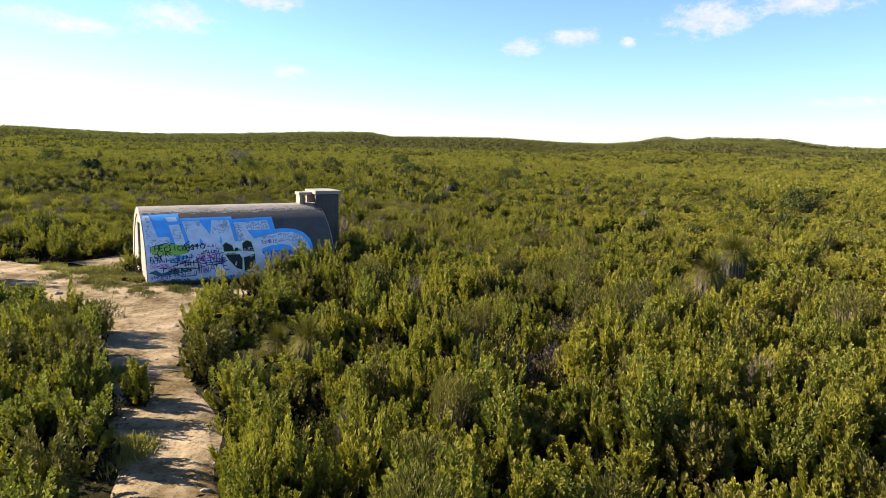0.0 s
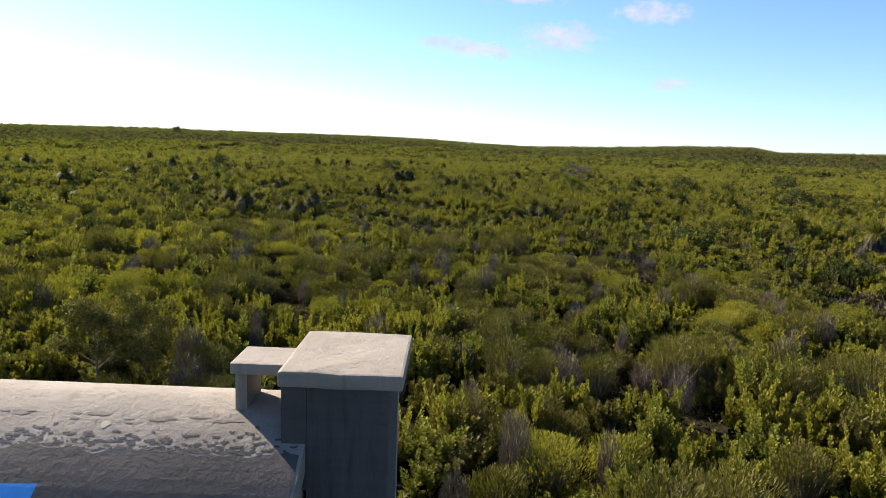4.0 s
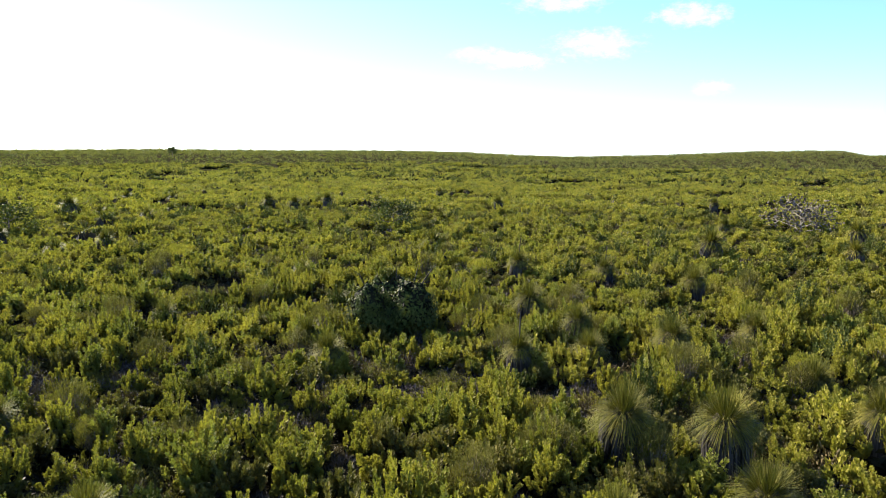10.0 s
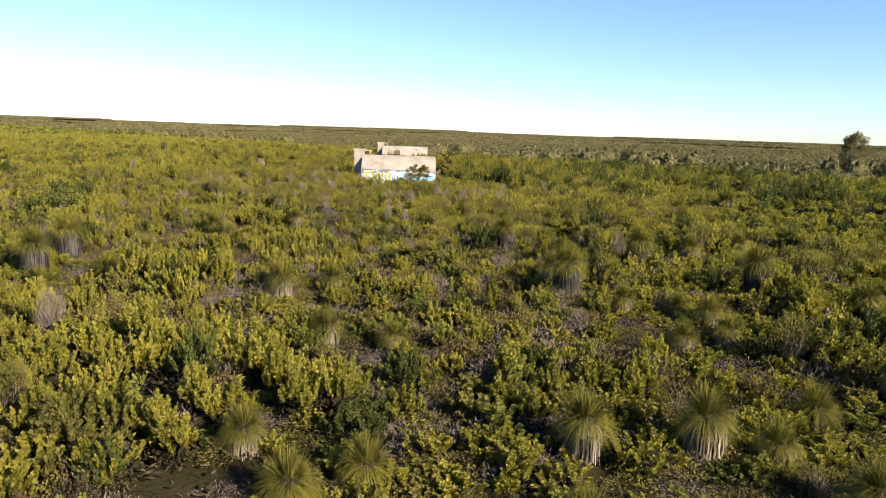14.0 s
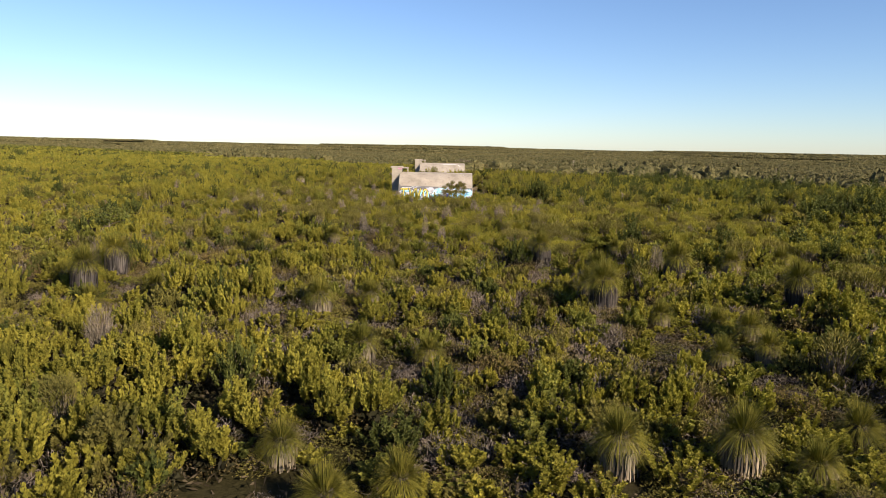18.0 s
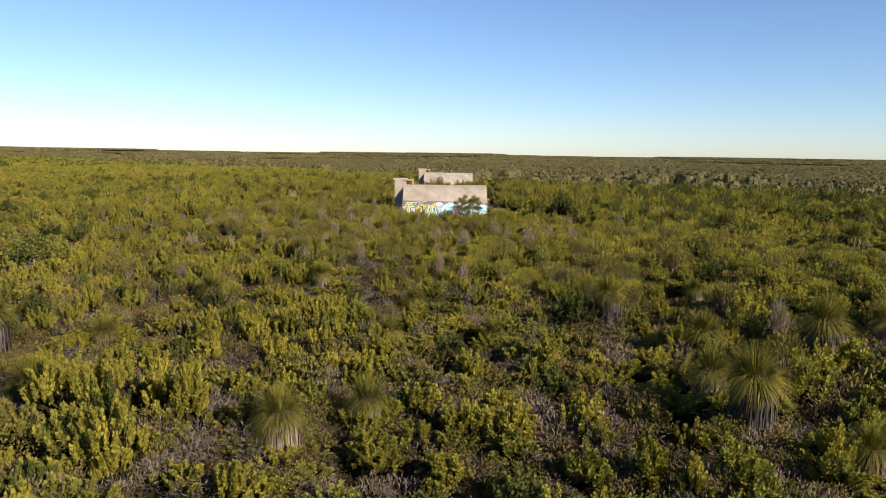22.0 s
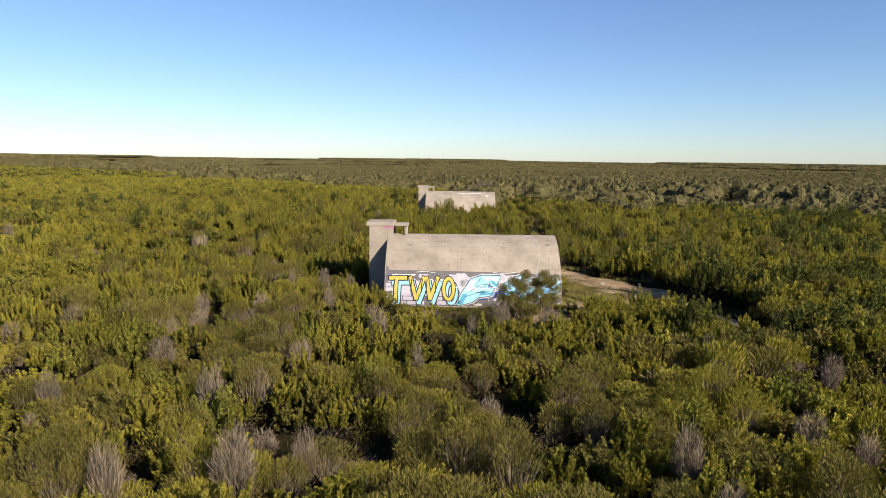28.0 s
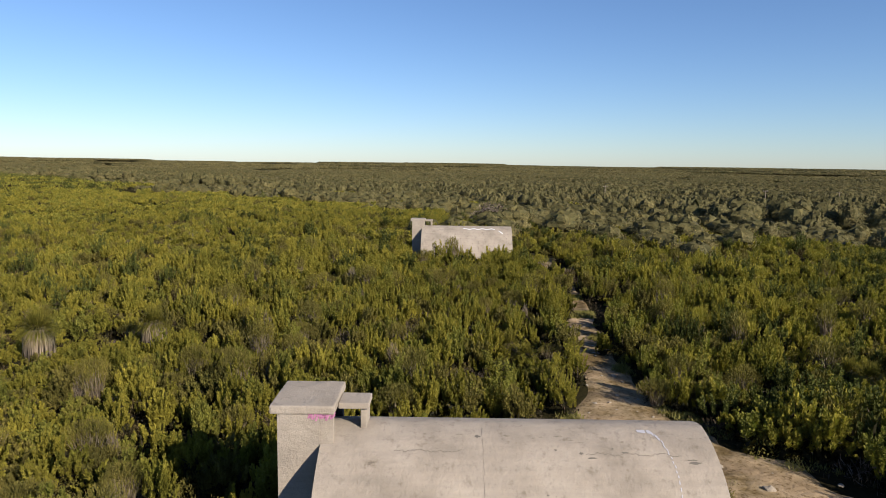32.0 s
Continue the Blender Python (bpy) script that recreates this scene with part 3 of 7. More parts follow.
def paint_shaded_side(root):
    s = -1
    shade_side(root, 6)
    field = [[(-3.5, 0.03), (-2.16, 0.03), (-2.2, 2.46), (-3.5, 2.44)], [(-2.16, 0.03), (-0.265, 0.05), (-0.28, 2.31), (-2.19, 2.30)], [(-0.265, 0.05), (1.275, 0.06), (1.28, 2.26), (-0.27, 2.22)],
             [(1.275, 0.06), (2.62, 0.12), (2.66, 1.1), (2.61, 1.37), (2.41, 1.62), (2.1, 1.77), (1.7, 1.82), (1.275, 1.81)]]
    daub(root, "graffiti_background", field, P_BLUE, s, 0, "sky-blue painted field with a stepped top edge")
    daub(root, "graffiti_lower_field", [(-3.5, 0.1), (-3.0, 0.16), (-2.3, 0.14), (-1.44, 0.06), (-0.9, 0.16), (-0.48, 0.2), (-0.1, 0.05), (1.9, 0.1), (2.1, 0.9), (0.6, 0.96), (0.4, 1.47), (-0.2, 1.42), (-1.8, 1.38), (-3.5, 1.37)], P_PALE, s, 1, "dirty white field under the tags")
    for pts in ([[(-3.5, 2.3), (-3.44, 2.4), (-3.24, 2.41), (-3.04, 1.67), (-3.5, 1.67)], [(-3.5, 1.68), (-2.66, 1.68), (-2.61, 1.36), (-3.5, 1.36)]],
                [(-2.62, 2.08), (-2.25, 2.1), (-2.11, 1.36), (-2.46, 1.36)], [(-2.68, 2.34), (-2.31, 2.35), (-2.27, 2.2), (-2.62, 2.19)],
                [[(-2.12, 2.19), (-1.6, 2.2), (-1.6, 1.62), (-1.63, 1.36), (-1.97, 1.36)], [(-1.6, 2.2), (-1.53, 2.21), (-1.21, 1.7), (-1.21, 1.37), (-1.46, 1.37), (-1.6, 1.62)], [(-1.21, 1.7), (-1.05, 2.21), (-0.83, 2.2), (-0.83, 1.66), (-0.93, 1.38), (-1.21, 1.37)], [(-0.83, 2.2), (-0.42, 2.19), (-0.35, 1.38), (-0.8, 1.38), (-0.83, 1.66)]],
                [[(-0.26, 2.08), (1.04, 2.13), (1.09, 1.8), (-0.22, 1.8)], [(-0.22, 1.8), (0.19, 1.8), (0.38, 1.5), (0.4, 1.4), (-0.2, 1.4)]]):
        daub(root, "graffiti_letter", pts, P_PALE, s, 2, "large faded off-white block letter")
    daub(root, "graffiti_curl", [(0.38, 1.49), (1.39, 1.67), (1.92, 1.66), (2.27, 1.52), (2.46, 1.27), (2.53, 1.08), (2.5, 0.6), (1.6, 0.45), (0.5, 0.8)], P_PALE, s, 2, "pale rounded letter end")
    daub(root, "graffiti_lens", [(0.61, 1.09), (0.97, 1.21), (1.44, 1.24), (1.73, 1.16), (1.88, 1.03), (1.7, 0.97), (0.62, 0.95)], P_BLUE, s, 3)
    for pts in ([(-0.79, 1.08), (-0.8, 1.3), (-0.69, 1.39), (-0.48, 1.27), (-0.43, 1.08)], [(-0.09, 1.08), (-0.08, 1.33), (0.1, 1.43), (0.25, 1.36), (0.32, 1.03)],
                [(-0.43, 1.07), (-0.38, 1.16), (-0.31, 1.19), (-0.22, 1.12), (-0.13, 1.08)],
                [(-0.77, 0.96), (-0.24, 0.94), (-0.16, 0.78), (-0.2, 0.37), (-0.38, 0.45), (-0.65, 0.78)], [(-0.09, 0.81), (0.33, 0.92), (0.31, 0.71), (0.18, 0.43), (-0.09, 0.29)]):
        daub(root, "graffiti_outline", grown(pts, 0.028), P_GREEN, s, 3, "thin lime outline")
        daub(root, "graffiti_mask", pts, P_BLACK, s, 4, "black mask-like wedge")
    daub(root, "graffiti_blob", [(-3.3, 1.1), (-3.34, 1.3), (-3.18, 1.43), (-2.79, 1.46), (-1.95, 1.33), (-2.08, 1.1), (-2.41, 1.03), (-2.86, 1.07)], P_GREEN, s, 3, "lime-green tag cloud")
    daub(root, "graffiti_blob", [(-3.47, 0.46), (-3.22, 0.56), (-3.03, 0.42), (-2.46, 0.59), (-1.95, 0.58), (-2.02, 0.43), (-2.45, 0.40), (-3.02, 0.32)], P_TEAL, s, 3, "dark teal tag cloud")
    daub(root, "graffiti_blob", [(-2.68, 0.87), (-2.31, 1.03), (-2.11, 0.94), (-2.48, 0.76)], P_BLUE, s, 3.2, "small blue tag cloud")
    rng = random.Random(5)
    hand_word(root, "HECTICKEST", -3.2, 1.19, 1.55, 0.19, 0.030, P_INK, s, 5.5, "hand-sprayed dark green capitals", rng)
    hand_word(root, "LIKE", -3.12, 1.0, 0.52, 0.16, 0.026, P_BLACK, s, 5.6, "the word LIKE in black strokes", rng, 0.012)
    hand_word(root, "WHAT", -3.0, 0.79, 0.62, 0.18, 0.024, P_NAVY, s, 5.4, "the word WHAT in dark blue strokes", rng, 0.01)
    hand_word(root, "ACE", -1.38, 0.37, 0.78, 0.30, 0.024, P_NAVY, s, 5.5, "the word ACE in thin dark strokes", rng, 0.01)
    hand_word(root, "ZOMBIE", 0.63, 1.28, 0.66, 0.12, 0.017, P_NAVY, s, 5, "the word ZOMBIE in dark blue strokes", rng, 0.006)
    # tags that cannot be read: start, height, width, letter height, letters, weight, paint
    for u, z, w, h, n, weight, mat in ((-1.85, 0.68, 1.0, 0.34, 5, 0.030, P_PURPLE), (-1.82, 0.72, 1.05, 0.32, 6, 0.022, P_BLACK), (-1.63, 1.05, 0.66, 0.12, 6, 0.024, P_BLACK), (-1.52, 1.2, 0.7, 0.2, 5, 0.015, P_PURPLE),
                                       (-0.28, 1.07, 0.6, 0.12, 6, 0.015, P_WHITE), (-0.06, 0.82, 0.36, 0.1, 3, 0.014, P_WHITE), (-0.7, 0.97, 0.34, 0.05, 5, 0.014, P_BLACK), (-0.45, 0.5, 0.1, 0.2, 2, 0.016, P_WHITE),
                                       (0.6, 0.84, 0.5, 0.22, 3, 0.022, P_NAVY), (0.95, 0.74, 0.95, 0.22, 8, 0.020, P_PURPLE), (1.1, 0.84, 0.8, 0.16, 7, 0.018, P_NAVY), (0.7, 0.6, 0.9, 0.2, 6, 0.022, P_PURPLE),
                                       (-3.4, 0.75, 0.4, 0.24, 3, 0.024, P_NAVY), (-3.42, 0.62, 0.55, 0.12, 5, 0.016, P_PINK), (-3.2, 0.58, 0.8, 0.16, 6, 0.018, P_PURPLE), (-2.45, 0.82, 0.5, 0.18, 5, 0.024, P_INK),
                                       (-2.7, 0.66, 0.85, 0.14, 6, 0.022, P_BLACK), (-3.45, 0.2, 0.75, 0.14, 6, 0.018, P_PURPLE), (-2.62, 0.28, 0.4, 0.08, 5, 0.014, P_TEAL), (-1.95, 0.3, 0.5, 0.3, 4, 0.018, P_NAVY), (-1.75, 0.36, 0.36, 0.26, 3, 0.016, P_PURPLE),
                                       (-2.9, 0.38, 0.9, 0.18, 6, 0.026, P_INK), (-2.5, 0.45, 0.6, 0.16, 5, 0.016, P_WHITE), (-1.65, 0.86, 0.5, 0.18, 4, 0.020, P_PINK), (-1.95, 0.5, 0.4, 0.22, 3, 0.020, P_BLACK), (-3.4, 0.9, 0.5, 0.2, 3, 0.030, P_BLACK), (-2.6, 0.92, 0.7, 0.14, 5, 0.026, P_NAVY), (-2.2, 1.2, 0.75, 0.18, 4, 0.028, P_INK),
                                       (-2.35, 0.62, 0.6, 0.2, 4, 0.028, P_NAVY), (-3.1, 0.46, 0.7, 0.16, 5, 0.026, P_BLACK), (-1.3, 0.66, 0.5, 0.4, 2, 0.026, P_NAVY), (-1.7, 0.58, 0.9, 0.2, 5, 0.022, P_NAVY), (-3.3, 0.3, 1.0, 0.1, 8, 0.020, P_NAVY),
                                       (-2.2, 0.44, 0.5, 0.12, 4, 0.024, P_BLACK), (1.35, 0.62, 0.8, 0.26, 6, 0.024, P_PURPLE)):
        sprayed(root, "graffiti_tag", marks(u, z, w, h, n, rng), weight, mat, s, 5 + rng.random())
    sprayed(root, "graffiti_line", [[(-3.36, 1.16), (-3.34, 1.36), (-3.1, 1.4), (-2.7, 1.48), (-2.5, 1.42)], [(-2.2, 1.38), (-1.98, 1.5)], [(-2.1, 1.1), (-1.95, 1.32), (-1.5, 1.36)]], 0.030, P_NAVY, s, 5.2, "dark blue outline of the tag cloud")
    sprayed(root, "graffiti_line", [[(-2.6, 0.66), (-2.3, 0.76), (-1.8, 0.74), (-1.3, 0.62), (-0.85, 0.66)], [(-1.0, 1.02), (-0.82, 1.05), (-0.92, 0.86), (-0.74, 0.74), (-0.9, 0.66)]], 0.026, P_BLACK, s, 5.3, "sweeping black underline")
    bars = [[(-2.36 + 0.09 * i, 0.24 + 0.006 * i), (-2.31 + 0.09 * i, 0.30)] for i in range(6)] + [[(-2.38 + 0.09 * i, 0.27), (-2.31 + 0.09 * i, 0.27)] for i in range(6)]
    sprayed(root, "graffiti_tag", bars, 0.024, P_BLACK, s, 5.4, "short black bars of lettering")
    sprayed(root, "splash_stain", [[(u, rng.uniform(0.03, 0.2)), (u + rng.uniform(0.03, 0.12), rng.uniform(0.03, 0.14))] for u in (rng.uniform(-3.4, -0.1) for _ in range(46))], 0.05, P_STAIN, s, 4.6, "dark splashes of soil on the wall's foot")["kind"] = "stuff"
    # scratchy worn patches in the white letters, along the marks of the old formwork boards
    lines = []
    for u0, z0, u1, z1, n in ((-2.1, 2.17, -1.9, 1.9, 16), (-1.65, 2.18, -1.45, 2.05, 12), (-0.85, 2.18, -0.45, 1.95, 30), (-1.1, 2.0, -0.6, 1.75, 20), (-0.27, 2.06, 0.0, 1.5, 44), (0.15, 2.1, 1.04, 1.85, 70), (-0.2, 1.62, 0.05, 1.42, 18),
                              (1.3, 1.64, 2.25, 1.32, 80), (1.85, 1.5, 2.46, 1.1, 50), (0.65, 1.56, 1.2, 1.5, 16), (-3.44, 2.35, -3.25, 1.7, 22), (-3.4, 1.6, -2.7, 1.42, 22), (-2.55, 1.95, -2.2, 1.5, 18)):
        for _ in range(n):
            u, z, w = rng.uniform(u0, u1 - 0.05), rng.uniform(z1, z0), rng.uniform(0.03, 0.13)
            lines.append([(u, z), (u + w, z + rng.uniform(-0.006, 0.006))] if rng.random() < 0.72 else [(u, z), (u + rng.uniform(-0.01, 0.01), max(z1 - 0.05, z - w))])
    sprayed(root, "worn_smear", lines, 0.026, P_SMEAR, s, 2.6, "grey scratches where the paint is worn")["kind"] = "stuff"


def paint_sunny_side(root):
    s = 1
    daub(root, "graffiti_undercoat", [(3.5, 0.02), (3.5, 1.54), (3.40, 1.54), (3.40, 1.41), (2.35, 1.40), (0.46, 1.38), (-1.48, 1.35), (-3.5, 1.29), (-3.5, 0.02)], P_GREY, s, 0, "dark grey undercoat band along the foot of the wall")
    rng = random.Random(9)
    for row in range(7):
        u, z, h = -3.46 + 0.2 * (row % 2), 0.06 + 0.175 * row, 0.145
        while u < 3.2:
            w = rng.uniform(0.30, 0.46)
            if rng.random() < (0.82 if u > 0.6 else 0.5) * (0.35 if row == 6 else 1):
                daub(root, "painted_brick", [(u, z), (min(u + w, 3.48), z), (min(u + w, 3.48), z + h), (u, z + h)], rng.choice((P_LILAC, P_LILAC, P_LILAC, P_HAZE)), s, 1 + 0.3 * rng.random())
            u += w + 0.035
    for cu, cz, ru, rz in ((0.45, 1.02, 0.40, 0.3), (0.25, 0.8, 0.4, 0.34), (-1.3, 1.1, 0.5, 0.2), (-0.5, 0.9, 0.7, 0.4), (-2.4, 0.8, 0.6, 0.4), (1.6, 0.75, 1.0, 0.34), (2.6, 0.8, 0.6, 0.3)):
        daub(root, "graffiti_haze", [(u + rng.uniform(-0.06, 0.06), z + rng.uniform(-0.05, 0.05)) for u, z in ring(cu, cz, ru * 0.9, rz * 0.9, 22)], P_HAZE, s, 2 + 0.1 * ru, "thin white spray cloud")
    strokes = [[(3.33, 1.09), (2.65, 1.10)], [(3.06, 1.08), (3.08, 0.27)], [(2.50, 1.14), (2.26, 0.28)], [(2.26, 0.28), (1.95, 1.14)], [(1.86, 1.14), (1.71, 0.28)], [(1.71, 0.28), (1.40, 1.14)]]
    for mat, width, du, dz, layer, label in ((P_BLACK, 0.20, -0.12, -0.19, 3, "black edge of the block letters"), (P_CYAN, 0.145, -0.11, -0.18, 4, "light blue side of the block letters"),
                                             (P_BLACK, 0.20, 0, 0, 5, "black outline of the block letters"), (P_YELLOW, 0.132, 0, 0, 6, "yellow block letter of the word TWO")):
        for i, ((ua, za), (ub, zb)) in enumerate(strokes):
            k = (width - 0.118) / 2 + 0.01
            d = math.hypot(ub - ua, zb - za)
            line = [(ua + (ub - ua) * s + du, max(0.04, za + (zb - za) * s + dz)) for s in (-k / d, 0.25, 0.5, 0.75, 1 + k / d)]
            stroke(root, "graffiti_letter", line, width, mat, 1, layer + 0.1 * i, label)
    for cu, cz, mat, grow, layer, label in ((0.85, 0.52, P_BLACK, 0.035, 3, "black edge of the block letters"), (0.86, 0.53, P_CYAN, 0.0, 4, "light blue side of the block letters"),
                                            (0.97, 0.69, P_BLACK, 0.035, 5, "black outline of the block letters"), (0.97, 0.69, P_YELLOW, 0.0, 6, "yellow block letter of the word TWO")):
        daub(root, "graffiti_letter", ring(cu, cz, 0.255 + grow, 0.47 + grow, 24), mat, s, layer, label, ring(cu, cz, 0.135 - grow, 0.34 - grow, 24))
    wild = [[(0.7, 0.07), (0.43, 0.59), (0.09, 1.08), (-0.35, 1.23), (-1.1, 1.22), (-1.0, 0.97), (-0.65, 0.43), (-0.21, 0.38), (-0.01, 0.2), (0.53, 0.04)],
            [(-1.08, 0.6), (-1.26, 0.93), (-1.67, 1.18), (-2.05, 1.28), (-2.0, 1.1), (-1.61, 0.94), (-1.75, 0.65), (-1.56, 0.44), (-1.17, 0.48)],
            [(-1.48, 0.15), (-1.87, 0.65), (-2.28, 1.11), (-2.73, 1.19), (-2.53, 0.79), (-2.74, 0.62), (-2.34, 0.27), (-1.91, 0.16)],
            [(-2.5, 0.35), (-2.68, 0.8), (-2.83, 1.07), (-3.2, 1.17), (-3.48, 1.03), (-3.44, 0.62), (-2.96, 0.52), (-2.9, 0.3)]]
    for pts in wild:
        daub(root, "graffiti_haze", grown(pts, 0.07), P_HAZE, s, 3.0, "white spray round angular letters")
        daub(root, "graffiti_outline", grown(pts, 0.028), P_BLACK, s, 3.4, "black outline of angular letters")
        daub(root, "graffiti_letter", pts, P_CYAN, s, 4.2, "pale cyan angular letter")
    # white lights, darker folds and thin ink lines inside the letters
    for pts in ([(0.36, 0.62), (0.1, 1.0), (-0.1, 1.06), (0.12, 0.62)], [(-0.4, 1.17), (-1.02, 1.16), (-0.96, 1.02), (-0.5, 1.05)], [(-1.3, 0.92), (-1.66, 1.13), (-1.98, 1.22), (-1.9, 1.12), (-1.5, 0.9)], [(-1.95, 0.66), (-2.3, 1.06), (-2.6, 1.13), (-2.3, 0.8)], [(-2.9, 1.04), (-3.2, 1.12), (-3.4, 1.0), (-3.1, 0.96)]):
        daub(root, "graffiti_fill", pts, P_WHITE, s, 5.0, "white light in the letter")
    for pts in ([(0.62, 0.1), (0.4, 0.5), (0.22, 0.5), (0.42, 0.1)], [(-0.3, 0.62), (-0.62, 0.66), (-0.62, 0.5), (-0.25, 0.46)], [(-1.2, 0.55), (-1.55, 0.5), (-1.66, 0.62), (-1.3, 0.66)], [(-1.6, 0.2), (-1.95, 0.22), (-2.2, 0.42), (-1.86, 0.5)], [(-2.7, 0.5), (-2.95, 0.58), (-3.3, 0.66), (-2.9, 0.74)]):
        daub(root, "graffiti_fold", pts, P_TURQUOISE, s, 5.1, "turquoise fold of the letter")
    sprayed(root, "graffiti_line", [[(0.1, 0.62), (-0.3, 0.86), (-0.7, 0.9)], [(-0.2, 0.72), (-0.5, 0.82), (-0.42, 0.62), (-0.12, 0.56)], [(0.3, 0.4), (-0.2, 0.56), (-0.6, 0.6)], [(-0.3, 1.12), (-0.1, 0.8)], [(-0.7, 1.1), (-0.6, 0.7)],
                                    [(-1.2, 0.8), (-1.5, 0.98), (-1.8, 1.02)], [(-1.3, 0.7), (-1.6, 0.78)], [(-1.7, 0.4), (-2.1, 0.8), (-2.5, 1.0)], [(-2.0, 0.3), (-2.4, 0.62)], [(-2.3, 0.5), (-2.45, 0.72)], [(-2.8, 0.9), (-3.1, 0.84), (-3.3, 0.9)], [(-2.7, 0.7), (-3.1, 0.7)]],
            0.018, P_BLACK, s, 5.6, "thin dark ink lines inside the letters")
    for i in range(16):
        u, z, turn = rng.uniform(-3.2, 0.2), rng.uniform(0.25, 1.05), rng.uniform(-0.5, 1.1)
        a, b = rng.uniform(0.08, 0.24), rng.uniform(0.03, 0.07)
        pts = [(u + math.cos(turn) * x - math.sin(turn) * y, z + math.sin(turn) * x + math.cos(turn) * y) for x, y in ((-a, -b * 0.4), (a * 0.3, -b), (a, 0.2 * b), (a * 0.1, b), (-a * 0.7, b * 0.5))]
        daub(root, "graffiti_shard", pts, (P_TURQUOISE, P_WHITE, P_TURQUOISE, P_NAVY)[i % 4], s, 5.3 + 0.01 * i, "angular shard of sprayed paint")
    sprayed(root, "graffiti_line", [[(0.8, 0.74), (0.2, 0.78), (-0.4, 0.72), (-0.9, 0.78)], [(-0.2, 0.98), (-0.5, 0.62), (-0.25, 0.9)], [(2.3, 1.32), (1.9, 1.36), (1.5, 1.3)], [(-0.8, 1.34), (-1.3, 1.3), (-1.7, 1.36)], [(-0.5, 0.5), (-0.75, 0.9)]], 0.016, P_WHITE, s, 6.2, "thin white sprayed lines")
    for u, z0, z1 in ((3.12, 1.06, 0.30), (2.44, 1.06, 0.45), (2.02, 1.06, 0.42), (1.83, 1.06, 0.4), (1.47, 1.06, 0.42)):
        stroke(root, "graffiti_line", [(u + 0.03 * math.sin(3 * k), z0 + (z1 - z0) * k) for k in (0, 0.3, 0.6, 0.8)], 0.034, P_BLACK, s, 6.8, "dark shading inside the letter")
    for i in range(16):
        u, z = rng.uniform(-3.3, 3.2), rng.uniform(0.35, 1.25)
        stroke(root, "paint_run", [(u, z), (u + 0.004, z - 0.1), (u, z - rng.uniform(0.15, 0.3))], 0.012, rng.choice((P_WHITE, P_BLACK, P_TURQUOISE, P_HAZE)), s, 7.0, "thin run of paint")
    daub(root, "graffiti_blob", [(-0.78, 0.34), (-0.9, 0.6), (-1.08, 0.73), (-1.3, 0.73), (-1.34, 0.55), (-1.26, 0.43), (-1.0, 0.36)], P_NAVY, s, 4.4, "deep blue sprayed patch")
    for u, z, w, h, loops, mat in ((3.3, 1.22, -1.0, 0.05, 3, P_WHITE), (-0.05, 0.08, -0.3, 0.1, 4, P_WHITE)):
        stroke(root, "graffiti_line", scrawl(u, z, w, h, rng, loops), 0.028, mat, s, 6 + rng.random())
    # white run-off streak, chipped patches and the pour joint of the vault
    run = [(-2.24, 2.60), (-2.49, 2.59), (-2.62, 2.53), (-2.68, 2.42), (-2.72, 2.29), (-2.74, 2.13), (-2.70, 1.89), (-2.65, 1.62), (-2.59, 1.4), (-2.54, 1.2)]
    for i, ((a, c), (b, d)) in enumerate(zip(run[:-1], run[1:])):
        for k in range(3):
            p, q = k / 3 + 0.02, k / 3 + (0.33 if i < 3 else 0.20)
            stroke(root, "lime_streak", [(a + (b - a) * e + 0.010 * math.sin(i * 9 + k * 2.3), (c + (d - c) * e) / 0.972) for e in (p, q)], 0.022 if i < 2 else 0.018, P_HAZE, s, 0, "broken thin white streak")
    stroke(root, "pour_joint", [(0.62 + 0.006 * math.sin(i * 2.1), 1.43 + i * 0.075) for i in range(18)], 0.004, P_STAIN, s, 0, "dark hairline joint in the concrete")


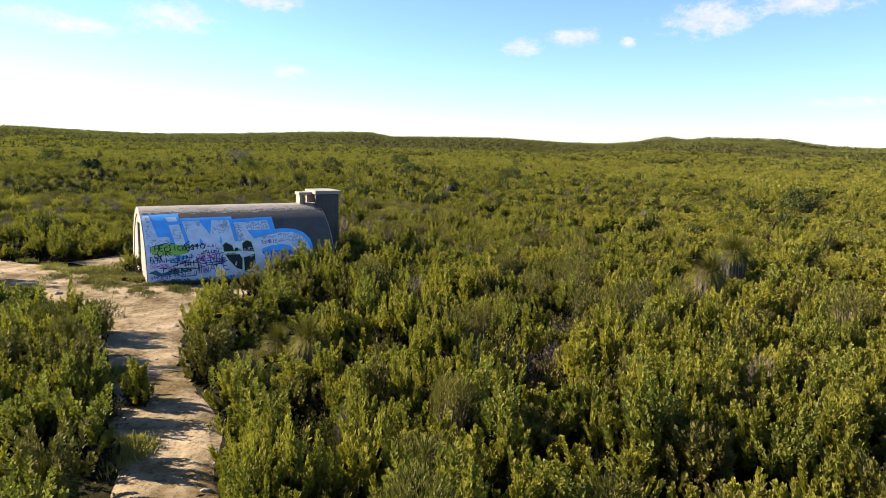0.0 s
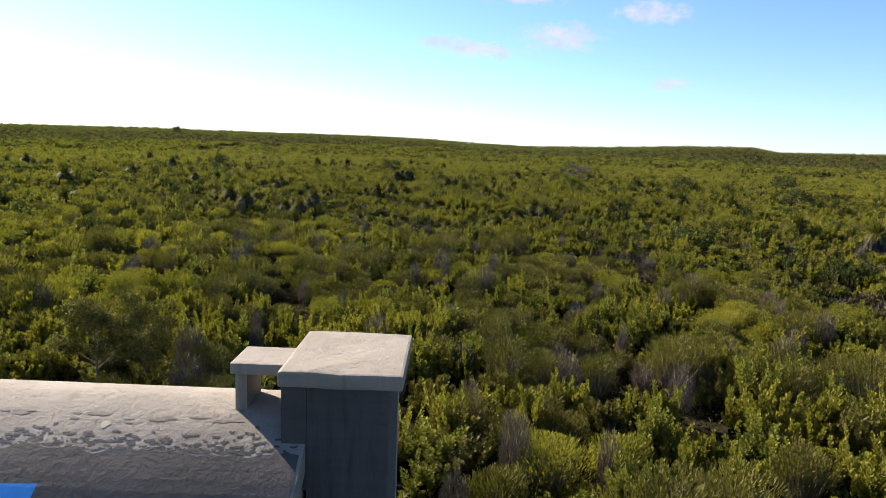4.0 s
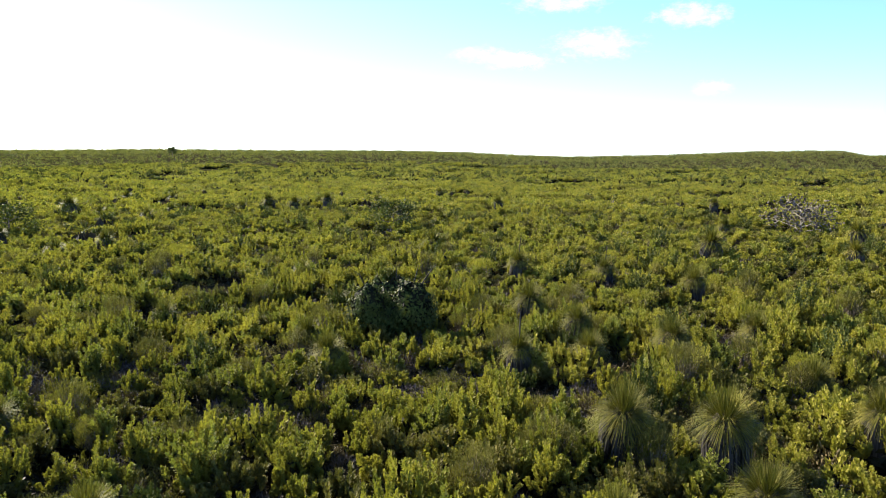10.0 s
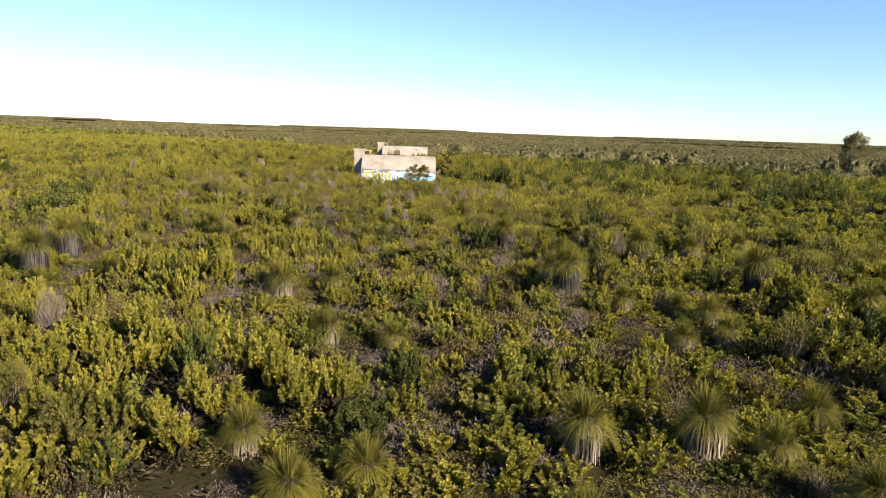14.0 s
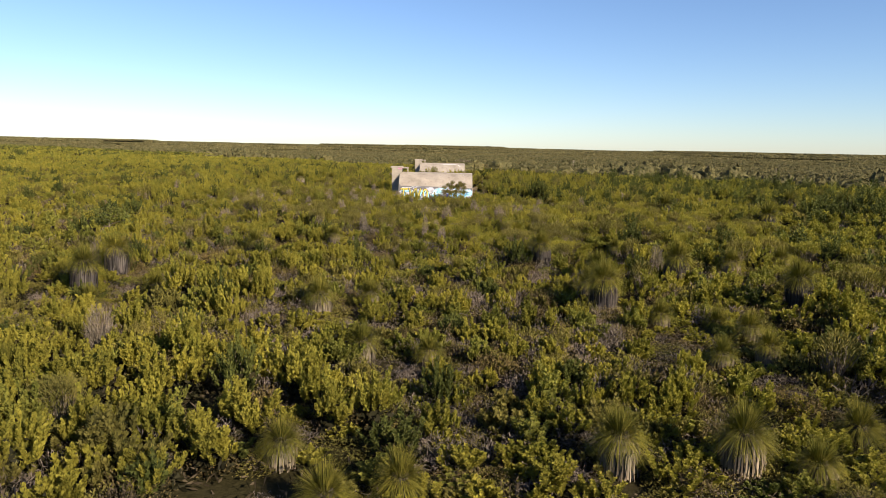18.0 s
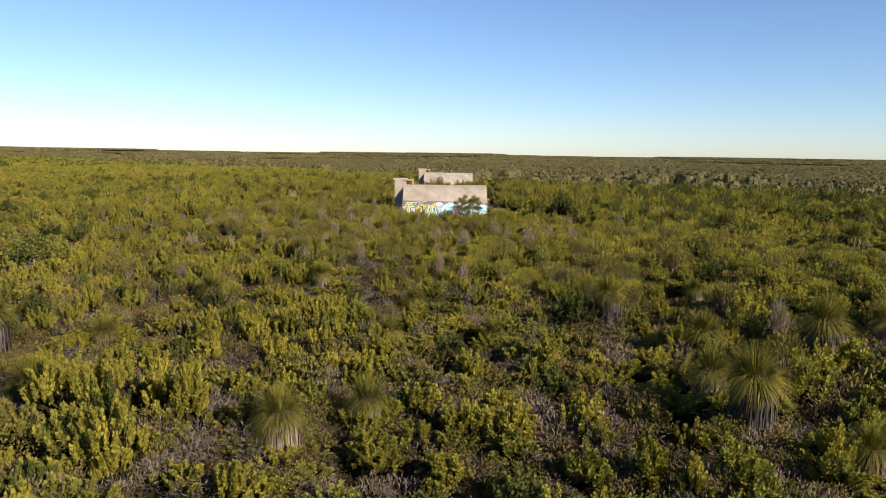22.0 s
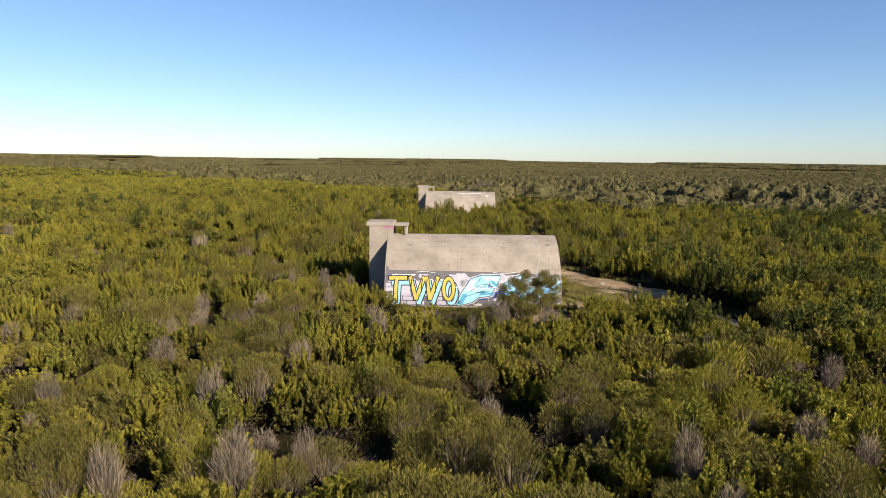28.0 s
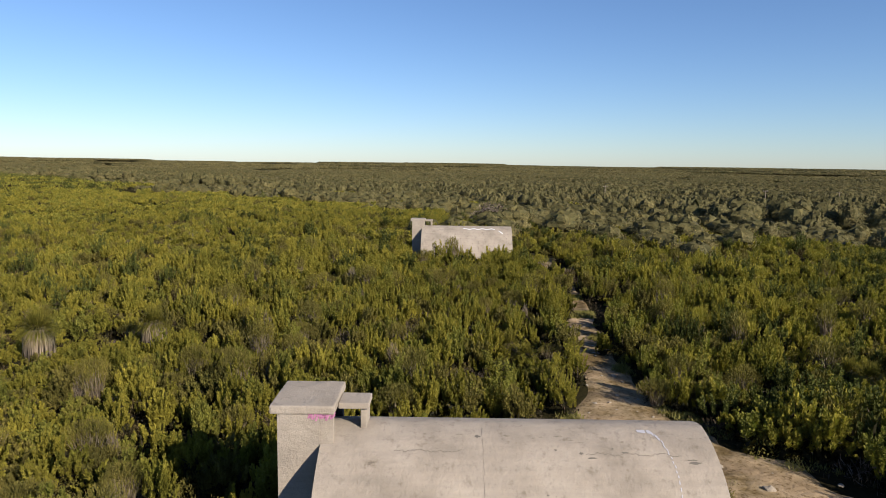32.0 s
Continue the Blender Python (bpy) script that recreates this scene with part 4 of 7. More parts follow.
def age(root, seed):
    """Chips, cracks and dark stains in the old concrete."""
    rng = random.Random(seed)
    for side in (1, -1):
        for _ in range(9):
            u, z = rng.uniform(-3.3, 2.6), rng.choice((rng.uniform(1.7, 2.55), rng.uniform(2.4, 2.62)))
            w, h = rng.uniform(0.03, 0.16), rng.uniform(0.006, 0.022)
            pts = [(u + w * math.cos(a) * rng.uniform(0.25, 1), z + h * math.sin(a) * rng.uniform(0.25, 1)) for a in (i * 0.45 for i in range(14))]
            daub(root, "chipped_patch", pts, P_STAIN, side, -0.6, "shallow chip or stain in the concrete")
        for _ in range(34 if side < 0 else 16):
            u, z = rng.uniform(-3.4, 2.9), 2.63 - abs(rng.gauss(0, 0.03))
            w, h = rng.uniform(0.03, 0.16), rng.uniform(0.004, 0.012)
            pts = [(u + w * math.cos(a) * rng.uniform(0.3, 1), min(2.66, z + h * math.sin(a) * rng.uniform(0.3, 1))) for a in (i * 0.35 for i in range(18))]
            daub(root, "lichen_patch", pts, P_LICHEN, side, -0.75 + 0.1 * rng.random(), "grey-brown lichen patch along the crown")
        for u0, z0, z1 in ((1.72, 1.4, 2.2), (2.35, 1.4, 1.75), (-0.9, 1.45, 1.7)):
            stroke(root, "crack", [(u0 + 0.03 * math.sin(i * 0.4) + rng.uniform(-0.012, 0.012), z0 + (z1 - z0) * i / 22) for i in range(rng.randint(15, 23))], 0.004, P_STAIN, side, -0.6, "hairline crack")
        for u0, u1, z0 in ((-2.9, -1.2, 2.46), (1.0, 2.2, 2.47)):
            stroke(root, "crack", [(u0 + (u1 - u0) * i / 40, z0 + 0.008 * math.sin(i * 0.5 + u0) + rng.uniform(-0.012, 0.012)) for i in range(41)], 0.005, P_STAIN, side, -0.6, "rough edge of a concrete pour")


age(bunker_a, 3)
age(bunker_c, 4)
paint_shaded_side(bunker_a)
paint_sunny_side(bunker_a)
for k in range(5):
    line = [(3.30 + 0.10 * k + 0.045 * math.sin(i * 1.7 + k), 2.95 + 0.075 * math.cos(i * 2.3 + k) + 0.012 * i) for i in range(7)]
    bm_, prev_ = bmesh.new(), None
    for x_, z_ in line:
        pair_ = (bm_.verts.new((x_ - 0.016, 0.696, z_)), bm_.verts.new((x_ + 0.016, 0.696, z_ + 0.006)))
        if prev_:
            bm_.faces.new((prev_[0], prev_[1], pair_[1], pair_[0]))
        prev_ = pair_
    part("graffiti_tag", bm_, P_FADED, bunker_a, "faded magenta scrawl on the tower")
stroke(bunker_c, "lime_streak", [(0.3 - 0.12 * i, 2.52 + 0.03 * math.sin(i * 1.1)) for i in range(22)], 0.05, P_WHITE, 1, 0, "white painted streak along the vault")
stroke(bunker_c, "lime_streak", [(-2.5 - 0.08 * i, 2.42 - 0.05 * i) for i in range(5)], 0.06, P_WHITE, 1, 0, "white splash")



def bunker_gap(x, y):
    """Distance outside the footprint of the nearest bunker."""
    best = np.full(np.shape(x), 1e9)
    for ox, oy, _, turn in BUNKERS:
        c, s = math.cos(radians(turn)), math.sin(radians(turn))
        u, n = (x - ox) * c + (y - oy) * s, -(x - ox) * s + (y - oy) * c
        best = np.minimum(best, np.maximum(np.abs(u - 0.4) - 3.95, np.abs(n) - 2.45))
    return best


# ---- plants ----
# The stretch of heath that is seen from close by.
CORRIDOR = dense([(9.5, 9.0), (8.5, 20.0), (-1.5, 38.0), (-14.0, 52.0), (-30.0, 69.0), (-44.0, 82.0), (-54.0, 91.0)], 2.0)[:, :2]


def corridor_gap(x, y):
    best = np.full(np.shape(x), 1e9)
    for px, py in CORRIDOR:
        best = np.minimum(best, np.hypot(x - px, y - py))
    return best


def scatter(spacing, low, high, rng, reach, edge=0.35):
    """Jittered places whose distance from the corridor lies between low and high."""
    xs = np.arange(CENTRE[0] - reach, CENTRE[0] + reach, spacing)
    ys = np.arange(CENTRE[1] - reach, CENTRE[1] + reach, spacing)
    x, y = (a.ravel() for a in np.meshgrid(xs, ys))
    x = x + rng.uniform(-0.5, 0.5, x.shape) * spacing
    y = y + rng.uniform(-0.5, 0.5, y.shape) * spacing
    d = corridor_gap(x, y)
    keep = (d >= low) & (d < high)
    x, y = x[keep], y[keep]
    if low < 60:
        clear = (track_gap(x, y) > edge) & (bunker_gap(x, y) > edge + 0.05) & (np.hypot(x - 3.2, y - 30.2) > 0.9 + edge)
    else:
        clear = np.hypot(x - BUNKERS[1][0], y - BUNKERS[1][1]) > 8
    return x[clear], y[clear]


def bases(axis):
    e1 = unit(np.cross(axis, np.array([0.3, 0.9, 0.1])))
    return e1, np.cross(axis, e1)


def kite(base, way, side, length, width):
    """Rounded leaves: four corners each."""
    mid = base + way * (length * 0.55)[..., None]
    half = side * (width / 2)[..., None]
    return np.stack([base, mid + half, base + way * length[..., None], mid - half], -2).reshape(-1, 4, 3)


def ring_of(axis, turn):
    e1, e2 = bases(axis)
    return e1[..., None, :] * np.cos(turn)[..., None] + e2[..., None, :] * np.sin(turn)[..., None]


# sort: branches, shoots a branch, leaves a shoot, leaf length, leaf width, lean outwards, leafy share of the height, girth
SORTS = {"candle": (10, 4, 76, 0.036, 0.022, 0.55, 0.50, 0.030),
         "broad": (9, 4, 50, 0.044, 0.034, 0.75, 0.55, 0.046),
         "feather": (11, 5, 52, 0.060, 0.012, 0.75, 0.50, 0.034)}


def tall_bush(kind, x, y, r, t, fine, rng):
    """A bush of forked branches that end in upright leafy shoots; bare and dark below."""
    nb, ns, nl, ll, lw, lean, leafy, girth = SORTS[kind]
    grow = 1 / math.sqrt(fine)
    if fine < 1:
        ns, nl = max(2, round(ns * fine ** 0.35)), max(3, round(nl * fine ** 0.65))
    if fine < 0.1:
        nb = 6
    i = np.arange(nb)
    ang = i * 2.4 + rng.uniform(0, 6.3) + rng.normal(0, 0.25, nb)
    rad = 0.82 * np.sqrt((i + 0.4) / nb) * rng.uniform(0.8, 1.15, nb)
    top = t * (1 - 0.38 * rad ** 2) * rng.uniform(0.72, 1.1, nb)
    out = np.stack([np.cos(ang), np.sin(ang), 0 * ang], -1)
    tip = (out * (rad * r)[:, None])[:, None] + rng.normal(0, 1, (nb, ns, 3)) * np.array([0.19 * r, 0.19 * r, 0])
    tip[..., 2] += top[:, None] * rng.uniform(0.60, 1.14, (nb, ns))
    axis = unit((out * (lean * rad)[:, None])[:, None] + np.array([0, 0, 1.0]) + rng.normal(0, 0.13, (nb, ns, 3)))
    tip, axis = tip.reshape(-1, 3) + np.array([x, y, 0]), axis.reshape(-1, 3)
    m = len(tip)
    reach = leafy * tip[:, 2] * rng.uniform(0.7, 1.0, m)
    s = ((np.arange(nl) + rng.uniform(0, 1, (m, nl))) / nl) ** 1.25
    o = ring_of(axis, np.arange(nl) * 2.4 + rng.uniform(0, 6.3, (m, 1)) + rng.normal(0, 0.3, s.shape))
    up = axis[:, None]
    base = tip[:, None] - up * (reach[:, None] * s)[..., None] + o * (girth * grow * (0.2 + 0.8 * np.sqrt(s)))[..., None]
    way = unit(up * (1.0 - 0.3 * s)[..., None] + o * (0.55 if kind == "candle" else 0.8) + rng.normal(0, 0.12, o.shape))
    side = unit(np.cross(way, unit(o * 0.25 + up) + rng.normal(0, 0.10, o.shape)))
    size = rng.uniform(0.75, 1.2, s.shape) * grow
    leaves = kite(base, way, side, ll * size, lw * size)
    # old leaves that lie close round each shoot
    k = max(4, round(20 * fine ** 0.45))
    s2 = (np.arange(k) + rng.uniform(0.1, 1, (m, k))) / k
    o2 = ring_of(axis, np.arange(k) * 2.4 + rng.uniform(0, 6.3, (m, 1)))
    g = girth * (1 + 0.45 * (grow - 1))
    base2 = tip[:, None] - up * (reach[:, None] * (0.12 + 1.0 * s2))[..., None] + o2 * (g * 0.5)
    way2 = unit(up + o2 * 0.4 + rng.normal(0, 0.2, o2.shape))
    side2 = unit(np.cross(way2, o2))
    ones = rng.uniform(0.8, 1.2, s2.shape) * (0.6 + 0.4 * grow)
    body = kite(base2, way2, side2, 0.080 * ones, (0.044 if kind == "candle" else 0.054) * ones)
    return np.concatenate([leaves, body])


def low_bush(kind, x, y, r, t, fine, rng):
    """Low cushions between the tall bushes: fine olive leaves, or dry crooked twigs."""
    n = int((560 if kind == "dry" else 1100) * fine ** 0.85)
    grow = 1 / math.sqrt(fine)
    d = unit(rng.normal(size=(n, 3))) * rng.uniform(0.5, 1.0, (n, 1)) ** 0.6
    d[:, 2] = np.abs(d[:, 2])
    lump = 1 + 0.3 * np.sin(3 * np.arctan2(d[:, 1], d[:, 0]) + rng.uniform(0, 6)) * rng.uniform(0.5, 1)
    base = np.array([x, y, 0.02]) + d * np.stack([r * lump, r * lump, t * lump], -1)
    way = unit(d * 0.7 + rng.normal(0, 0.55, d.shape) + np.array([0, 0, 0.35]))
    side = unit(np.cross(way, rng.normal(size=d.shape)))
    size = rng.uniform(0.6, 1.3, n) * grow
    if kind == "dry":
        return kite(base, way, side, 0.10 * size, 0.012 * size)
    return kite(base, way, side, 0.052 * size, 0.022 * size)


def vase_bush(x, y, r, t, fine, rng):
    """A broom-like bush: a fan of bare grey twigs with a feathery green cap."""
    n = max(20, int(420 * fine ** 0.7))
    grow = 1 / math.sqrt(fine)
    a, k = rng.uniform(0, 6.283, n), np.sqrt(rng.uniform(0, 1, n))
    out = np.stack([np.cos(a), np.sin(a), 0 * a], -1)
    s = rng.uniform(0.05, 0.46, n)
    way = unit(out * (0.75 * k * r / t)[:, None] + np.array([0, 0, 1.0]) + rng.normal(0, 0.1, (n, 3)))
    base = np.array([x, y, 0.0]) + out * (0.10 * k)[:, None] + way * (s * t)[:, None]
    side = unit(np.cross(way, rng.normal(size=(n, 3))))
    twigs = kite(base, way, side, 0.34 * t * rng.uniform(0.7, 1.2, n), 0.012 * grow * rng.uniform(0.7, 1.3, n))
    m = max(50, int(2300 * fine ** 0.85))
    a, k = rng.uniform(0, 6.283, m), np.sqrt(rng.uniform(0, 1, m))
    out = np.stack([np.cos(a), np.sin(a), 0 * a], -1)
    lump = 1 + 0.25 * np.sin(3 * a + rng.uniform(0, 6))
    z = t * (rng.uniform(0.58, 1.0, m) - 0.20 * k ** 2)
    base = np.array([x, y, 0.0]) + out * (k * r * lump)[:, None] + np.stack([0 * a, 0 * a, z], -1)
    way = unit(out * 0.55 + np.array([0, 0, 1.0]) + rng.normal(0, 0.28, (m, 3)))
    side = unit(np.cross(way, rng.normal(size=(m, 3))))
    size = rng.uniform(0.7, 1.3, m) * grow
    return twigs, kite(base, way, side, 0.070 * size, 0.012 * size)


def bush_shade_fill(x, y, r, t, fine, rng):
    """Near-black leaves that put the shade inside a bush into their colour."""
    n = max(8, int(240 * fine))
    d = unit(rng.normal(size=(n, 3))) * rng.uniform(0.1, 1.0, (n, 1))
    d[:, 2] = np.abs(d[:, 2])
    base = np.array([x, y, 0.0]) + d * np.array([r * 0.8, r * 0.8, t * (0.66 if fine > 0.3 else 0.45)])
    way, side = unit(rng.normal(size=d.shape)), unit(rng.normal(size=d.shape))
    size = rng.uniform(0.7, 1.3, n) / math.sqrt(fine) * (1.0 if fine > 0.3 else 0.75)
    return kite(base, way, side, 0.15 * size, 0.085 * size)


def quad_mesh(name, v, mat):
    """A mesh of loose leaves of three or four corners each."""
    n, k = v.shape[:2]
    me = bpy.data.meshes.new(name)
    me.vertices.add(k * n)
    me.vertices.foreach_set("co", np.ascontiguousarray(v, dtype=np.float32).ravel())
    me.loops.add(k * n)
    me.loops.foreach_set("vertex_index", np.arange(k * n, dtype=np.int32))
    me.polygons.add(n)
    me.polygons.foreach_set("loop_start", np.arange(0, k * n, k, dtype=np.int32))
    me.materials.append(mat)
    me.update(calc_edges=True)
    return me


def mixed_mesh(name, pieces):
    """One mesh of loose leaves from (leaves, material) pieces."""
    mats = []
    for _, m in pieces:
        if m not in mats:
            mats.append(m)
    me = quad_mesh(name, np.concatenate([v for v, _ in pieces]), mats[0])
    for m in mats[1:]:
        me.materials.append(m)
    me.polygons.foreach_set("material_index", np.concatenate([np.full(len(v), mats.index(m), np.int32) for v, m in pieces]))
    return me


TALL_MATS = {"candle": M_HEATH, "broad": M_BROAD, "feather": M_SOFT}


def spread(n, reach, rng, apart):
    """Places in a disc that keep some distance from one another."""
    out = []
    for _ in range(n * 30):
        a, d = rng.uniform(0, 6.283), reach * math.sqrt(rng.uniform())
        p = (d * math.cos(a), d * math.sin(a))
        if all(math.dist(p, q) > apart for q in out):
            out.append(p)
        if len(out) == n:
            break
    return out


def clump_mesh(seed, fine, across, talls, lows, dry, tall=(0.7, 1.2), rad=(0.42, 0.72), gloom=0.0, vases=0.0, brown=0.5):
    """A patch of heath: tall bushes apart from one another, low ones and dry twigs between them."""
    rng = np.random.default_rng(seed)
    pieces = []
    for x, y in spread(talls, across / 2, rng, 0.62 * across / math.sqrt(talls)):
        if rng.uniform() < vases:
            r, t = rng.uniform(0.34, 0.58), rng.uniform(*tall) * 1.12
            twigs, cap = vase_bush(x, y, r, t, fine, rng)
            pieces += [(twigs, M_BROOM), (cap, M_SOFT if rng.uniform() < 0.7 else M_HEATH)]
            continue
        kind = rng.choice(["candle", "broad", "feather"], p=[0.68, 0.16, 0.16])
        mat = M_DARK if rng.uniform() < gloom else TALL_MATS[kind]
        big = 1.4 if mat is M_DARK else 1.0
        r, t = rng.uniform(*rad) * big, rng.uniform(*tall) * big
        if kind == "feather":
            r, t = r * 1.1, t * 0.8
        pieces += [(tall_bush(kind, x, y, r, t, fine, rng), mat), (bush_shade_fill(x, y, r, t, fine, rng), M_CORE_SHADE)]
    for x, y in spread(lows, across / 2 * 1.05, rng, 0.5 * across / math.sqrt(lows)):
        kind, pick = "dry" if rng.uniform() < dry else "low", rng.uniform()
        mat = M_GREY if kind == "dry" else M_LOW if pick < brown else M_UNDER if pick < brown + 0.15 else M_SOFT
        pieces.append((low_bush(kind, x, y, rng.uniform(0.30, 0.60), rng.uniform(0.22, 0.50), fine, rng), mat))
    return mixed_mesh("heath_clump", pieces)


def tallness(x, y):
    """The heath grows higher round the bunkers."""
    low = 0.25 * math.exp(-(((x + 5.5) / 3.5) ** 2 + ((y - 31.5) / 3) ** 2))
    return 1.0 - low + 0.22 * float(smooth01((30 - y) / 10) * smooth01((60 - math.hypot(x - 5, y - 10)) / 20))


# where grass trees stand, stretch by stretch
GT_HOVER = [(-21.3, 69.0), (-28.0, 65.6), (-22.1, 56.9), (-29.3, 49.0), (-36.1, 62.0), (-18.7, 66.0), (-26.7, 59.0), (-33, 69), (-39.3, 63.3), (-35.6, 52.2), (-12.7, 68.2), (-21.6, 71.3), (-17.7, 57.1), (-32.9, 60.0), (-37.5,
    61.2), (-38.5, 61.8), (-37.3, 51.1), (-24.3, 60.7), (-21.8, 49.9), (-41.4, 69.8), (-43.5, 69.7), (-42.8, 70.7), (-44.2, 66.7), (-52.9, 56.0), (-43.0, 64.8), (-45.6, 60.9), (-43.5, 51.5), (-42.2, 56.7), (-41.3, 73.0), (-43.6,
    72.3), (-39.7, 73.6), (-38.7, 71.3), (-40.3, 70.1), (-41.7, 67.4), (-45.0, 55.0), (-46.6, 56.2), (-37.0, 49.8), (-45.7, 66.3), (-54.1, 55.4), (-59.1, 48.7), (-59.7, 62.8), (-60.1, 64.2), (-51.8, 68.7), (-52.8, 69.6), (-51.0,
    72.7), (-52.0, 72.6), (-54.5, 72.0), (-47.1, 73.2), (-45.8, 72.8), (-65.4, 45.0), (-63.2, 53.6), (-50.1, 75.0), (-36.4, 74.1), (-35.9, 75.2), (-34.3, 74.6), (-31.6, 69.8), (-27.1, 75.8), (-33.4, 59.2), (-38.6, 64.8), (-27.7,
    67.5), (-17, 70), (-18.8, 60.1), (-19.2, 50.9)]
GT_OUT = [(-17.1, 61.5), (-19.5, 70.5), (-17.5, 68.3), (-34.1, 61.5), (-38.9, 88.4), (-33.0, 87.8), (-21.6, 78.7), (-15.2, 74.8), (-28.5, 55.2), (-34.4, 55.4), (-42.1, 58.5), (-48.4, 79.0), (-38.5,
    76.2), (-39.0, 78.4), (-31.2, 81.3), (-40.1, 90.2), (-52.8, 81.7), (-44.8, 75.4), (-33.6, 89.6), (-30.6, 80.5), (-40.9, 76.1), (-40.2, 77.6), (-41.1, 80.3), (-56.1, 76.6), (-47.0, 81.2), (-44.6, 80.3), (-34.8, 78.9), (-28.9,
    80.4), (-31.6, 83.1), (-51.2, 89.7), (-40.5, 86.3), (-37.0, 82.9), (-38.0, 93.2), (-40.9, 74.6), (-16.6, 78.7), (-31.8, 56.8), (-61.8, 69.2), (-61.1, 64.0), (-63.5, 73.3), (-26.1, 84.7), (-39.0, 57.3), (-59.8,
    46.4), (-65.6, 44.0), (-57.1, 95.3), (-60.0, 89.4), (-53.5, 90.8), (-46.7, 106.5), (-49.7, 98.0), (-46.9, 96.6), (-45.4, 94.6), (-46.6, 92.8), (-43.8, 96.7),
    (-42.5, 100.5), (-39.8, 96.1), (-41.8, 89.1), (-43.2, 106.5), (-55.4, 105.7), (-51.7, 107.9), (-64.1, 99.0)]
GT_PATH = [(5.5, 15.8), (4.6, 16.1), (8.8, 16.9), (4.1, 8.6), (4.1, 8.0), (38.5, 5.9), (-5.4, 12.1), (-6.1, 12.7), (6.1, 3.6), (5.0, -23.5), (22.1, 27.7), (23.1, 25.5), (25.4, 27.1), (29.3, 19.9)]

GT_TALL = [(16.4, 23.9), (18.1, 27.3)]


def grass_tree_room(x, y):
    """1 well away from the grass trees of the hollow, less where they keep the bushes low."""
    near = min(math.hypot(x - a, y - b) for a, b in GT_HOVER + GT_PATH + GT_TALL)
    return 0.48 + 0.52 * float(smooth01((near - 1.1) / 0.9))


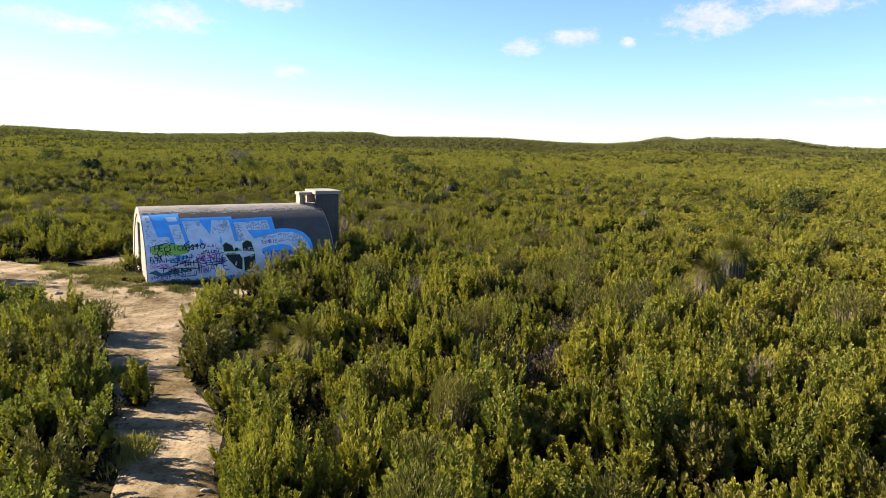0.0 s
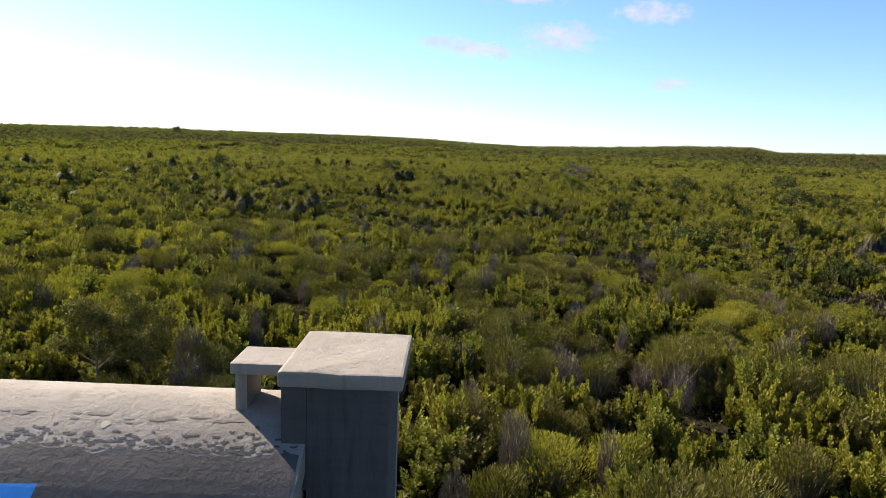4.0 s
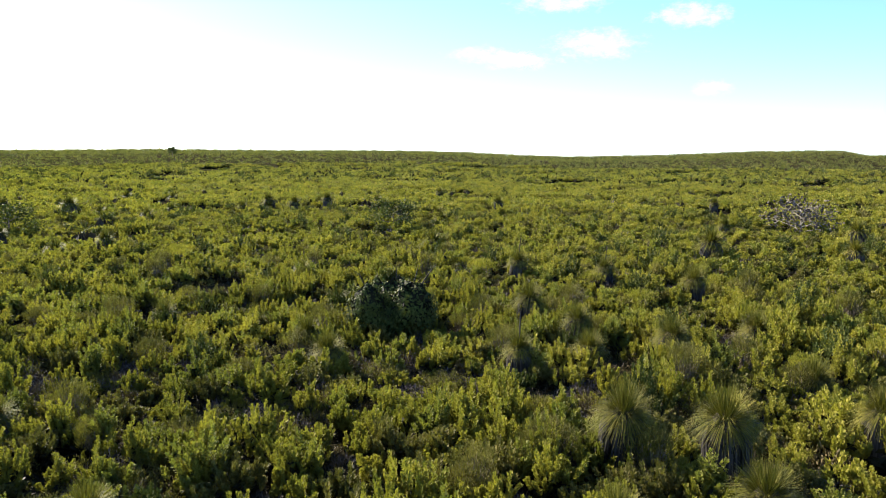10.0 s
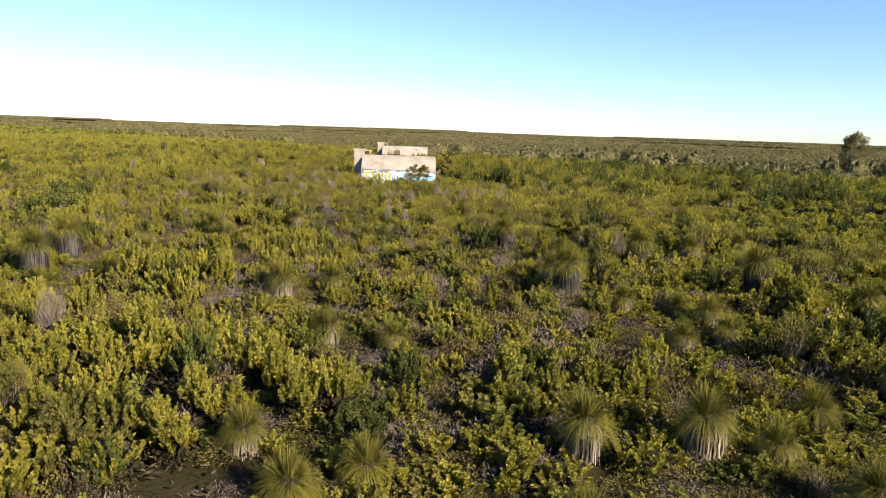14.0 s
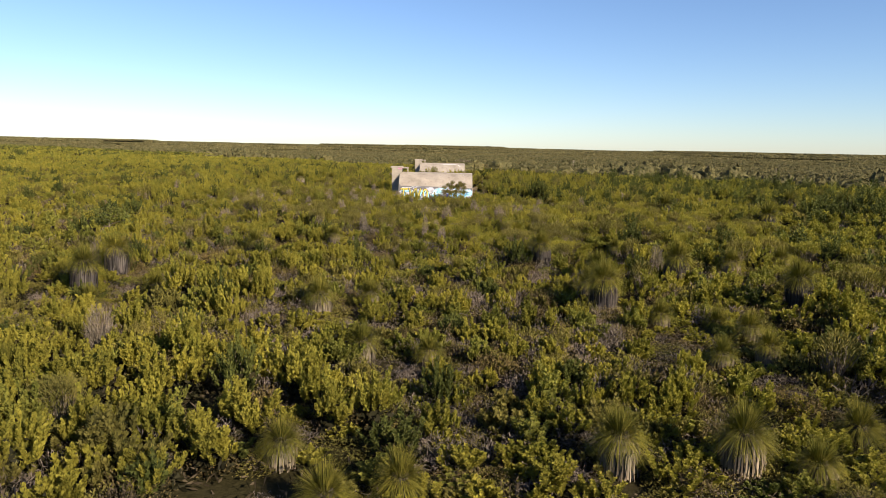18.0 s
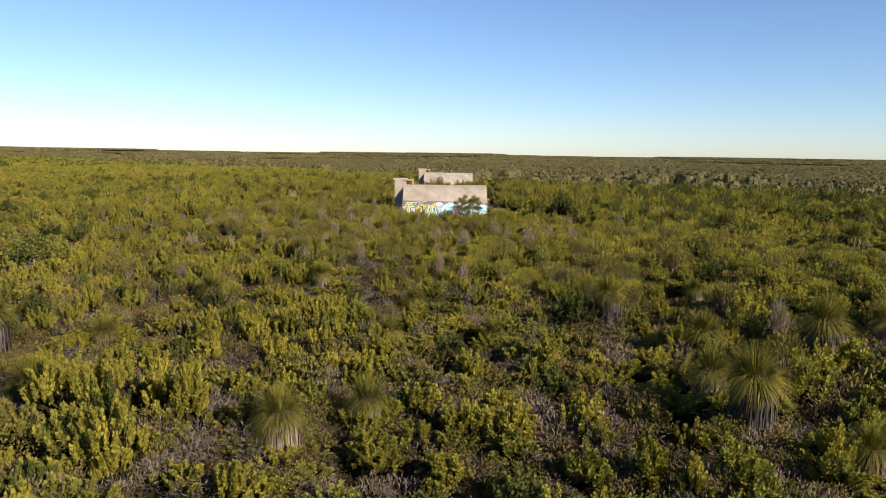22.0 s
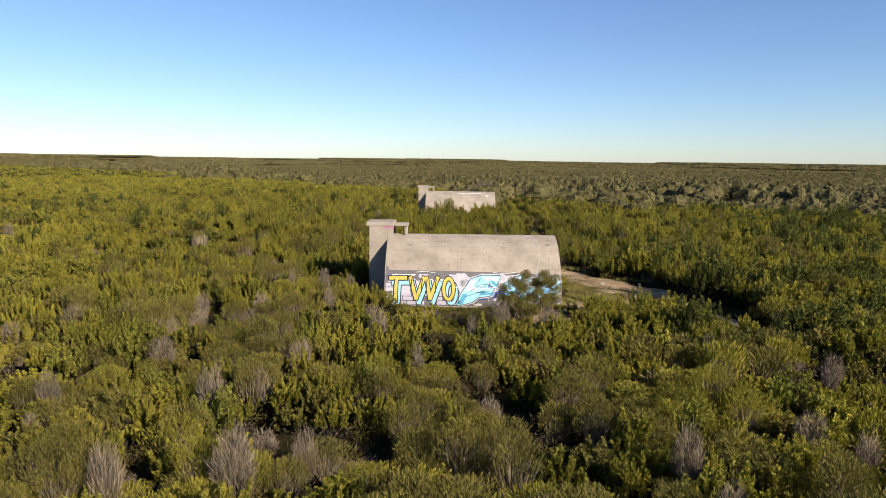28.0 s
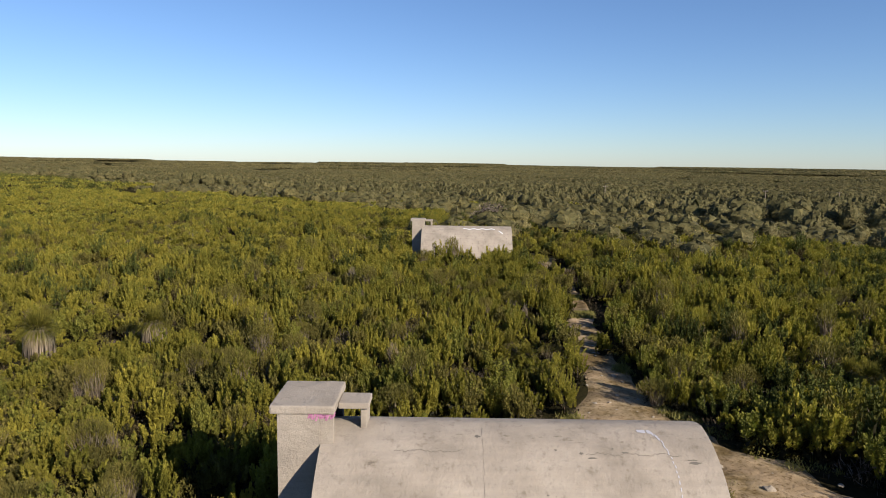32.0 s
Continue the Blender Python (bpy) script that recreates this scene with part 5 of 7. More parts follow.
def heath_clumps():
    """The heath: patches that share a few meshes, turned and sized by chance; coarser ones farther off."""
    rng = np.random.default_rng(70)
    full = [clump_mesh(600 + i, 1.0, 2.7, 8, 5, 0.2, (0.65, 1.15), (0.36, 0.60), 0.0, 0.06) for i in range(6)]
    open_ = [clump_mesh(700 + i, 1.0, 2.7, 5, 17, 0.28 if i < 6 else 0.5, (0.45, 0.92), (0.26, 0.48), 0.04) for i in range(9)]
    full_b = [clump_mesh(640 + i, 0.34, 2.7, 7, 7, 0.15, (0.5, 1.2), (0.36, 0.60), 0.03, 0.06) for i in range(6)]
    open_b = [clump_mesh(740 + i, 0.34, 2.7, 5, 15, 0.25 if i < 5 else 0.5, (0.45, 0.95), (0.28, 0.50), 0.06) for i in range(7)]
    mid = [clump_mesh(800 + i, 0.15, 4.4, 18, 16, 0.10, (0.40, 1.05), (0.30, 0.56), 0.04, 0.0, 0.2) for i in range(8)]
    wide = [clump_mesh(850 + i, 0.035, 9.5, 66, 30, 0.03, (0.45, 1.15), (0.36, 0.72), 0.03, 0.0, -0.2) for i in range(6)]
    far = [clump_mesh(880 + i, 0.012, 15.0, 125, 24, 0.02, (0.5, 1.3), (0.5, 1.0), 0.06, 0.0, -0.2) for i in range(5)]
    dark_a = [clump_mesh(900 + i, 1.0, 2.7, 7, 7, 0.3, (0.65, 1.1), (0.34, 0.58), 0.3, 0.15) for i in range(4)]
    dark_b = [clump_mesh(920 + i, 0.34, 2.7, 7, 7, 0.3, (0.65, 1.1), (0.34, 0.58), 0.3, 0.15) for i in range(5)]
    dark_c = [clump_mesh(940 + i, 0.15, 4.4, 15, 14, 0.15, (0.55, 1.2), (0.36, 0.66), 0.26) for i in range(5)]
    broom_a = [clump_mesh(960 + i, 1.0, 2.7, 8, 9, 0.45, (0.5, 1.05), (0.28, 0.48), 0.04, 0.62) for i in range(6)]
    broom_b = [clump_mesh(980 + i, 0.34, 2.7, 8, 9, 0.45, (0.5, 1.05), (0.28, 0.48), 0.04, 0.62) for i in range(6)]
    edge_x, edge_y = [], []
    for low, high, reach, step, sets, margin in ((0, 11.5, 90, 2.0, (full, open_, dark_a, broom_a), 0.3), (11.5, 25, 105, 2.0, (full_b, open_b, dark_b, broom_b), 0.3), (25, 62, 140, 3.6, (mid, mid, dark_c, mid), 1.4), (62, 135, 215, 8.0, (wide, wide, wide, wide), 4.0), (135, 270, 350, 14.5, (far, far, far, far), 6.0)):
        x, y = scatter(step, low, high, rng, reach, margin)
        room = np.minimum(track_gap(x, y), bunker_gap(x, y))
        for px, py, free in zip(x, y, room):
            south = float(south_of(px, py))
            if step < 3 and free < 0.95:
                edge_x.append(px), edge_y.append(py)
                continue
            if rng.uniform() < (0.9 if south > 40 else 0.7 if south > 14 else 0.0):
                continue
            dense_here = smooth01((54 - py) / 9) * 0.85 + 0.12 + 0.55 * smooth01((py - 68) / 10)
            kinds = sets[0] if rng.uniform() < dense_here else sets[1]
            # darker bushes to the west, whose leaf colour stands in for shaded sides
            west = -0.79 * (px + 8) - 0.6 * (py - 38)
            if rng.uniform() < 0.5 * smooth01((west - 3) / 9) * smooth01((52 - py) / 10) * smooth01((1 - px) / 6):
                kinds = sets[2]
            broom = smooth01((py - 29) / 3) * smooth01((55 - py) / 6) * smooth01((6 - px) / 5)
            if step < 3 and broom > 0.5 and py < 43 and int(px * 13.7 + py * 7.3) % 8 == 0:
                continue
            if rng.uniform() < 0.62 * broom:
                kinds = sets[3]
            size = float(np.clip(0.72 + 0.42 * free, 0, 1)) if free < 1.2 else rng.uniform(0.92, 1.18)
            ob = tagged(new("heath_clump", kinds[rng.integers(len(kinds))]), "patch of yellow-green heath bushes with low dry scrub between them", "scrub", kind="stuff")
            ob.matrix_basis = pose(px, py, float(height(px, py)) - 0.02, 0, 0, rng.uniform(0, 360))
            ob.scale = (size, size, size * rng.uniform(0.75, 1.2) * tallness(px, py) * (grass_tree_room(px, py) if step < 3 else 1))
    return edge_x, edge_y


EDGE = heath_clumps()


def far_heath(spacing, low, high, reach, leaves, leaf, seed, tall, rad):
    """Scrub towards the skyline: heaps of coarse leaf masses, one object a belt."""
    rng = np.random.default_rng(seed)
    x, y = scatter(spacing, low, high, rng, reach)
    keep = (rng.uniform(0, 1, x.shape) > 0.15) & (south_of(x, y) < 45)
    x, y = x[keep], y[keep]
    n = len(x)
    t, r = rng.uniform(*tall, n), rng.uniform(*rad, n)
    d = unit(rng.normal(size=(n, leaves, 3)))
    d[..., 2] = np.abs(d[..., 2])
    base = np.stack([x, y, height(x, y)], -1)[:, None] + d * np.stack([r, r, t], -1)[:, None] * rng.uniform(0.5, 1.0, (n, leaves, 1))
    way = unit(d * 0.5 + rng.normal(0, 0.4, d.shape) + np.array([0, 0, 0.6]))
    side = unit(np.cross(way, rng.normal(size=d.shape)))
    size = leaf * rng.uniform(0.6, 1.3, (n, leaves))
    dark = rng.uniform(0, 1, n) < 0.2
    for pick, mat, label in ((~dark, M_SLOPE, "distant olive-green heath scrub"), (dark, M_DARK, "distant dark green scrub")):
        tagged(new("distant_scrub", quad_mesh("distant_scrub", kite(base[pick], way[pick], side[pick], size[pick], size[pick] * 0.7), mat)), label, "scrub", kind="stuff")


far_heath(4.0, 270, 620, 700, 9, 0.6, 15, (0.6, 1.8), (0.8, 1.8))
far_heath(10.0, 620, 1300, 1380, 9, 1.4, 16, (0.6, 1.8), (2.5, 5))
far_heath(26.0, 1300, 2400, 2480, 7, 2.6, 17, (0.8, 2.2), (5, 11))


def undergrowth(spacing, low, high, reach, leaves, leaf_len, leaf_w, seed):
    """Low dead twigs and litter that fill the gaps between the bushes."""
    rng = np.random.default_rng(seed)
    x, y = scatter(spacing, low, high, rng, reach, 0.15)
    n = len(x)
    a, r = rng.uniform(0, 6.28, (n, leaves)), rng.uniform(0, 0.42, (n, leaves))
    up = rng.uniform(0, 0.25, (n, leaves)) * (1 - r)
    base = np.stack([x[:, None] + r * np.cos(a), y[:, None] + r * np.sin(a), height(x, y)[:, None] + up], -1)
    way = unit(rng.normal(0, 0.8, (n, leaves, 3)) + np.array([0, 0, 0.55]))
    side = unit(np.cross(way, rng.normal(size=way.shape)))
    v = kite(base, way, side, leaf_len * rng.uniform(0.6, 1.3, (n, leaves)), leaf_w * rng.uniform(0.5, 1.2, (n, leaves)))
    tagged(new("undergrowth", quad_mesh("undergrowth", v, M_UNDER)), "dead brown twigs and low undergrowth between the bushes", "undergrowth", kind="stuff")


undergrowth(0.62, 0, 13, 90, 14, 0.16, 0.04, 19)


def stem_bm(paths, sides=5):
    """Tapered round limbs along lines of (x, y, z, radius)."""
    verts, faces = [], []
    for line in paths:
        first = len(verts)
        for i, (x, y, z, r) in enumerate(line):
            a, b = Vector(line[max(0, i - 1)][:3]), Vector(line[min(len(line) - 1, i + 1)][:3])
            d = (b - a).normalized()
            e = d.cross(Vector((0.31, 0.95, 0.05))).normalized()
            g = d.cross(e)
            verts += [Vector((x, y, z)) + (e * math.cos(t) + g * math.sin(t)) * r for t in (2 * math.pi * k / sides for k in range(sides))]
        for i in range(len(line) - 1):
            for k in range(sides):
                p, q = first + i * sides + k, first + i * sides + (k + 1) % sides
                faces.append((p, q, q + sides, p + sides))
        faces.append(tuple(first + (len(line) - 1) * sides + k for k in range(sides)))
    return verts, faces


def shrub(seed, kind):
    """A near heath bush: woody stems and a crown of leafy shoots."""
    rng = np.random.default_rng(seed)
    label = "bushy heath shrub with upright yellow-green leafy shoots" if kind == "candle" else "olive feathery shrub with fine narrow leaves" if kind == "feather" else "bright green shrub with rounded loose leaves"
    root = tagged(new("heath_shrub"), label, "shrub", "shrubs of the near heath")
    lines = []
    for _ in range(2):
        a, w = rng.uniform(0, 6.28), rng.uniform(0.15, 0.5)
        lines.append([(w * k * math.cos(a) * 0.9, w * k * math.sin(a) * 0.9, 0.75 * k**0.9 - 0.06, 0.016 * (1.25 - k)) for k in (0.0, 0.35, 0.7, 1.0)])
    for line in lines[:4]:
        part("stem", finish("stem", *stem_bm([line], 4), M_BARK), None, root, "thin grey-brown stem")
    part("foliage", mixed_mesh("foliage", [(tall_bush(kind, 0, 0, 0.58, 1.15, 1.0, rng), TALL_MATS[kind]), (bush_shade_fill(0, 0, 0.58, 1.15, 1.0, rng), M_CORE_SHADE)]), None, root)
    return root


def plant_out(masters, spots):
    """Sets the first ones in place and copies of them at the other spots."""
    used = set()
    for kind_i, m in spots:
        ob = masters[kind_i]
        if kind_i in used:
            copy_thing(ob, m)
        else:
            used.add(kind_i)
            ob.matrix_basis = m
    for i, ob in enumerate(masters):
        if i not in used:
            for o in (*ob.children_recursive, ob):
                bpy.data.objects.remove(o)


def spot(x, y, size, turn, tilt=0.0):
    s = Matrix.Diagonal((size, size, size, 1))
    return pose(x, y, float(height(x, y)), tilt, 0, turn) @ s


def place_shrubs():
    masters = [shrub(100 + i, "candle") for i in range(4)] + [shrub(150 + i, "feather") for i in range(2)] + [shrub(200 + i, "broad") for i in range(3)]
    rng = random.Random(21)
    spots = []
    for x, y in sorted(zip(*EDGE), key=lambda p: math.hypot(p[0] + 1, p[1] - 20)):
        for _ in range(5):
            px, py = x + rng.uniform(-0.9, 0.9), y + rng.uniform(-0.9, 0.9)
            near = min(float(track_gap(px, py)), float(bunker_gap(px, py)))
            if near > 0.22 and all(math.hypot(px - a, py - b) > 0.5 for a, b, _ in spots):
                spots.append((px, py, near))
    spots = spots[:285]
    for k, (x, y, near) in enumerate(spots):
        i = rng.choice((0, 1, 2, 3, 4, 5, 0, 1, 2, 3, 4, 5, 6, 7, 8))
        if k < 9:
            i = k
        ob = masters[i] if k < 9 else copy_thing(masters[i], Matrix())
        grow = tallness(x, y)
        wide = rng.uniform(0.75, 1.25)
        ob.matrix_basis = pose(x, y, float(height(x, y)), 0, 0, rng.uniform(0, 360))
        ob.scale = (wide, wide, rng.uniform(0.65, 1.1) * grow)
    # taller bushes along both sides of the footpath and on the verge
    for x, y, wide, tall in ((0.2, 13.1, 1.2, 1.2), (1.5, 13.0, 1.1, 1.2), (2.6, 10.4, 1.2, 1.2), (2.4, 12.0, 1.0, 1.3), (3.6, 10.3, 1.0, 1.2), (4.0, 8.9, 1.1, 1.1), (4.6, 7.6, 1.1, 1.2), (3.2, 8.6, 1.2, 1.1), (0.4, 14.4, 1.0, 1.1),
                             (-1.3, 15.4, 1.2, 1.1), (-2.6, 16.6, 1.2, 1.1), (6.7, 9.5, 1.1, 1.0), (6.2, 11.0, 1.1, 1.1), (5.1, 12.6, 1.1, 1.1), (3.7, 14.3, 1.2, 1.2), (2.6, 16.6, 1.2, 1.2), (2.3, 18.6, 1.2, 1.0), (3.2, 19.8, 1.2, 1.1),
                             (3.2, 21.2, 1.2, 1.0), (-4.4, 18.0, 1.1, 1.1), (-5.6, 18.6, 1.2, 1.2), (-7.0, 19.2, 1.2, 1.2), (-8.6, 21.0, 1.2, 1.1), (-9.8, 21.9, 1.2, 1.1), (-5.3, 29.9, 1.0, 0.55), (-5.9, 29.7, 0.9, 0.45), (-4.5, 30.6, 0.9, 0.45)):
        if float(track_gap(x, y)) > 0.12 and float(bunker_gap(x, y)) > 0.2:
            ob = copy_thing(masters[rng.randrange(9)], Matrix())
            ob.matrix_basis = pose(x, y, float(height(x, y)), 0, 0, rng.uniform(0, 360))
            ob.scale = (wide, wide, tall)
    # bushes that stand close against the two long walls of the first bunker
    ox, oy, _, turn0 = BUNKERS[0]
    c, s = math.cos(radians(turn0)), math.sin(radians(turn0))
    for u, n, size, tall in ((-1.7, 3.4, 1.0, 0.55), (-2.75, 3.35, 1.0, 0.55), (-1.2, 3.8, 0.9, 0.45), (2.6, 4.4, 0.8, 0.5), (2.9, 3.2, 0.7, 0.4), (2.2, 3.6, 0.8, 0.35), (1.5, 3.1, 0.6, 0.3), (1.1, 3.8, 0.8, 0.4), (0.5, 3.3, 0.7, 0.32), (-0.1, 3.9, 0.8, 0.42), (-0.6, 3.1, 0.6, 0.3), (-2.2, 3.9, 0.9, 0.5), (-3.3, 3.1, 0.8, 0.4), (0.9, -3.3, 1.1, 1.0), (1.5, -3.4, 1.3, 1.15), (2.0, -3.3, 1.3, 1.3),
                             (2.9, -3.2, 1.2, 0.9), (3.9, -2.6, 1.1, 0.9), (0.6, -4.2, 0.9, 0.8), (3.4, 3.5, 1.0, 0.9), (4.6, 2.6, 1.1, 1.1), (-3.6, 4.0, 0.9, 0.8), (4.7, 3.2, 1.4, 1.4), (4.1, 4.0, 1.4, 1.2), (3.7, 3.7, 1.2, 1.0), (4.9, 4.3, 1.4, 1.3), (4.3, 3.4, 1.3, 1.2)):
        if n > 0:
            tall, size = tall * 0.62, size * 0.8
        i = rng.randrange(9)
        ob = copy_thing(masters[i], Matrix())
        x, y = ox + u * c - n * s, oy + u * s + n * c
        ob.matrix_basis = pose(x, y, float(height(x, y)), 0, 0, rng.uniform(0, 360))
        ob.scale = (size, size, tall)


place_shrubs()


# ---- dry bushes ----


def dry_bush(seed):
    """A dead or dormant bush: a brush of upright fine grey twigs."""
    rng = np.random.default_rng(seed)
    root = tagged(new("dry_bush"), "tall grey-brown dry bush of bare upright twigs", "shrub", "dry bushes among the heath")
    for k in range(1):
        a = k * 2.1 + rng.uniform(0, 1)
        line = [(0.10 * s * math.cos(a), 0.16 * s * math.sin(a), 0.7 * s - 0.05, 0.014 * (1.2 - s)) for s in (0, 0.4, 0.7, 1.0)]
        part("stem", finish("stem", *stem_bm([line], 4), M_BARK), None, root)
    n = 1700
    a, r = rng.uniform(0, 6.283, n), 0.34 * np.sqrt(rng.uniform(0, 1, n))
    z = rng.uniform(0.25, 0.95, n) * (1 - 0.5 * (r / 0.34) ** 2)
    out = np.stack([np.cos(a), np.sin(a), 0 * a], -1)
    base = out * r[:, None] * (0.45 + 0.6 * z)[:, None] + np.stack([0 * a, 0 * a, z], -1)
    way = unit(out * 0.28 + np.array([0, 0, 1.0]) + rng.normal(0, 0.3, (n, 3)))
    side = unit(np.cross(way, rng.normal(size=(n, 3))))
    part("twig_brush", quad_mesh("twig_brush", kite(base, way, side, rng.uniform(0.10, 0.24, n), rng.uniform(0.005, 0.010, n)), M_BROOM), None, root, "brush of fine grey-brown twigs")
    return root


def place_dry_bushes():
    masters = [dry_bush(300 + i) for i in range(4)]
    rng = random.Random(77)
    spots = [(1.6, 31.5), (7.9, 30.0), (-2.2, 34.6), (15.0, 14.0), (24.0, 12.0), (9.5, 14.2), (12.0, 20.5)]
    while len(spots) < 120:
        if len(spots) < 75:
            x, y = rng.uniform(-21, 6), rng.uniform(31, 49)
        else:
            x, y = rng.uniform(-45, 30), rng.uniform(5, 78)
        if min(float(track_gap(x, y)), float(bunker_gap(x, y))) > 0.7 and all(math.hypot(x - a, y - b) > 0.8 for a, b in spots):
            spots.append((x, y))
    rows = []
    for x, y in spots:
        m = pose(x, y, float(height(x, y)), rng.uniform(-6, 6), 0, rng.uniform(0, 360))
        wide = rng.uniform(0.7, 1.15)
        rows.append((rng.randrange(4), m @ Matrix.Diagonal((wide, wide, rng.uniform(0.8, 1.3), 1))))
    plant_out(masters, rows)


place_dry_bushes()


# ---- grass trees ----


def needles(n, rng, low, high, length, width, droop, root_r, root_z):
    """Long thin arching blades from a head; low and high: how far from upright they start, in radians."""
    a = rng.uniform(0, 2 * np.pi, n)
    tilt = rng.uniform(low, high, n)
    out = np.stack([np.cos(a), np.sin(a), np.zeros(n)], -1)
    way = out * np.sin(tilt)[:, None] + np.array([0, 0, 1.0]) * np.cos(tilt)[:, None]
    ln = length * rng.uniform(0.75, 1.1, n)
    side = np.cross(way, np.array([0, 0, 1.0])) + rng.normal(0, 0.15, (n, 3))
    side = unit(side) * (width / 2)
    p0 = out * root_r + np.array([0, 0, root_z])
    p1 = p0 + way * (ln * 0.5)[:, None] - np.array([0, 0, 1.0]) * (droop * ln * 0.10 * np.sin(tilt))[:, None]
    p2 = p0 + way * ln[:, None] - np.array([0, 0, 1.0]) * (droop * ln * 0.5 * np.sin(tilt))[:, None]
    quads = np.stack([p0 - side, p0 + side, p1 + side, p1 - side], 1)
    ends = np.stack([p1 - side, p1 + side, p2 + side * 0.25, p2 - side * 0.25], 1)
    return np.concatenate([quads, ends])


def shag(n, rng, head, drop, wide, half):
    """Dead leaves that bend over and hang down round the trunk like a thatch."""
    a = rng.uniform(0, 2 * np.pi, n)
    out = np.stack([np.cos(a), np.sin(a), np.zeros(n)], -1)
    r = wide * rng.uniform(0.45, 1.0, n) ** 0.7
    fall = drop * rng.uniform(0.55, 1.05, n)
    up = np.array([0, 0, 1.0])
    side = np.stack([-np.sin(a), np.cos(a), rng.normal(0, 0.1, n)], -1) * half
    pts = [out * 0.05 + up * head, out * (r * 0.75)[:, None] + up * (head + 0.05 - 0.1 * r)[:, None],
           out * r[:, None] + up * (head - 0.35 * fall)[:, None], out * (r * rng.uniform(0.75, 1.12, n))[:, None] + up * (head - fall)[:, None]]
    return np.concatenate([np.stack([p - side, p + side, q + side, q - side], 1) for p, q in zip(pts[:-1], pts[1:])])


def grass_tree(seed, trunk_h, skirt, spike, size=1.0, fine=1.0, backlit=False):
    """fine: the share of blades, which grow broader as they grow fewer."""
    rng = np.random.default_rng(seed)
    tall = "tall-trunked " if trunk_h > 0.7 else ""
    look_ = "with a shaggy skirt of dead leaves toned dark for shade" if backlit else "with a shaggy skirt of dead grey leaves" if skirt > 0.3 else "with a fresh green fountain of needle leaves"
    root = tagged(new("grass_tree"), f"{tall}grass tree {look_}", "grass tree", "grass trees of the heath")
    line = [(0.02 * math.sin(k * 5 + seed), 0.02 * math.cos(k * 4), trunk_h * k - 0.1, 0.13 - 0.03 * k) for k in (0, 0.3, 0.6, 1.0, 1.15)]
    part("trunk", finish("trunk", *stem_bm([line], 8), M_TRUNK), None, root, "short blackened trunk")
    z = trunk_h * 1.08
    crown = np.concatenate([needles(int(560 * fine), rng, 0.05, 0.9, 0.72 * size, 0.008 / fine, 0.6, 0.05, z), needles(int(900 * fine), rng, 0.7, 1.58 if skirt > 0.3 else 1.75, 0.68 * size, 0.008 / fine, 1.1, 0.06, z)])
    part("crown", quad_mesh("crown", crown, M_NEEDLE), None, root)
    # opaque core, added so the sun doesn't shine through the sparse blades
    low = z - min(trunk_h * 0.7 + 0.28, 0.85) * 0.8
    thatch = [(0, 0, max(low, 0.03), 0.14), (0, 0, 0.6 * low + 0.4 * z, 0.27 * size), (0.01, 0, z - 0.08, 0.29 * size), (0, 0.01, z + 0.10, 0.18 * size), (0, 0, z + 0.2, 0.05)]
    part("thatch", finish("thatch", *stem_bm([thatch], 9), M_THATCH), None, root, "dense dark thatch of old leaf bases, an opaque core added to block light")
    if skirt:
        dead = shag(int(900 * skirt * fine), rng, z, min(trunk_h * 0.7 + 0.28, 0.85) * skirt ** 0.5, 0.42 * size, 0.013 / fine)
        dead[..., 2] = np.maximum(dead[..., 2], 0.02)
        # the darker skirt has the shade of its far-from-sun side in its colour
        part("skirt", quad_mesh("skirt", dead, M_SKIRT_SHADE if backlit else M_SKIRT), None, root, "hanging skirt of dry leaves")
    if spike:
        part("flower_spike", finish("flower_spike", *stem_bm([[(0, 0, z, 0.012), (0.02, 0, z + 0.4, 0.012), (0.03, 0.01, z + 0.5, 0.022), (0.06, 0.02, z + 1.0, 0.016), (0.065, 0.02, z + 1.1, 0.006)]], 6), M_TRUNK), None, root, "dark dry flower spike")
    return root



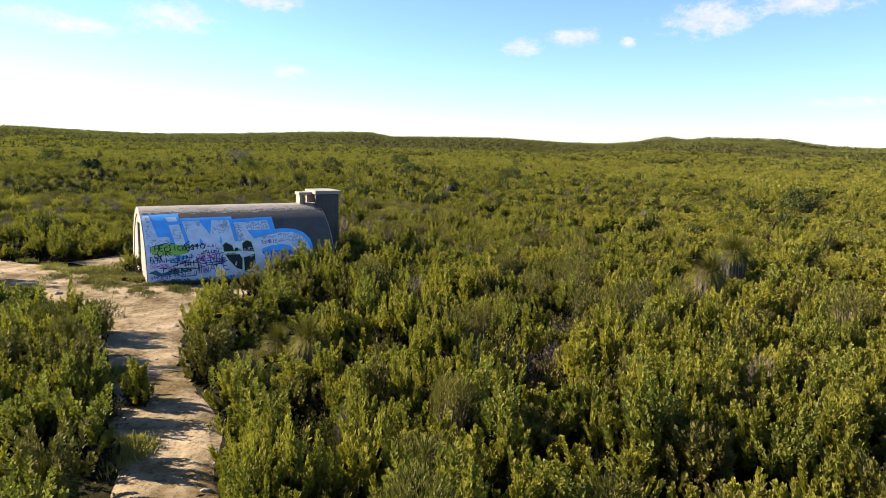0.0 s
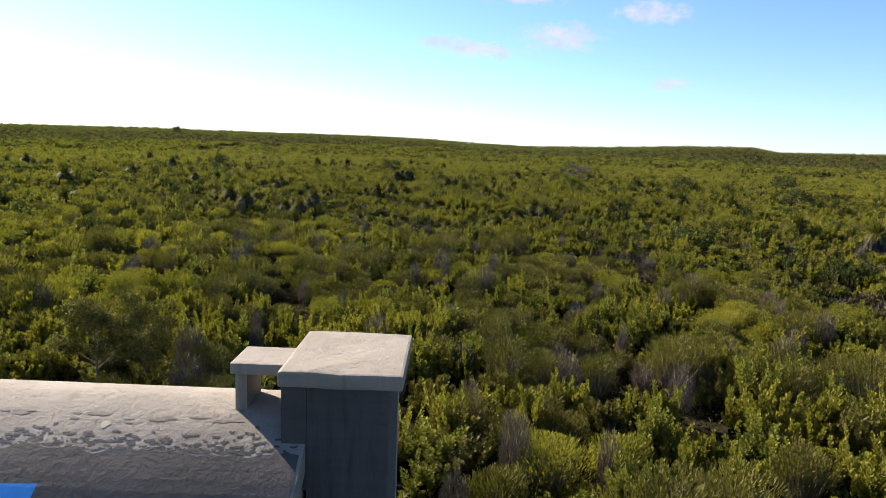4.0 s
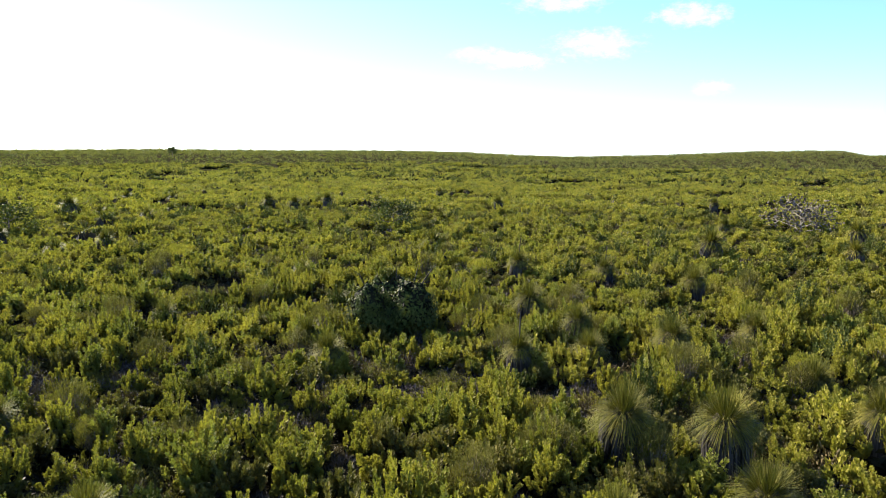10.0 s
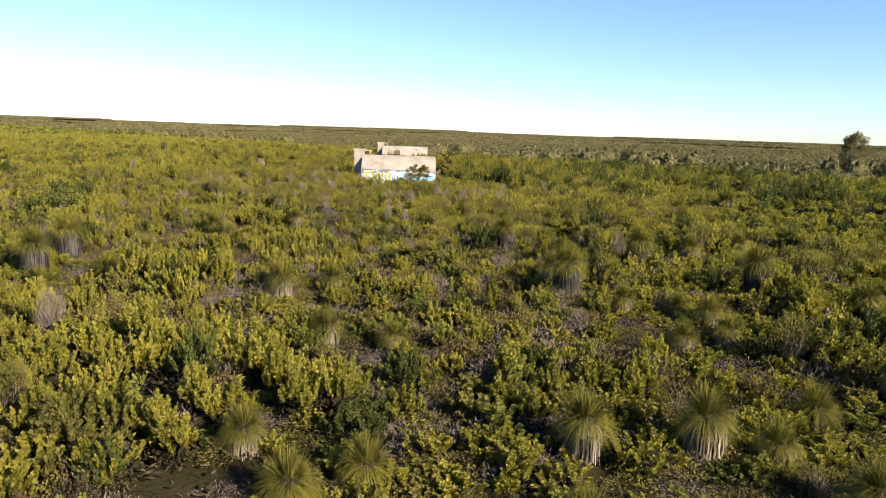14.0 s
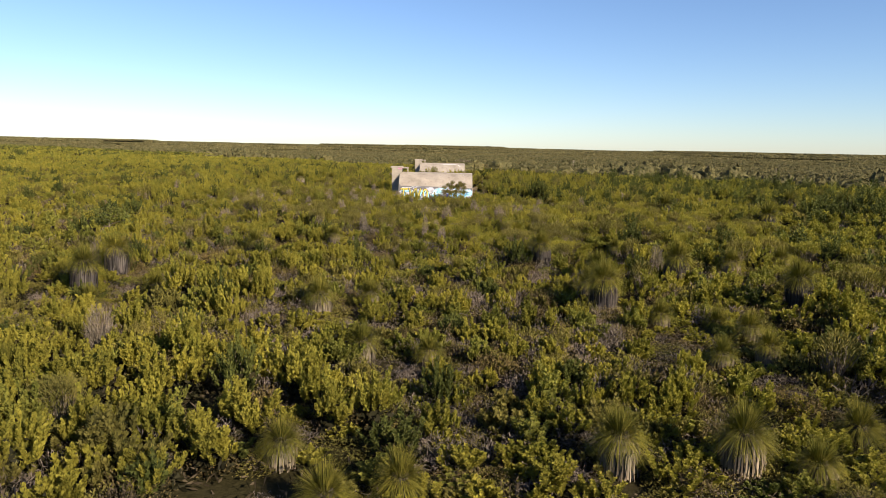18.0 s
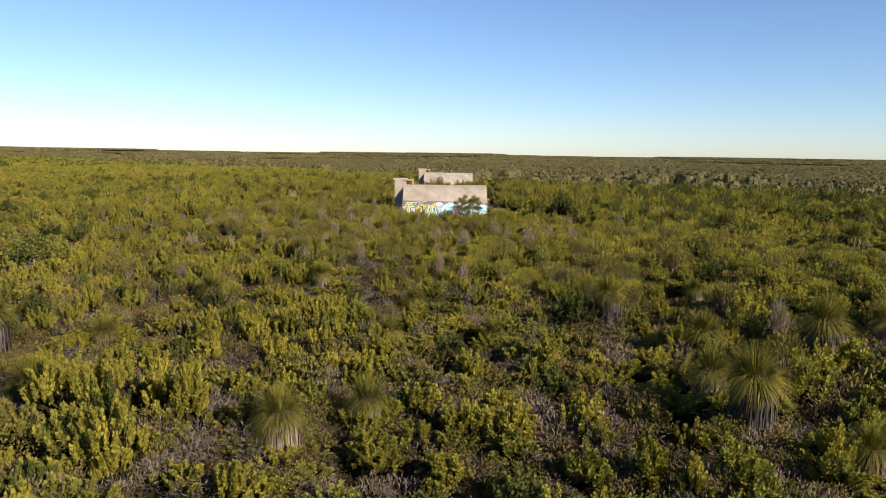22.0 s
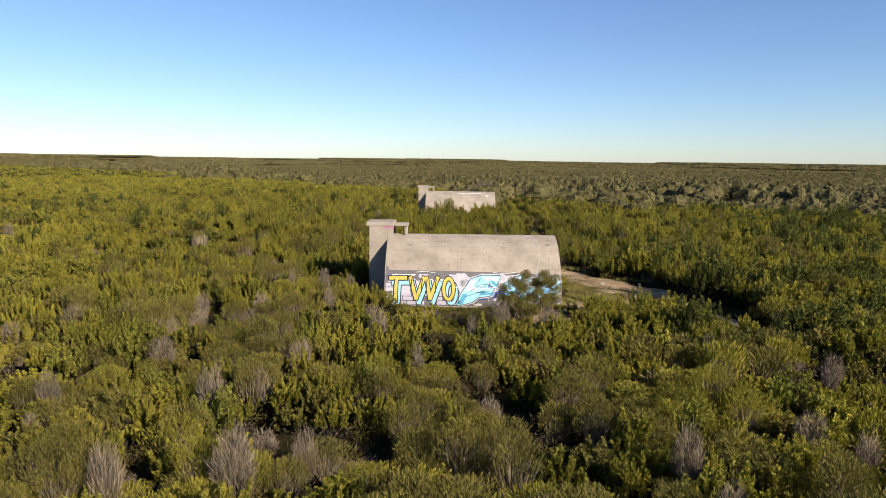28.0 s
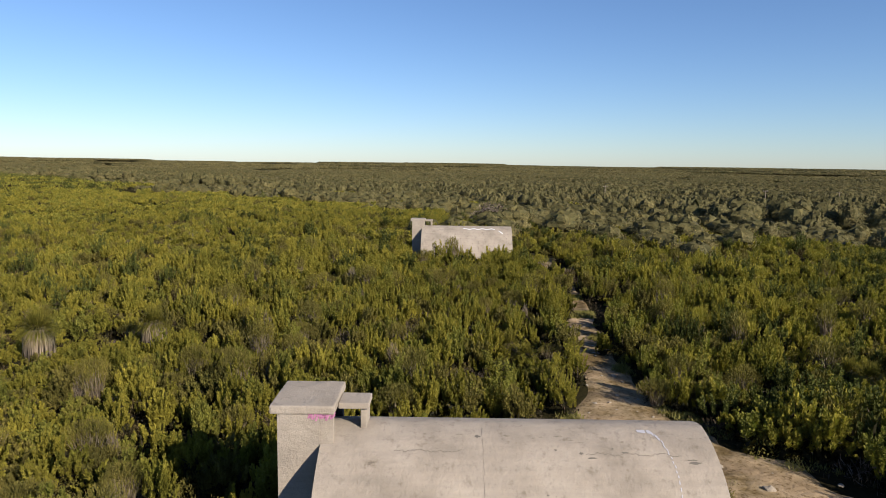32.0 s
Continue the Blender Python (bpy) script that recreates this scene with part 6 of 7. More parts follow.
def place_grass_trees():
    masters = [grass_tree(1, 0.60, 0.8, False), grass_tree(2, 0.72, 1.0, False), grass_tree(3, 0.44, 0.0, False), grass_tree(4, 0.95, 1.0, False), grass_tree(5, 0.65, 1.0, True), grass_tree(6, 0.46, 0.5, False, 0.9), grass_tree(7, 0.55, 1.0, False, 1.0, 0.3, True), grass_tree(8, 0.85, 1.0, False, 1.0, 0.3, True),
               grass_tree(9, 0.70, 1.0, False, 0.95, 1.0, True), grass_tree(10, 0.98, 1.0, False, 0.95, 1.0, True), grass_tree(11, 0.85, 1.0, True, 0.9, 1.0, True)]
    rng = random.Random(8)
    spots = []
    for group, picks in ((GT_HOVER, (0, 0, 1, 2, 5, 1, 0, 2)), (GT_PATH, (0, 1, 5, 1)), (GT_TALL, (3,)), (GT_OUT, (8, 9, 8, 9, 10, 8))):
        for x, y in group:
            spots.append((rng.choice(picks), spot(x, y, rng.uniform(0.80, 1.02) if group is GT_HOVER else rng.uniform(1.1, 1.18) if group is GT_TALL else rng.uniform(0.9, 1.06) if group is not GT_OUT else rng.uniform(0.9, 1.12), rng.uniform(0, 360), rng.uniform(-4, 4))))
    while len(spots) < 236:
        x, y = rng.uniform(-130, 40), rng.uniform(0, 175)
        far = float(corridor_gap(np.array([x]), np.array([y]))[0])
        west = x < -0.6 * y + 45
        if 22 < far < 85 and south_of(x, y) < 0 and (west or rng.random() < 0.12) and min(float(track_gap(x, y)), float(bunker_gap(x, y))) > 1:
            spots.append((rng.choice((6, 7)), spot(x, y, rng.uniform(0.9, 1.35), rng.uniform(0, 360), rng.uniform(-5, 5))))
    plant_out(masters, spots)


place_grass_trees()


def far_grass_trees(count, seed):
    """Grass trees dotted over the slopes to the north and west: dark shaggy heads with a tuft on top."""
    rng = np.random.default_rng(seed)
    a, d = np.radians(rng.uniform(-30, 115, count * 3)), rng.uniform(45, 330, count * 3) ** 1.0
    x, y = -20 - d * np.sin(a), 55 + d * np.cos(a)
    patch = np.sin(x * 0.045 + 1) * np.cos(y * 0.05) + rng.normal(0, 0.5, x.size)
    keep = (corridor_gap(x, y) > 30) & (patch > 0)
    x, y = x[keep][:count], y[keep][:count]
    n, k = len(x), 16
    size = rng.uniform(0.8, 1.35, (n, 1, 1))
    root = np.stack([x, y, height(x, y)], -1)[:, None]
    w = unit(rng.normal(size=(n, k, 3)))
    w[..., 2] = np.abs(w[..., 2]) * 0.8 - 0.2
    head = root + size * (np.array([0, 0, 0.75]) + w * np.array([0.30, 0.30, 0.42]))
    way = unit(w * np.array([0.3, 0.3, 0.0]) + np.array([0, 0, -1.0]) + rng.normal(0, 0.2, w.shape))
    body = kite(head, way, unit(np.cross(way, rng.normal(size=w.shape))), 0.5 * size[..., 0] * np.ones((n, k)), 0.30 * size[..., 0] * np.ones((n, k)))
    up = unit(rng.normal(0, 0.75, (n, 10, 3)) + np.array([0, 0, 0.8]))
    tuft = kite(root + size * np.array([0, 0, 0.95]) + 0 * up, up, unit(np.cross(up, rng.normal(size=up.shape))), 0.62 * size[..., 0] * np.ones((n, 10)), 0.10 * size[..., 0] * np.ones((n, 10)))
    # bodies toned dark: the shade of heads against the sun is in the colour
    tagged(new("distant_grass_trees", mixed_mesh("distant_grass_trees", [(body, M_UNDER), (tuft, M_NEEDLE)])), "far-off dark grass trees dotted over the heath", "grass trees", kind="stuff")


far_grass_trees(620, 88)


# ---- trees, thicket and woods ----


def tree(name, label, category, seed, tall, crown_r, leaf, leaves, mat, limbs=9, clear=0.4, trunk_mat=None, trunk_r=0.16):
    """A trunk with limbs, and leaves in loose clusters round the limb ends."""
    rng = np.random.default_rng(seed)
    root = tagged(new(name), label, category)
    trunk_mat = trunk_mat or M_BARK
    bend = rng.uniform(-0.06, 0.06, 2) * tall
    trunk = [(bend[0] * k * k, bend[1] * k * k, tall * 0.8 * k - 0.2, trunk_r * (1.15 - k)) for k in (0, 0.2, 0.45, 0.7, 1.0)]
    part("trunk", finish("trunk", *stem_bm([trunk], 8), trunk_mat, True), None, root)
    ends, lines = [], []
    for i in range(limbs):
        k = clear + (1 - clear) * (i + 0.5) / limbs
        a = i * 2.4 + rng.uniform(-0.4, 0.4)
        x0, y0, z0 = bend[0] * k * k, bend[1] * k * k, tall * 0.8 * k
        w = crown_r * rng.uniform(0.55, 1.0) * (1.1 - 0.5 * (k - clear) / (1 - clear))
        rise = tall * rng.uniform(0.10, 0.24)
        line = [(x0 + w * s * math.cos(a), y0 + w * s * math.sin(a), z0 + rise * s**0.8, trunk_r * 0.42 * (1.15 - s)) for s in (0, 0.4, 0.75, 1.0)]
        lines.append(line)
        ends += [line[2][:3], line[3][:3]]
    for line in lines:
        part("limb", finish("limb", *stem_bm([line], 5), trunk_mat, True), None, root)
    if leaves:
        ends = np.array(ends + [(bend[0], bend[1], tall * 0.85)])
        pick = rng.integers(0, len(ends), leaves)
        spread = unit(rng.normal(size=(leaves, 3))) * (crown_r * 0.36 * rng.uniform(0, 1, (leaves, 1)) ** 0.45)
        base = ends[pick] + spread * np.array([1, 1, 0.75])
        way = unit(rng.normal(size=(leaves, 3)) + np.array([0, 0, -0.1]))
        side = unit(np.cross(way, rng.normal(size=way.shape))) * leaf * 0.28
        mid = base + way * leaf * 0.45
        part("crown", quad_mesh("crown", np.stack([base, mid + side, base + way * leaf, mid - side], 1), mat), None, root)
    return root


tree("gum_tree", "lone tall gum tree with a bare lower trunk", "tree", 31, 11.6, 3.0, 0.34, 4600, M_THICKET, 13, 0.38, M_POLE, 0.2).matrix_basis = spot(-34.2, -82.2, 1, 40)
tree("banksia_tree", "low spreading banksia with a pale trunk", "tree", 32, 2.6, 1.7, 0.16, 2400, M_BROAD, 8, 0.3, M_POLE, 0.09).matrix_basis = spot(-31.0, 99.4, 1, 0)
tree("dead_tree", "grey leafless spreading dead shrub", "tree", 34, 3.4, 3.0, 0.30, 900, M_GREY, 16, 0.15, M_POLE, 0.10).matrix_basis = spot(-50.3, 140.6, 0.95, 0)
tree("dead_tree", "grey leafless spreading dead shrub", "tree", 35, 2.6, 2.4, 0.30, 700, M_GREY, 14, 0.15, M_POLE, 0.08).matrix_basis = spot(38.0, -34.0, 1, 0)
tree("skyline_tree", "lone dark tree on the far ridge", "tree", 36, 5.5, 2.8, 0.5, 900, M_DARK, 9, 0.3).matrix_basis = spot(-373, 261, 1, 0)
tree("skyline_tree", "lone dark tree on the far ridge", "tree", 37, 6.5, 3.2, 0.5, 900, M_DARK, 9, 0.3).matrix_basis = spot(-442, 96, 1, 0)
for _i, (_x, _y, _s) in enumerate(((-6.35, 31.8, 1.0), (-6.95, 31.1, 1.02))):
    tree("wattle_bush", "slender bush with a round dense green head before the painted wall", "shrub", 60 + _i, 2.05, 0.62, 0.048, 9000, M_SOFT, 13, 0.35, None, 0.035).matrix_basis = spot(_x, _y, _s, 80 * _i)
for _i, (_x, _y, _s) in enumerate(((-24.0, 118.0, 1.2), (-8.0, 108.0, 1.0), (-78.0, 120.0, 1.3), (-16.0, 140.0, 1.4), (8.0, 96.0, 1.1), (-96.0, 96.0, 1.2), (-5.0, 62.0, 0.75), (32.0, 60.0, 1.0))):
    tree("banksia_tree", "dark rounded banksia bush above the heath", "tree", 40 + _i, 2.1, 1.8, 0.17, 1500, M_DARK, 8, 0.15, None, 0.08).matrix_basis = spot(_x, _y, _s, _i * 50)


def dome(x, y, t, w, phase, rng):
    """The closed lumpy mass inside one crown."""
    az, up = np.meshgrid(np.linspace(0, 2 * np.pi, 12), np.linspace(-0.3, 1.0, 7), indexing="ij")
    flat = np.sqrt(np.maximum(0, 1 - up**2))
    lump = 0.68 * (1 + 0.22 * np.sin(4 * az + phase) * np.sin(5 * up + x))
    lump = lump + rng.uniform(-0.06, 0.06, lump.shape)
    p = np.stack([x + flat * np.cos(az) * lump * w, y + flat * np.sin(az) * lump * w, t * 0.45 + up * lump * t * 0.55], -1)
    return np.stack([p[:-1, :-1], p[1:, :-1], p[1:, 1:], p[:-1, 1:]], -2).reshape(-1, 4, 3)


def crown_patch(name, seed, across, crowns, tall, rad, leaves, leaf, mats, inner):
    """Rounded leafy crowns that stand close together; mats: leaves that differ from crown to crown."""
    rng = np.random.default_rng(seed)
    pieces = []
    for x, y in spread(crowns, across / 2, rng, 0.6 * across / math.sqrt(crowns)):
        t, w, m = rng.uniform(*tall), rng.uniform(*rad), mats[rng.integers(len(mats))]
        # inner dome in a darker tone, for the shade between the leaves
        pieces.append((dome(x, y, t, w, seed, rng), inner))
        d = unit(rng.normal(size=(leaves, 3)))
        d[:, 2] = np.abs(d[:, 2]) - 0.3
        lump = 1 + 0.22 * np.sin(4 * np.arctan2(d[:, 1], d[:, 0]) + seed) * np.sin(5 * d[:, 2] + x)
        k = (rng.uniform(0.70, 1.04, leaves) * lump)[:, None]
        base = np.array([x, y, t * 0.45]) + d * k * np.array([w, w, t * 0.55])
        shell = unit(d + np.array([0, 0, 0.25]) + rng.normal(0, 0.25, d.shape))
        way = unit(np.cross(shell, rng.normal(size=d.shape)))
        z = leaf * rng.uniform(0.6, 1.25, leaves)
        pieces.append((kite(base, way, unit(np.cross(way, shell)), z, z * 0.6), m))
    return mixed_mesh(name, pieces)


def dark_banksia(x, y):
    """A dense dark bush that stands alone on the slope, with a few bare limbs beside its crown."""
    root = tagged(new("banksia_bush"), "dense dark-green banksia bush with bare limbs", "bush")
    part("foliage", crown_patch("foliage", 77, 2.1, 8, (0.95, 1.75), (0.45, 0.75), 2200, 0.095, [M_DARK], M_CORE_SHADE), None, root)
    rng = random.Random(12)
    for _ in range(6):
        a, w = rng.uniform(0, 6.28), rng.uniform(0.7, 1.3)
        line = [(w * k * math.cos(a), w * k * math.sin(a), rng.uniform(1.3, 1.75) * k**0.8 - 0.05, 0.045 * (1.2 - k)) for k in (0.0, 0.35, 0.7, 1.0)]
        part("limb", finish("limb", *stem_bm([line], 5), M_TRUNK), None, root, "bare dark limb")
    root.matrix_basis = pose(x, y, float(height(x, y)), 0, 0, 30)
    root.scale = (1.25, 1.25, 1.55)


dark_banksia(-53.4, 94.7)


def woods(name, label, spacing, reach, south_low, south_high, r_low, r_high, seed, meshes, thin=0.0, rough=9.0):
    """Patches of thicket or woodland beyond the level ground."""
    rng = np.random.default_rng(seed)
    g = np.arange(-reach, reach, spacing)
    x, y = (a.ravel() + rng.uniform(-0.5, 0.5, a.size) * spacing for a in np.meshgrid(CENTRE[0] + g, CENTRE[1] + g))
    q, r = south_of(x, y) + 10 * np.sin(x * 0.06) + rng.normal(0, rough, x.shape), np.hypot(x - CENTRE[0], y - CENTRE[1])
    keep = (q > south_low) & (q < south_high) & (r > r_low) & (r < r_high) & (rng.uniform(0, 1, x.shape) > thin)
    keep &= (np.hypot(x - BUNKERS[1][0], y - BUNKERS[1][1]) > 14) & ~((np.degrees(np.arctan2(-(x - 5), y - 30)) < -36) & (np.degrees(np.arctan2(-(x + 8), y - 38)) > -98))
    for px, py in zip(x[keep], y[keep]):
        ob = tagged(new(name, meshes[rng.integers(len(meshes))]), label, "woods", kind="stuff")
        size = rng.uniform(0.85, 1.2)
        ob.matrix_basis = pose(px, py, float(height(px, py)) - 0.1, 0, 0, rng.uniform(0, 360))
        ob.scale = (size, size, size * rng.uniform(0.8, 1.2))


WOOD_MATS = [M_FAR, M_FAR, M_WOOD, M_OLIVE]
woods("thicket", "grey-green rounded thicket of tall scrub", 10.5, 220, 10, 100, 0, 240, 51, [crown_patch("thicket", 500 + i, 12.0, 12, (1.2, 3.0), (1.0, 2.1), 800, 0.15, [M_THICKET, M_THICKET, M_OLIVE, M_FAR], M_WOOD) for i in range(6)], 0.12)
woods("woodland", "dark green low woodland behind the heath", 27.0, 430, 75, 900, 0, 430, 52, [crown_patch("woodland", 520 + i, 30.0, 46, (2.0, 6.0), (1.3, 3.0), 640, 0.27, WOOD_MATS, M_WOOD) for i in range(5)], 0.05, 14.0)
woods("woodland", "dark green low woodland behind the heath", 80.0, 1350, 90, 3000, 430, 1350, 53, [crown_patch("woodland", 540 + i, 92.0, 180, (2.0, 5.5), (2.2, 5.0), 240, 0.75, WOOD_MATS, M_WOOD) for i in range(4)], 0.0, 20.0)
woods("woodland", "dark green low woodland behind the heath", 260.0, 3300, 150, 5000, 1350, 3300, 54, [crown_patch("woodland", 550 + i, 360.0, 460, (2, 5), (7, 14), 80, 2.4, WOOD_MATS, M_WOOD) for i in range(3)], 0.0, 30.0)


# ---- power poles ----


def power_pole(tall):
    root = tagged(new("power_pole"), "weathered timber power pole with a short crossarm", "power pole", "power poles across the heath")
    part("post", finish("post", *stem_bm([[(0, 0, -0.3, 0.15), (0, 0, tall * 0.5, 0.13), (0.02, 0, tall, 0.10)]], 8), M_POLE, True), None, root)
    part("crossarm", box_bm(-0.9, -0.06, tall - 0.6, 0.9, 0.06, tall - 0.46, 0.01), M_POLE, root)
    for k in (-0.75, 0.0, 0.75):
        part("insulator", finish("insulator", *stem_bm([[(k, 0, tall - 0.46, 0.03), (k, 0, tall - 0.38, 0.06), (k, 0, tall - 0.3, 0.05), (k, 0, tall - 0.24, 0.02)]], 6), P_WHITE, True), None, root, "white insulator")
    return root


_pole = power_pole(8.0)
for _i, (_x, _y, _t) in enumerate(((-53.6, -132.8, 20), (-119.1, -56.2, 30), (-176.0, -22.8, 40), (98.0, -207.0, 10), (33.0, -309.0, 15), (53.0, -260.0, 10))):
    _m = spot(_x, _y, 1, _t)
    if _i:
        copy_thing(_pole, _m)
    else:
        _pole.matrix_basis = _m


# ---- stones, litter and grass ----


def stone_mesh(seed, flat):
    bm = bmesh.new()
    bmesh.ops.create_icosphere(bm, subdivisions=2, radius=1)
    for v in bm.verts:
        k = 1 + 0.35 * noise.noise(v.co * 1.3 + Vector((seed * 3.1, 0, 0))) + 0.12 * noise.noise(v.co * 4 + Vector((0, seed, 0)))
        v.co = Vector((v.co.x * k, v.co.y * k * 0.75, v.co.z * k * flat))
    me = bpy.data.meshes.new("stone")
    bm.to_mesh(me)
    bm.free()
    me.materials.append(M_STONE)
    return me


M_STONE = plain("limestone", (0.26, 0.225, 0.175), 0.95, 0.35, 5.0)
_meshes = [stone_mesh(i, 0.45 + 0.1 * (i % 3)) for i in range(4)]
_rng = random.Random(12)
_spots = []
while len(_spots) < 84:
    _px, _py, _w = TRACK_PTS[_rng.randrange(0, 60)]
    _a, _d = _rng.uniform(0, 6.28), _w * _rng.uniform(0.2, 1.25)
    _x, _y = _px + _d * math.cos(_a), _py + _d * math.sin(_a)
    if float(bunker_gap(_x, _y)) > 0.3:
        _spots.append((_x, _y, _rng.uniform(0.03, 0.10) * (1.6 if _rng.random() < 0.12 else 1)))
_spots += [(-26.7, 58.5, 0.16), (-26.3, 58.7, 0.1), (-33.0, 58.0, 0.15), (-10.2, 40.0, 0.2), (-9.6, 39.6, 0.14), (-9.9, 39.3, 0.12), (-7.4, 38.0, 0.2), (-7.0, 38.4, 0.12), (-6.1, 36.6, 0.18)]
for _x, _y, _s in _spots:
    _ob = tagged(new("limestone_rock", _rng.choice(_meshes)), "pale weathered limestone rock lying on sand", "rock", "rocks along the track")
    _ob.matrix_basis = pose(_x, _y, float(height(_x, _y)) + _s * 0.15 + 0.03, _rng.uniform(-12, 12), _rng.uniform(-12, 12), _rng.uniform(0, 360)) @ Matrix.Scale(_s, 4)


def crumpled_sheet(x, y, w, h, turn):
    bm = bmesh.new()
    bmesh.ops.create_grid(bm, x_segments=8, y_segments=6, size=0.5)
    for v in bm.verts:
        v.co = Vector((v.co.x * w, v.co.y * h, 0.05 + 0.06 * noise.noise(v.co * 4 + Vector((x, y, 0)))))
    bmesh.ops.solidify(bm, geom=bm.faces[:], thickness=0.008)
    me = bpy.data.meshes.new("sheet")
    bm.to_mesh(me)
    bm.free()
    me.materials.append(P_WHITE)
    ob = tagged(new("litter_sheet", me), "crumpled white sheet of litter lying on the sand", "litter")
    ob.matrix_basis = pose(x, y, float(height(x, y)) + 0.03, 0, 0, turn)


crumpled_sheet(-7.35, 25.1, 0.34, 0.22, 20)
crumpled_sheet(-7.9, 21.6, 0.2, 0.16, 70)


def tufts(seed, count):
    """Short dry grass at the edges of the track and round the bunker's door end."""
    rng = np.random.default_rng(seed)
    i = rng.integers(0, len(SAND_PTS), count * 6)
    a, w = rng.uniform(0, 6.28, i.size), rng.uniform(0.45, 1.35, i.size)
    x, y = SAND_PTS[i, 0] + SAND_PTS[i, 2] * w * np.cos(a), SAND_PTS[i, 1] + SAND_PTS[i, 2] * w * np.sin(a)
    patch = np.sin(x * 1.1 + 0.7) * np.cos(y * 0.9) + 0.5 * np.sin(x * 2.3 - y * 1.9)
    gap = track_gap(x, y)
    keep = (patch + 1.4 * np.exp(-((x + 5.6) ** 2 + (y - 25.4) ** 2) / 5) > 0.55 - gap * 1.2) & (gap < 0.7) & (bunker_gap(x, y) > 0.03)
    x, y = x[keep][:count], y[keep][:count]
    n, k = len(x), 11
    base = np.stack([x, y, height(x, y) + 0.02], -1)[:, None] + np.concatenate([rng.normal(0, 0.07, (n, k, 2)), np.zeros((n, k, 1))], -1)
    way = unit(rng.normal(0, 0.45, (n, k, 3)) + np.array([0, 0, 1.0]))
    ln = rng.uniform(0.08, 0.24, (n, k, 1))
    side = unit(np.cross(way, rng.normal(size=way.shape))) * 0.008
    mid = base + way * ln * 0.5
    v = np.stack([base - side * 0.6, mid - side, base + way * ln, mid + side], -2).reshape(-1, 4, 3)
    tagged(new("dry_grass", quad_mesh("dry_grass", v, M_GRASS)), "short straw-green grass tufts on the sand", "grass", kind="stuff")


M_GRASS = leaf_material("dry_grass_blade", (0.11, 0.11, 0.03), (0.22, 0.20, 0.065), (0.36, 0.31, 0.13), glow=0.25)
tufts(61, 4200)


def grass_mat(seed, count):
    """Low yellow-green grass that grows over the sand beside the door end, in broken mats."""
    rng = np.random.default_rng(seed)
    along = rng.uniform(0, 1, count * 5)
    x = -6.3 + 4.5 * along + rng.normal(0, 0.75, along.size)
    y = 24.6 - 2.2 * along + rng.normal(0, 0.55, along.size)
    mat_ = np.array([noise.fractal(Vector((a, b, 3.0)), 0.7, 2.0, 4) for a, b in zip(x * 1.1, y * 1.1)]) + 0.25 * rng.normal(size=x.size)
    keep = (mat_ > 0.22) & (bunker_gap(x, y) > 0.03)
    x, y = x[keep][:count], y[keep][:count]
    n, k = len(x), 9
    base = np.stack([x, y, height(x, y) + 0.03], -1)[:, None] + np.concatenate([rng.normal(0, 0.05, (n, k, 2)), np.zeros((n, k, 1))], -1)
    way = unit(rng.normal(0, 0.6, (n, k, 3)) + np.array([0, 0, 1.0]))
    ln = rng.uniform(0.05, 0.17, (n, k, 1))
    side = unit(np.cross(way, rng.normal(size=way.shape))) * 0.009
    mid = base + way * ln * 0.5
    v = np.stack([base - side * 0.6, mid - side, base + way * ln, mid + side], -2).reshape(-1, 4, 3)
    tagged(new("grass_mat", quad_mesh("grass_mat", v, M_TURF)), "low yellow-green grass matted over sand by the bunker", "grass", kind="stuff")


M_TURF = leaf_material("matted_grass", (0.085, 0.075, 0.024), (0.160, 0.140, 0.050), (0.250, 0.215, 0.092), glow=0.2)
grass_mat(62, 2300)


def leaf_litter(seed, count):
    """Dark leaves and twigs along the foot of the sunless wall, added to deepen its shade on the sand."""
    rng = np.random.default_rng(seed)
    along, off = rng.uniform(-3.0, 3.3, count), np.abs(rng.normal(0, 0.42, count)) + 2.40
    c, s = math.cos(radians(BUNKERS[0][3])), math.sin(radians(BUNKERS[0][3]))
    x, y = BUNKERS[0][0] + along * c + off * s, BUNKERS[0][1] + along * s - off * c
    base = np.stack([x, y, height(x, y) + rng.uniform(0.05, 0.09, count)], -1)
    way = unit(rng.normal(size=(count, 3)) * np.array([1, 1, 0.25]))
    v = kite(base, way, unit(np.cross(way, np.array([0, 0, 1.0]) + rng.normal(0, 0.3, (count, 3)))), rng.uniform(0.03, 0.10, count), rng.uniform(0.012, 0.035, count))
    tagged(new("leaf_litter", quad_mesh("leaf_litter", v, M_UNDER)), "dark leaves and twigs along the wall, added to deepen its shade", "leaf litter", kind="stuff")


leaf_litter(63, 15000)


# ---- clouds ----


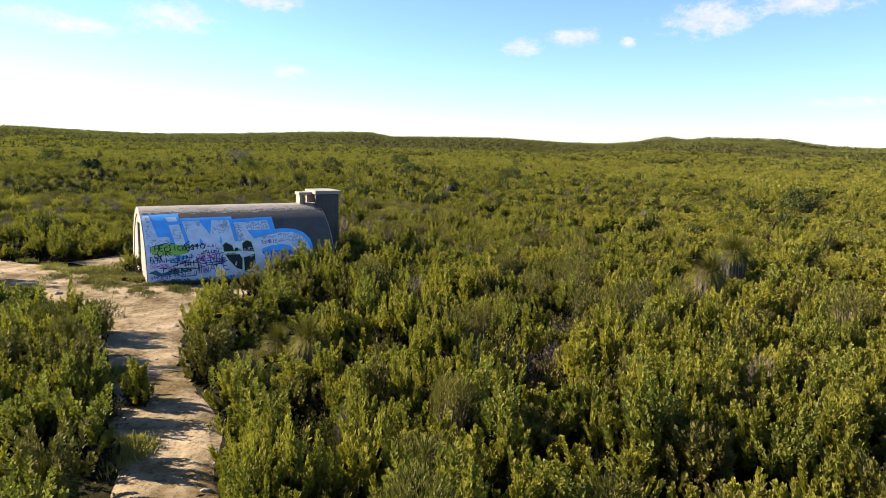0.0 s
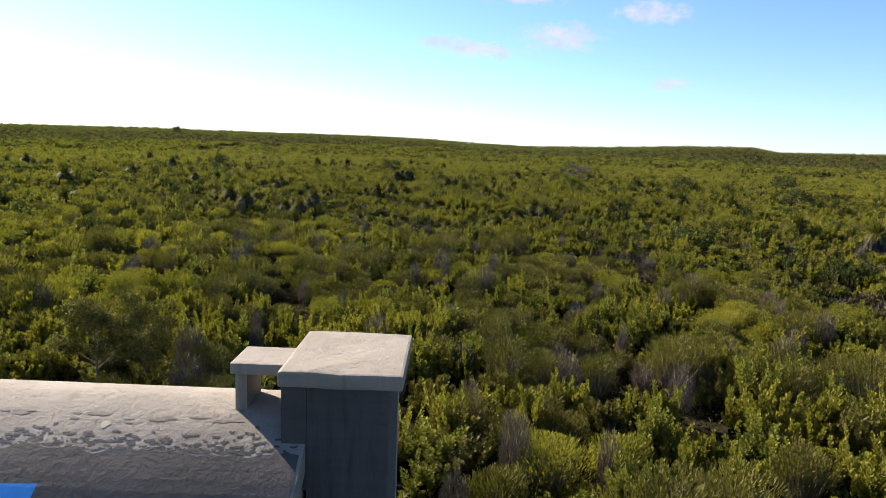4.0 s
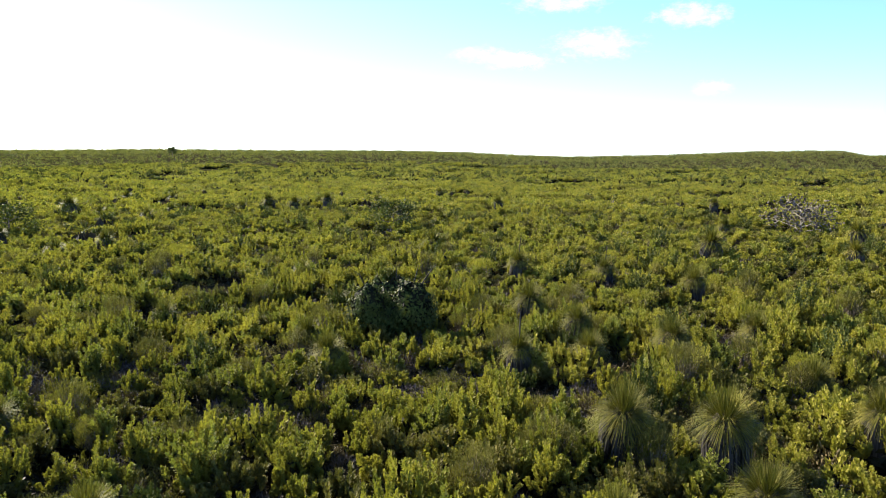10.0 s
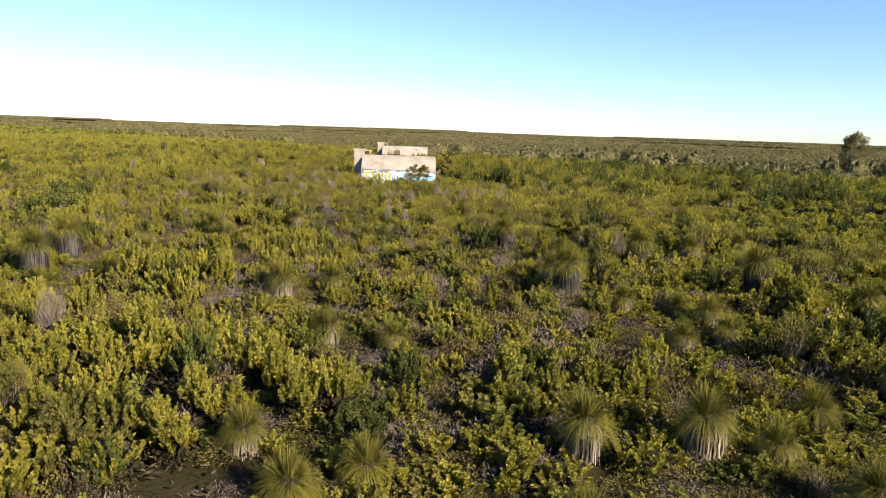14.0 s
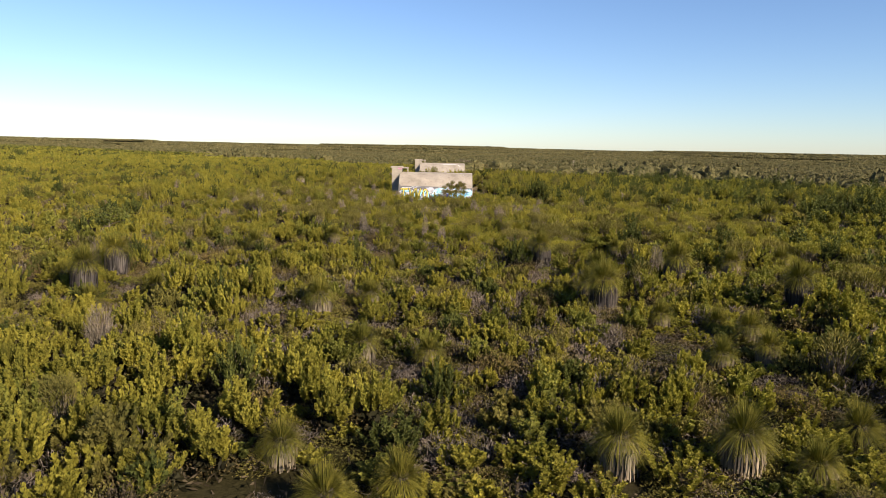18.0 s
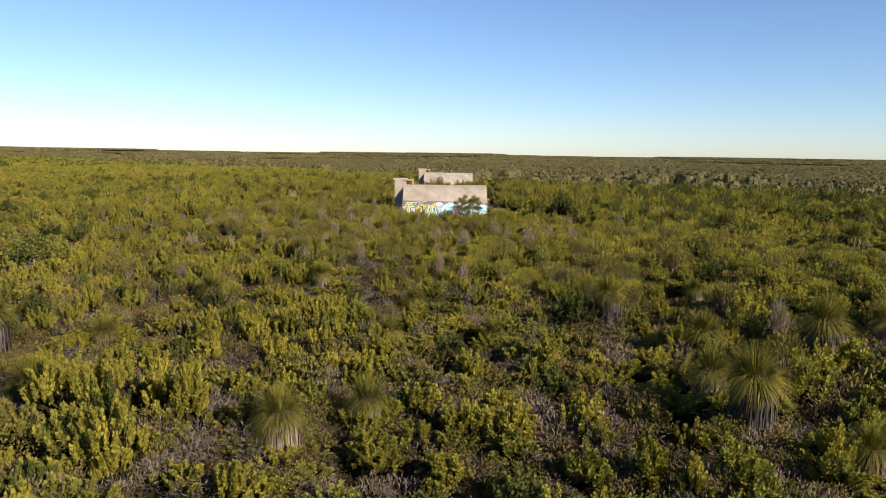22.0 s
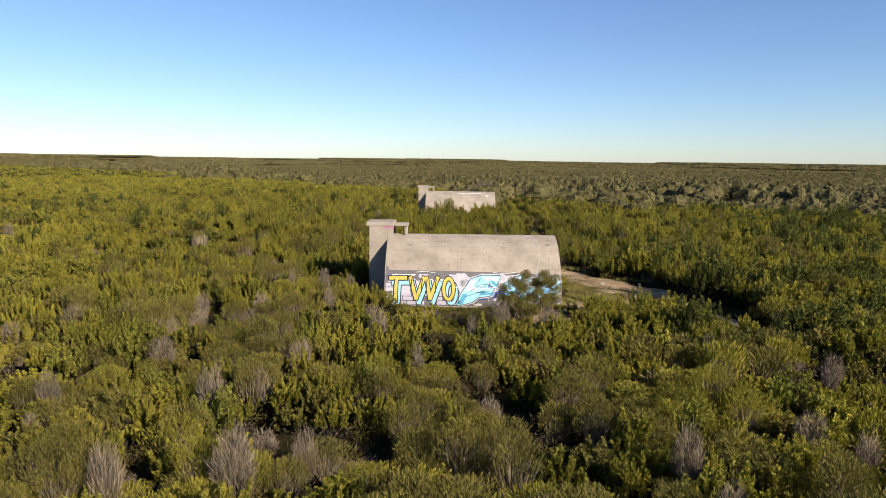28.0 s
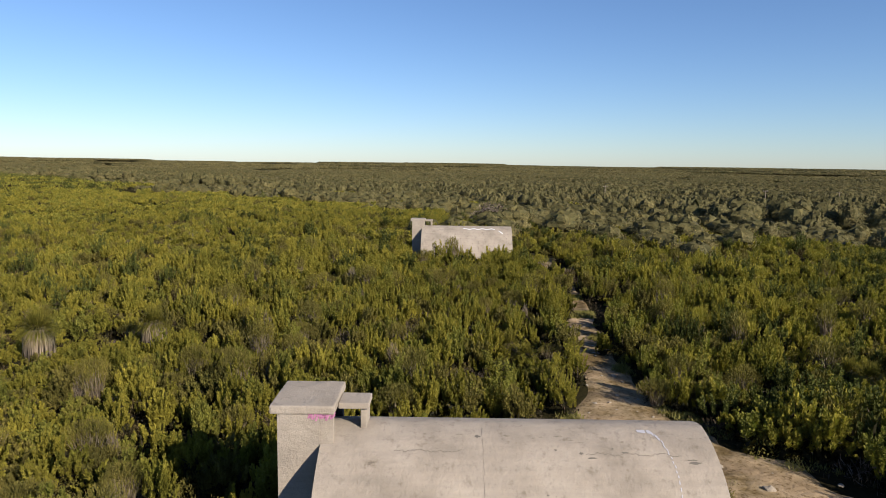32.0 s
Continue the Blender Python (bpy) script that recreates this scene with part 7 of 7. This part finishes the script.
def cloud_material():
    mat = bpy.data.materials.new("cloud")
    mat.use_nodes = True
    nt = mat.node_tree
    nt.nodes.clear()
    out = nt.nodes.new("ShaderNodeOutputMaterial")
    co = nt.nodes.new("ShaderNodeTexCoord").outputs["Generated"]
    sub = nt.nodes.new("ShaderNodeVectorMath")
    sub.operation = "SUBTRACT"
    sub.inputs[1].default_value = (0.5, 0.5, 0.5)
    nt.links.new(co, sub.inputs[0])
    ln = nt.nodes.new("ShaderNodeVectorMath")
    ln.operation = "LENGTH"
    nt.links.new(sub.outputs[0], ln.inputs[0])
    fall = nt.nodes.new("ShaderNodeMapRange")
    fall.inputs["From Min"].default_value, fall.inputs["From Max"].default_value = 0.5, 0.12
    nt.links.new(ln.outputs["Value"], fall.inputs["Value"])
    tex = noise_of(nt, 0.011, 9.0, 0.68, True, (1.0, 1.0, 2.0))
    add = nt.nodes.new("ShaderNodeMath")
    add.operation = "MULTIPLY_ADD"
    nt.links.new(fall.outputs[0], add.inputs[0])
    add.inputs[1].default_value = 0.55
    nt.links.new(tex, add.inputs[2])
    alpha = nt.nodes.new("ShaderNodeMapRange")
    alpha.interpolation_type = "SMOOTHSTEP"
    alpha.inputs["From Min"].default_value, alpha.inputs["From Max"].default_value, alpha.inputs["To Max"].default_value = 0.72, 1.2, 0.85
    nt.links.new(add.outputs[0], alpha.inputs["Value"])
    em = nt.nodes.new("ShaderNodeEmission")
    nt.links.new(ramp(nt, noise_of(nt, 0.011, 4.0), [(0.35, (0.195, 0.195, 0.215)), (0.6, (0.235, 0.22, 0.225))]), em.inputs["Color"])
    em.inputs["Strength"].default_value = 1.2
    tr = nt.nodes.new("ShaderNodeBsdfTransparent")
    mx = nt.nodes.new("ShaderNodeMixShader")
    nt.links.new(alpha.outputs[0], mx.inputs[0])
    nt.links.new(tr.outputs[0], mx.inputs[1])
    nt.links.new(em.outputs[0], mx.inputs[2])
    nt.links.new(mx.outputs[0], out.inputs["Surface"])
    return mat


CLOUD = cloud_material()
# yaw, elevation, width and height in metres at 4 km
for _yaw, _up, _w, _h in ((28.0, 9.1, 560, 170), (-3.4, 8.6, 340, 110), (-13.6, 9.7, 560, 190), (-20.2, 10.4, 620, 120), (0.6, 7.9, 260, 110), (-7.7, 8.3, 120, 60), (34.0, 7.9, 480, 100), (21.2, 10.9, 460, 130),
                          (19.4, 5.6, 220, 90), (37.0, 8.4, 420, 90), (-24.0, 3.6, 700, 60), (31.0, 12.2, 560, 120)):
    _e = radians(_up)
    _p = Vector((CENTRE[0] - 4000 * math.sin(radians(_yaw)) * math.cos(_e), CENTRE[1] + 4000 * math.cos(radians(_yaw)) * math.cos(_e), 4000 * math.sin(_e)))
    _bm = bmesh.new()
    bmesh.ops.create_grid(_bm, x_segments=2, y_segments=2, size=0.5)
    for _v in _bm.verts:
        _v.co = Vector((_v.co.x * _w * 1.5, _v.co.y * _h * 1.7, 0))
    _me = bpy.data.meshes.new("cloud")
    _bm.to_mesh(_me)
    _bm.free()
    _me.materials.append(CLOUD)
    _ob = tagged(new("backdrop_cloud", _me), "small white fair-weather cloud far off", "cloud", kind="structure")
    _ob.matrix_basis = look(_p, (CENTRE[0], CENTRE[1], 5))
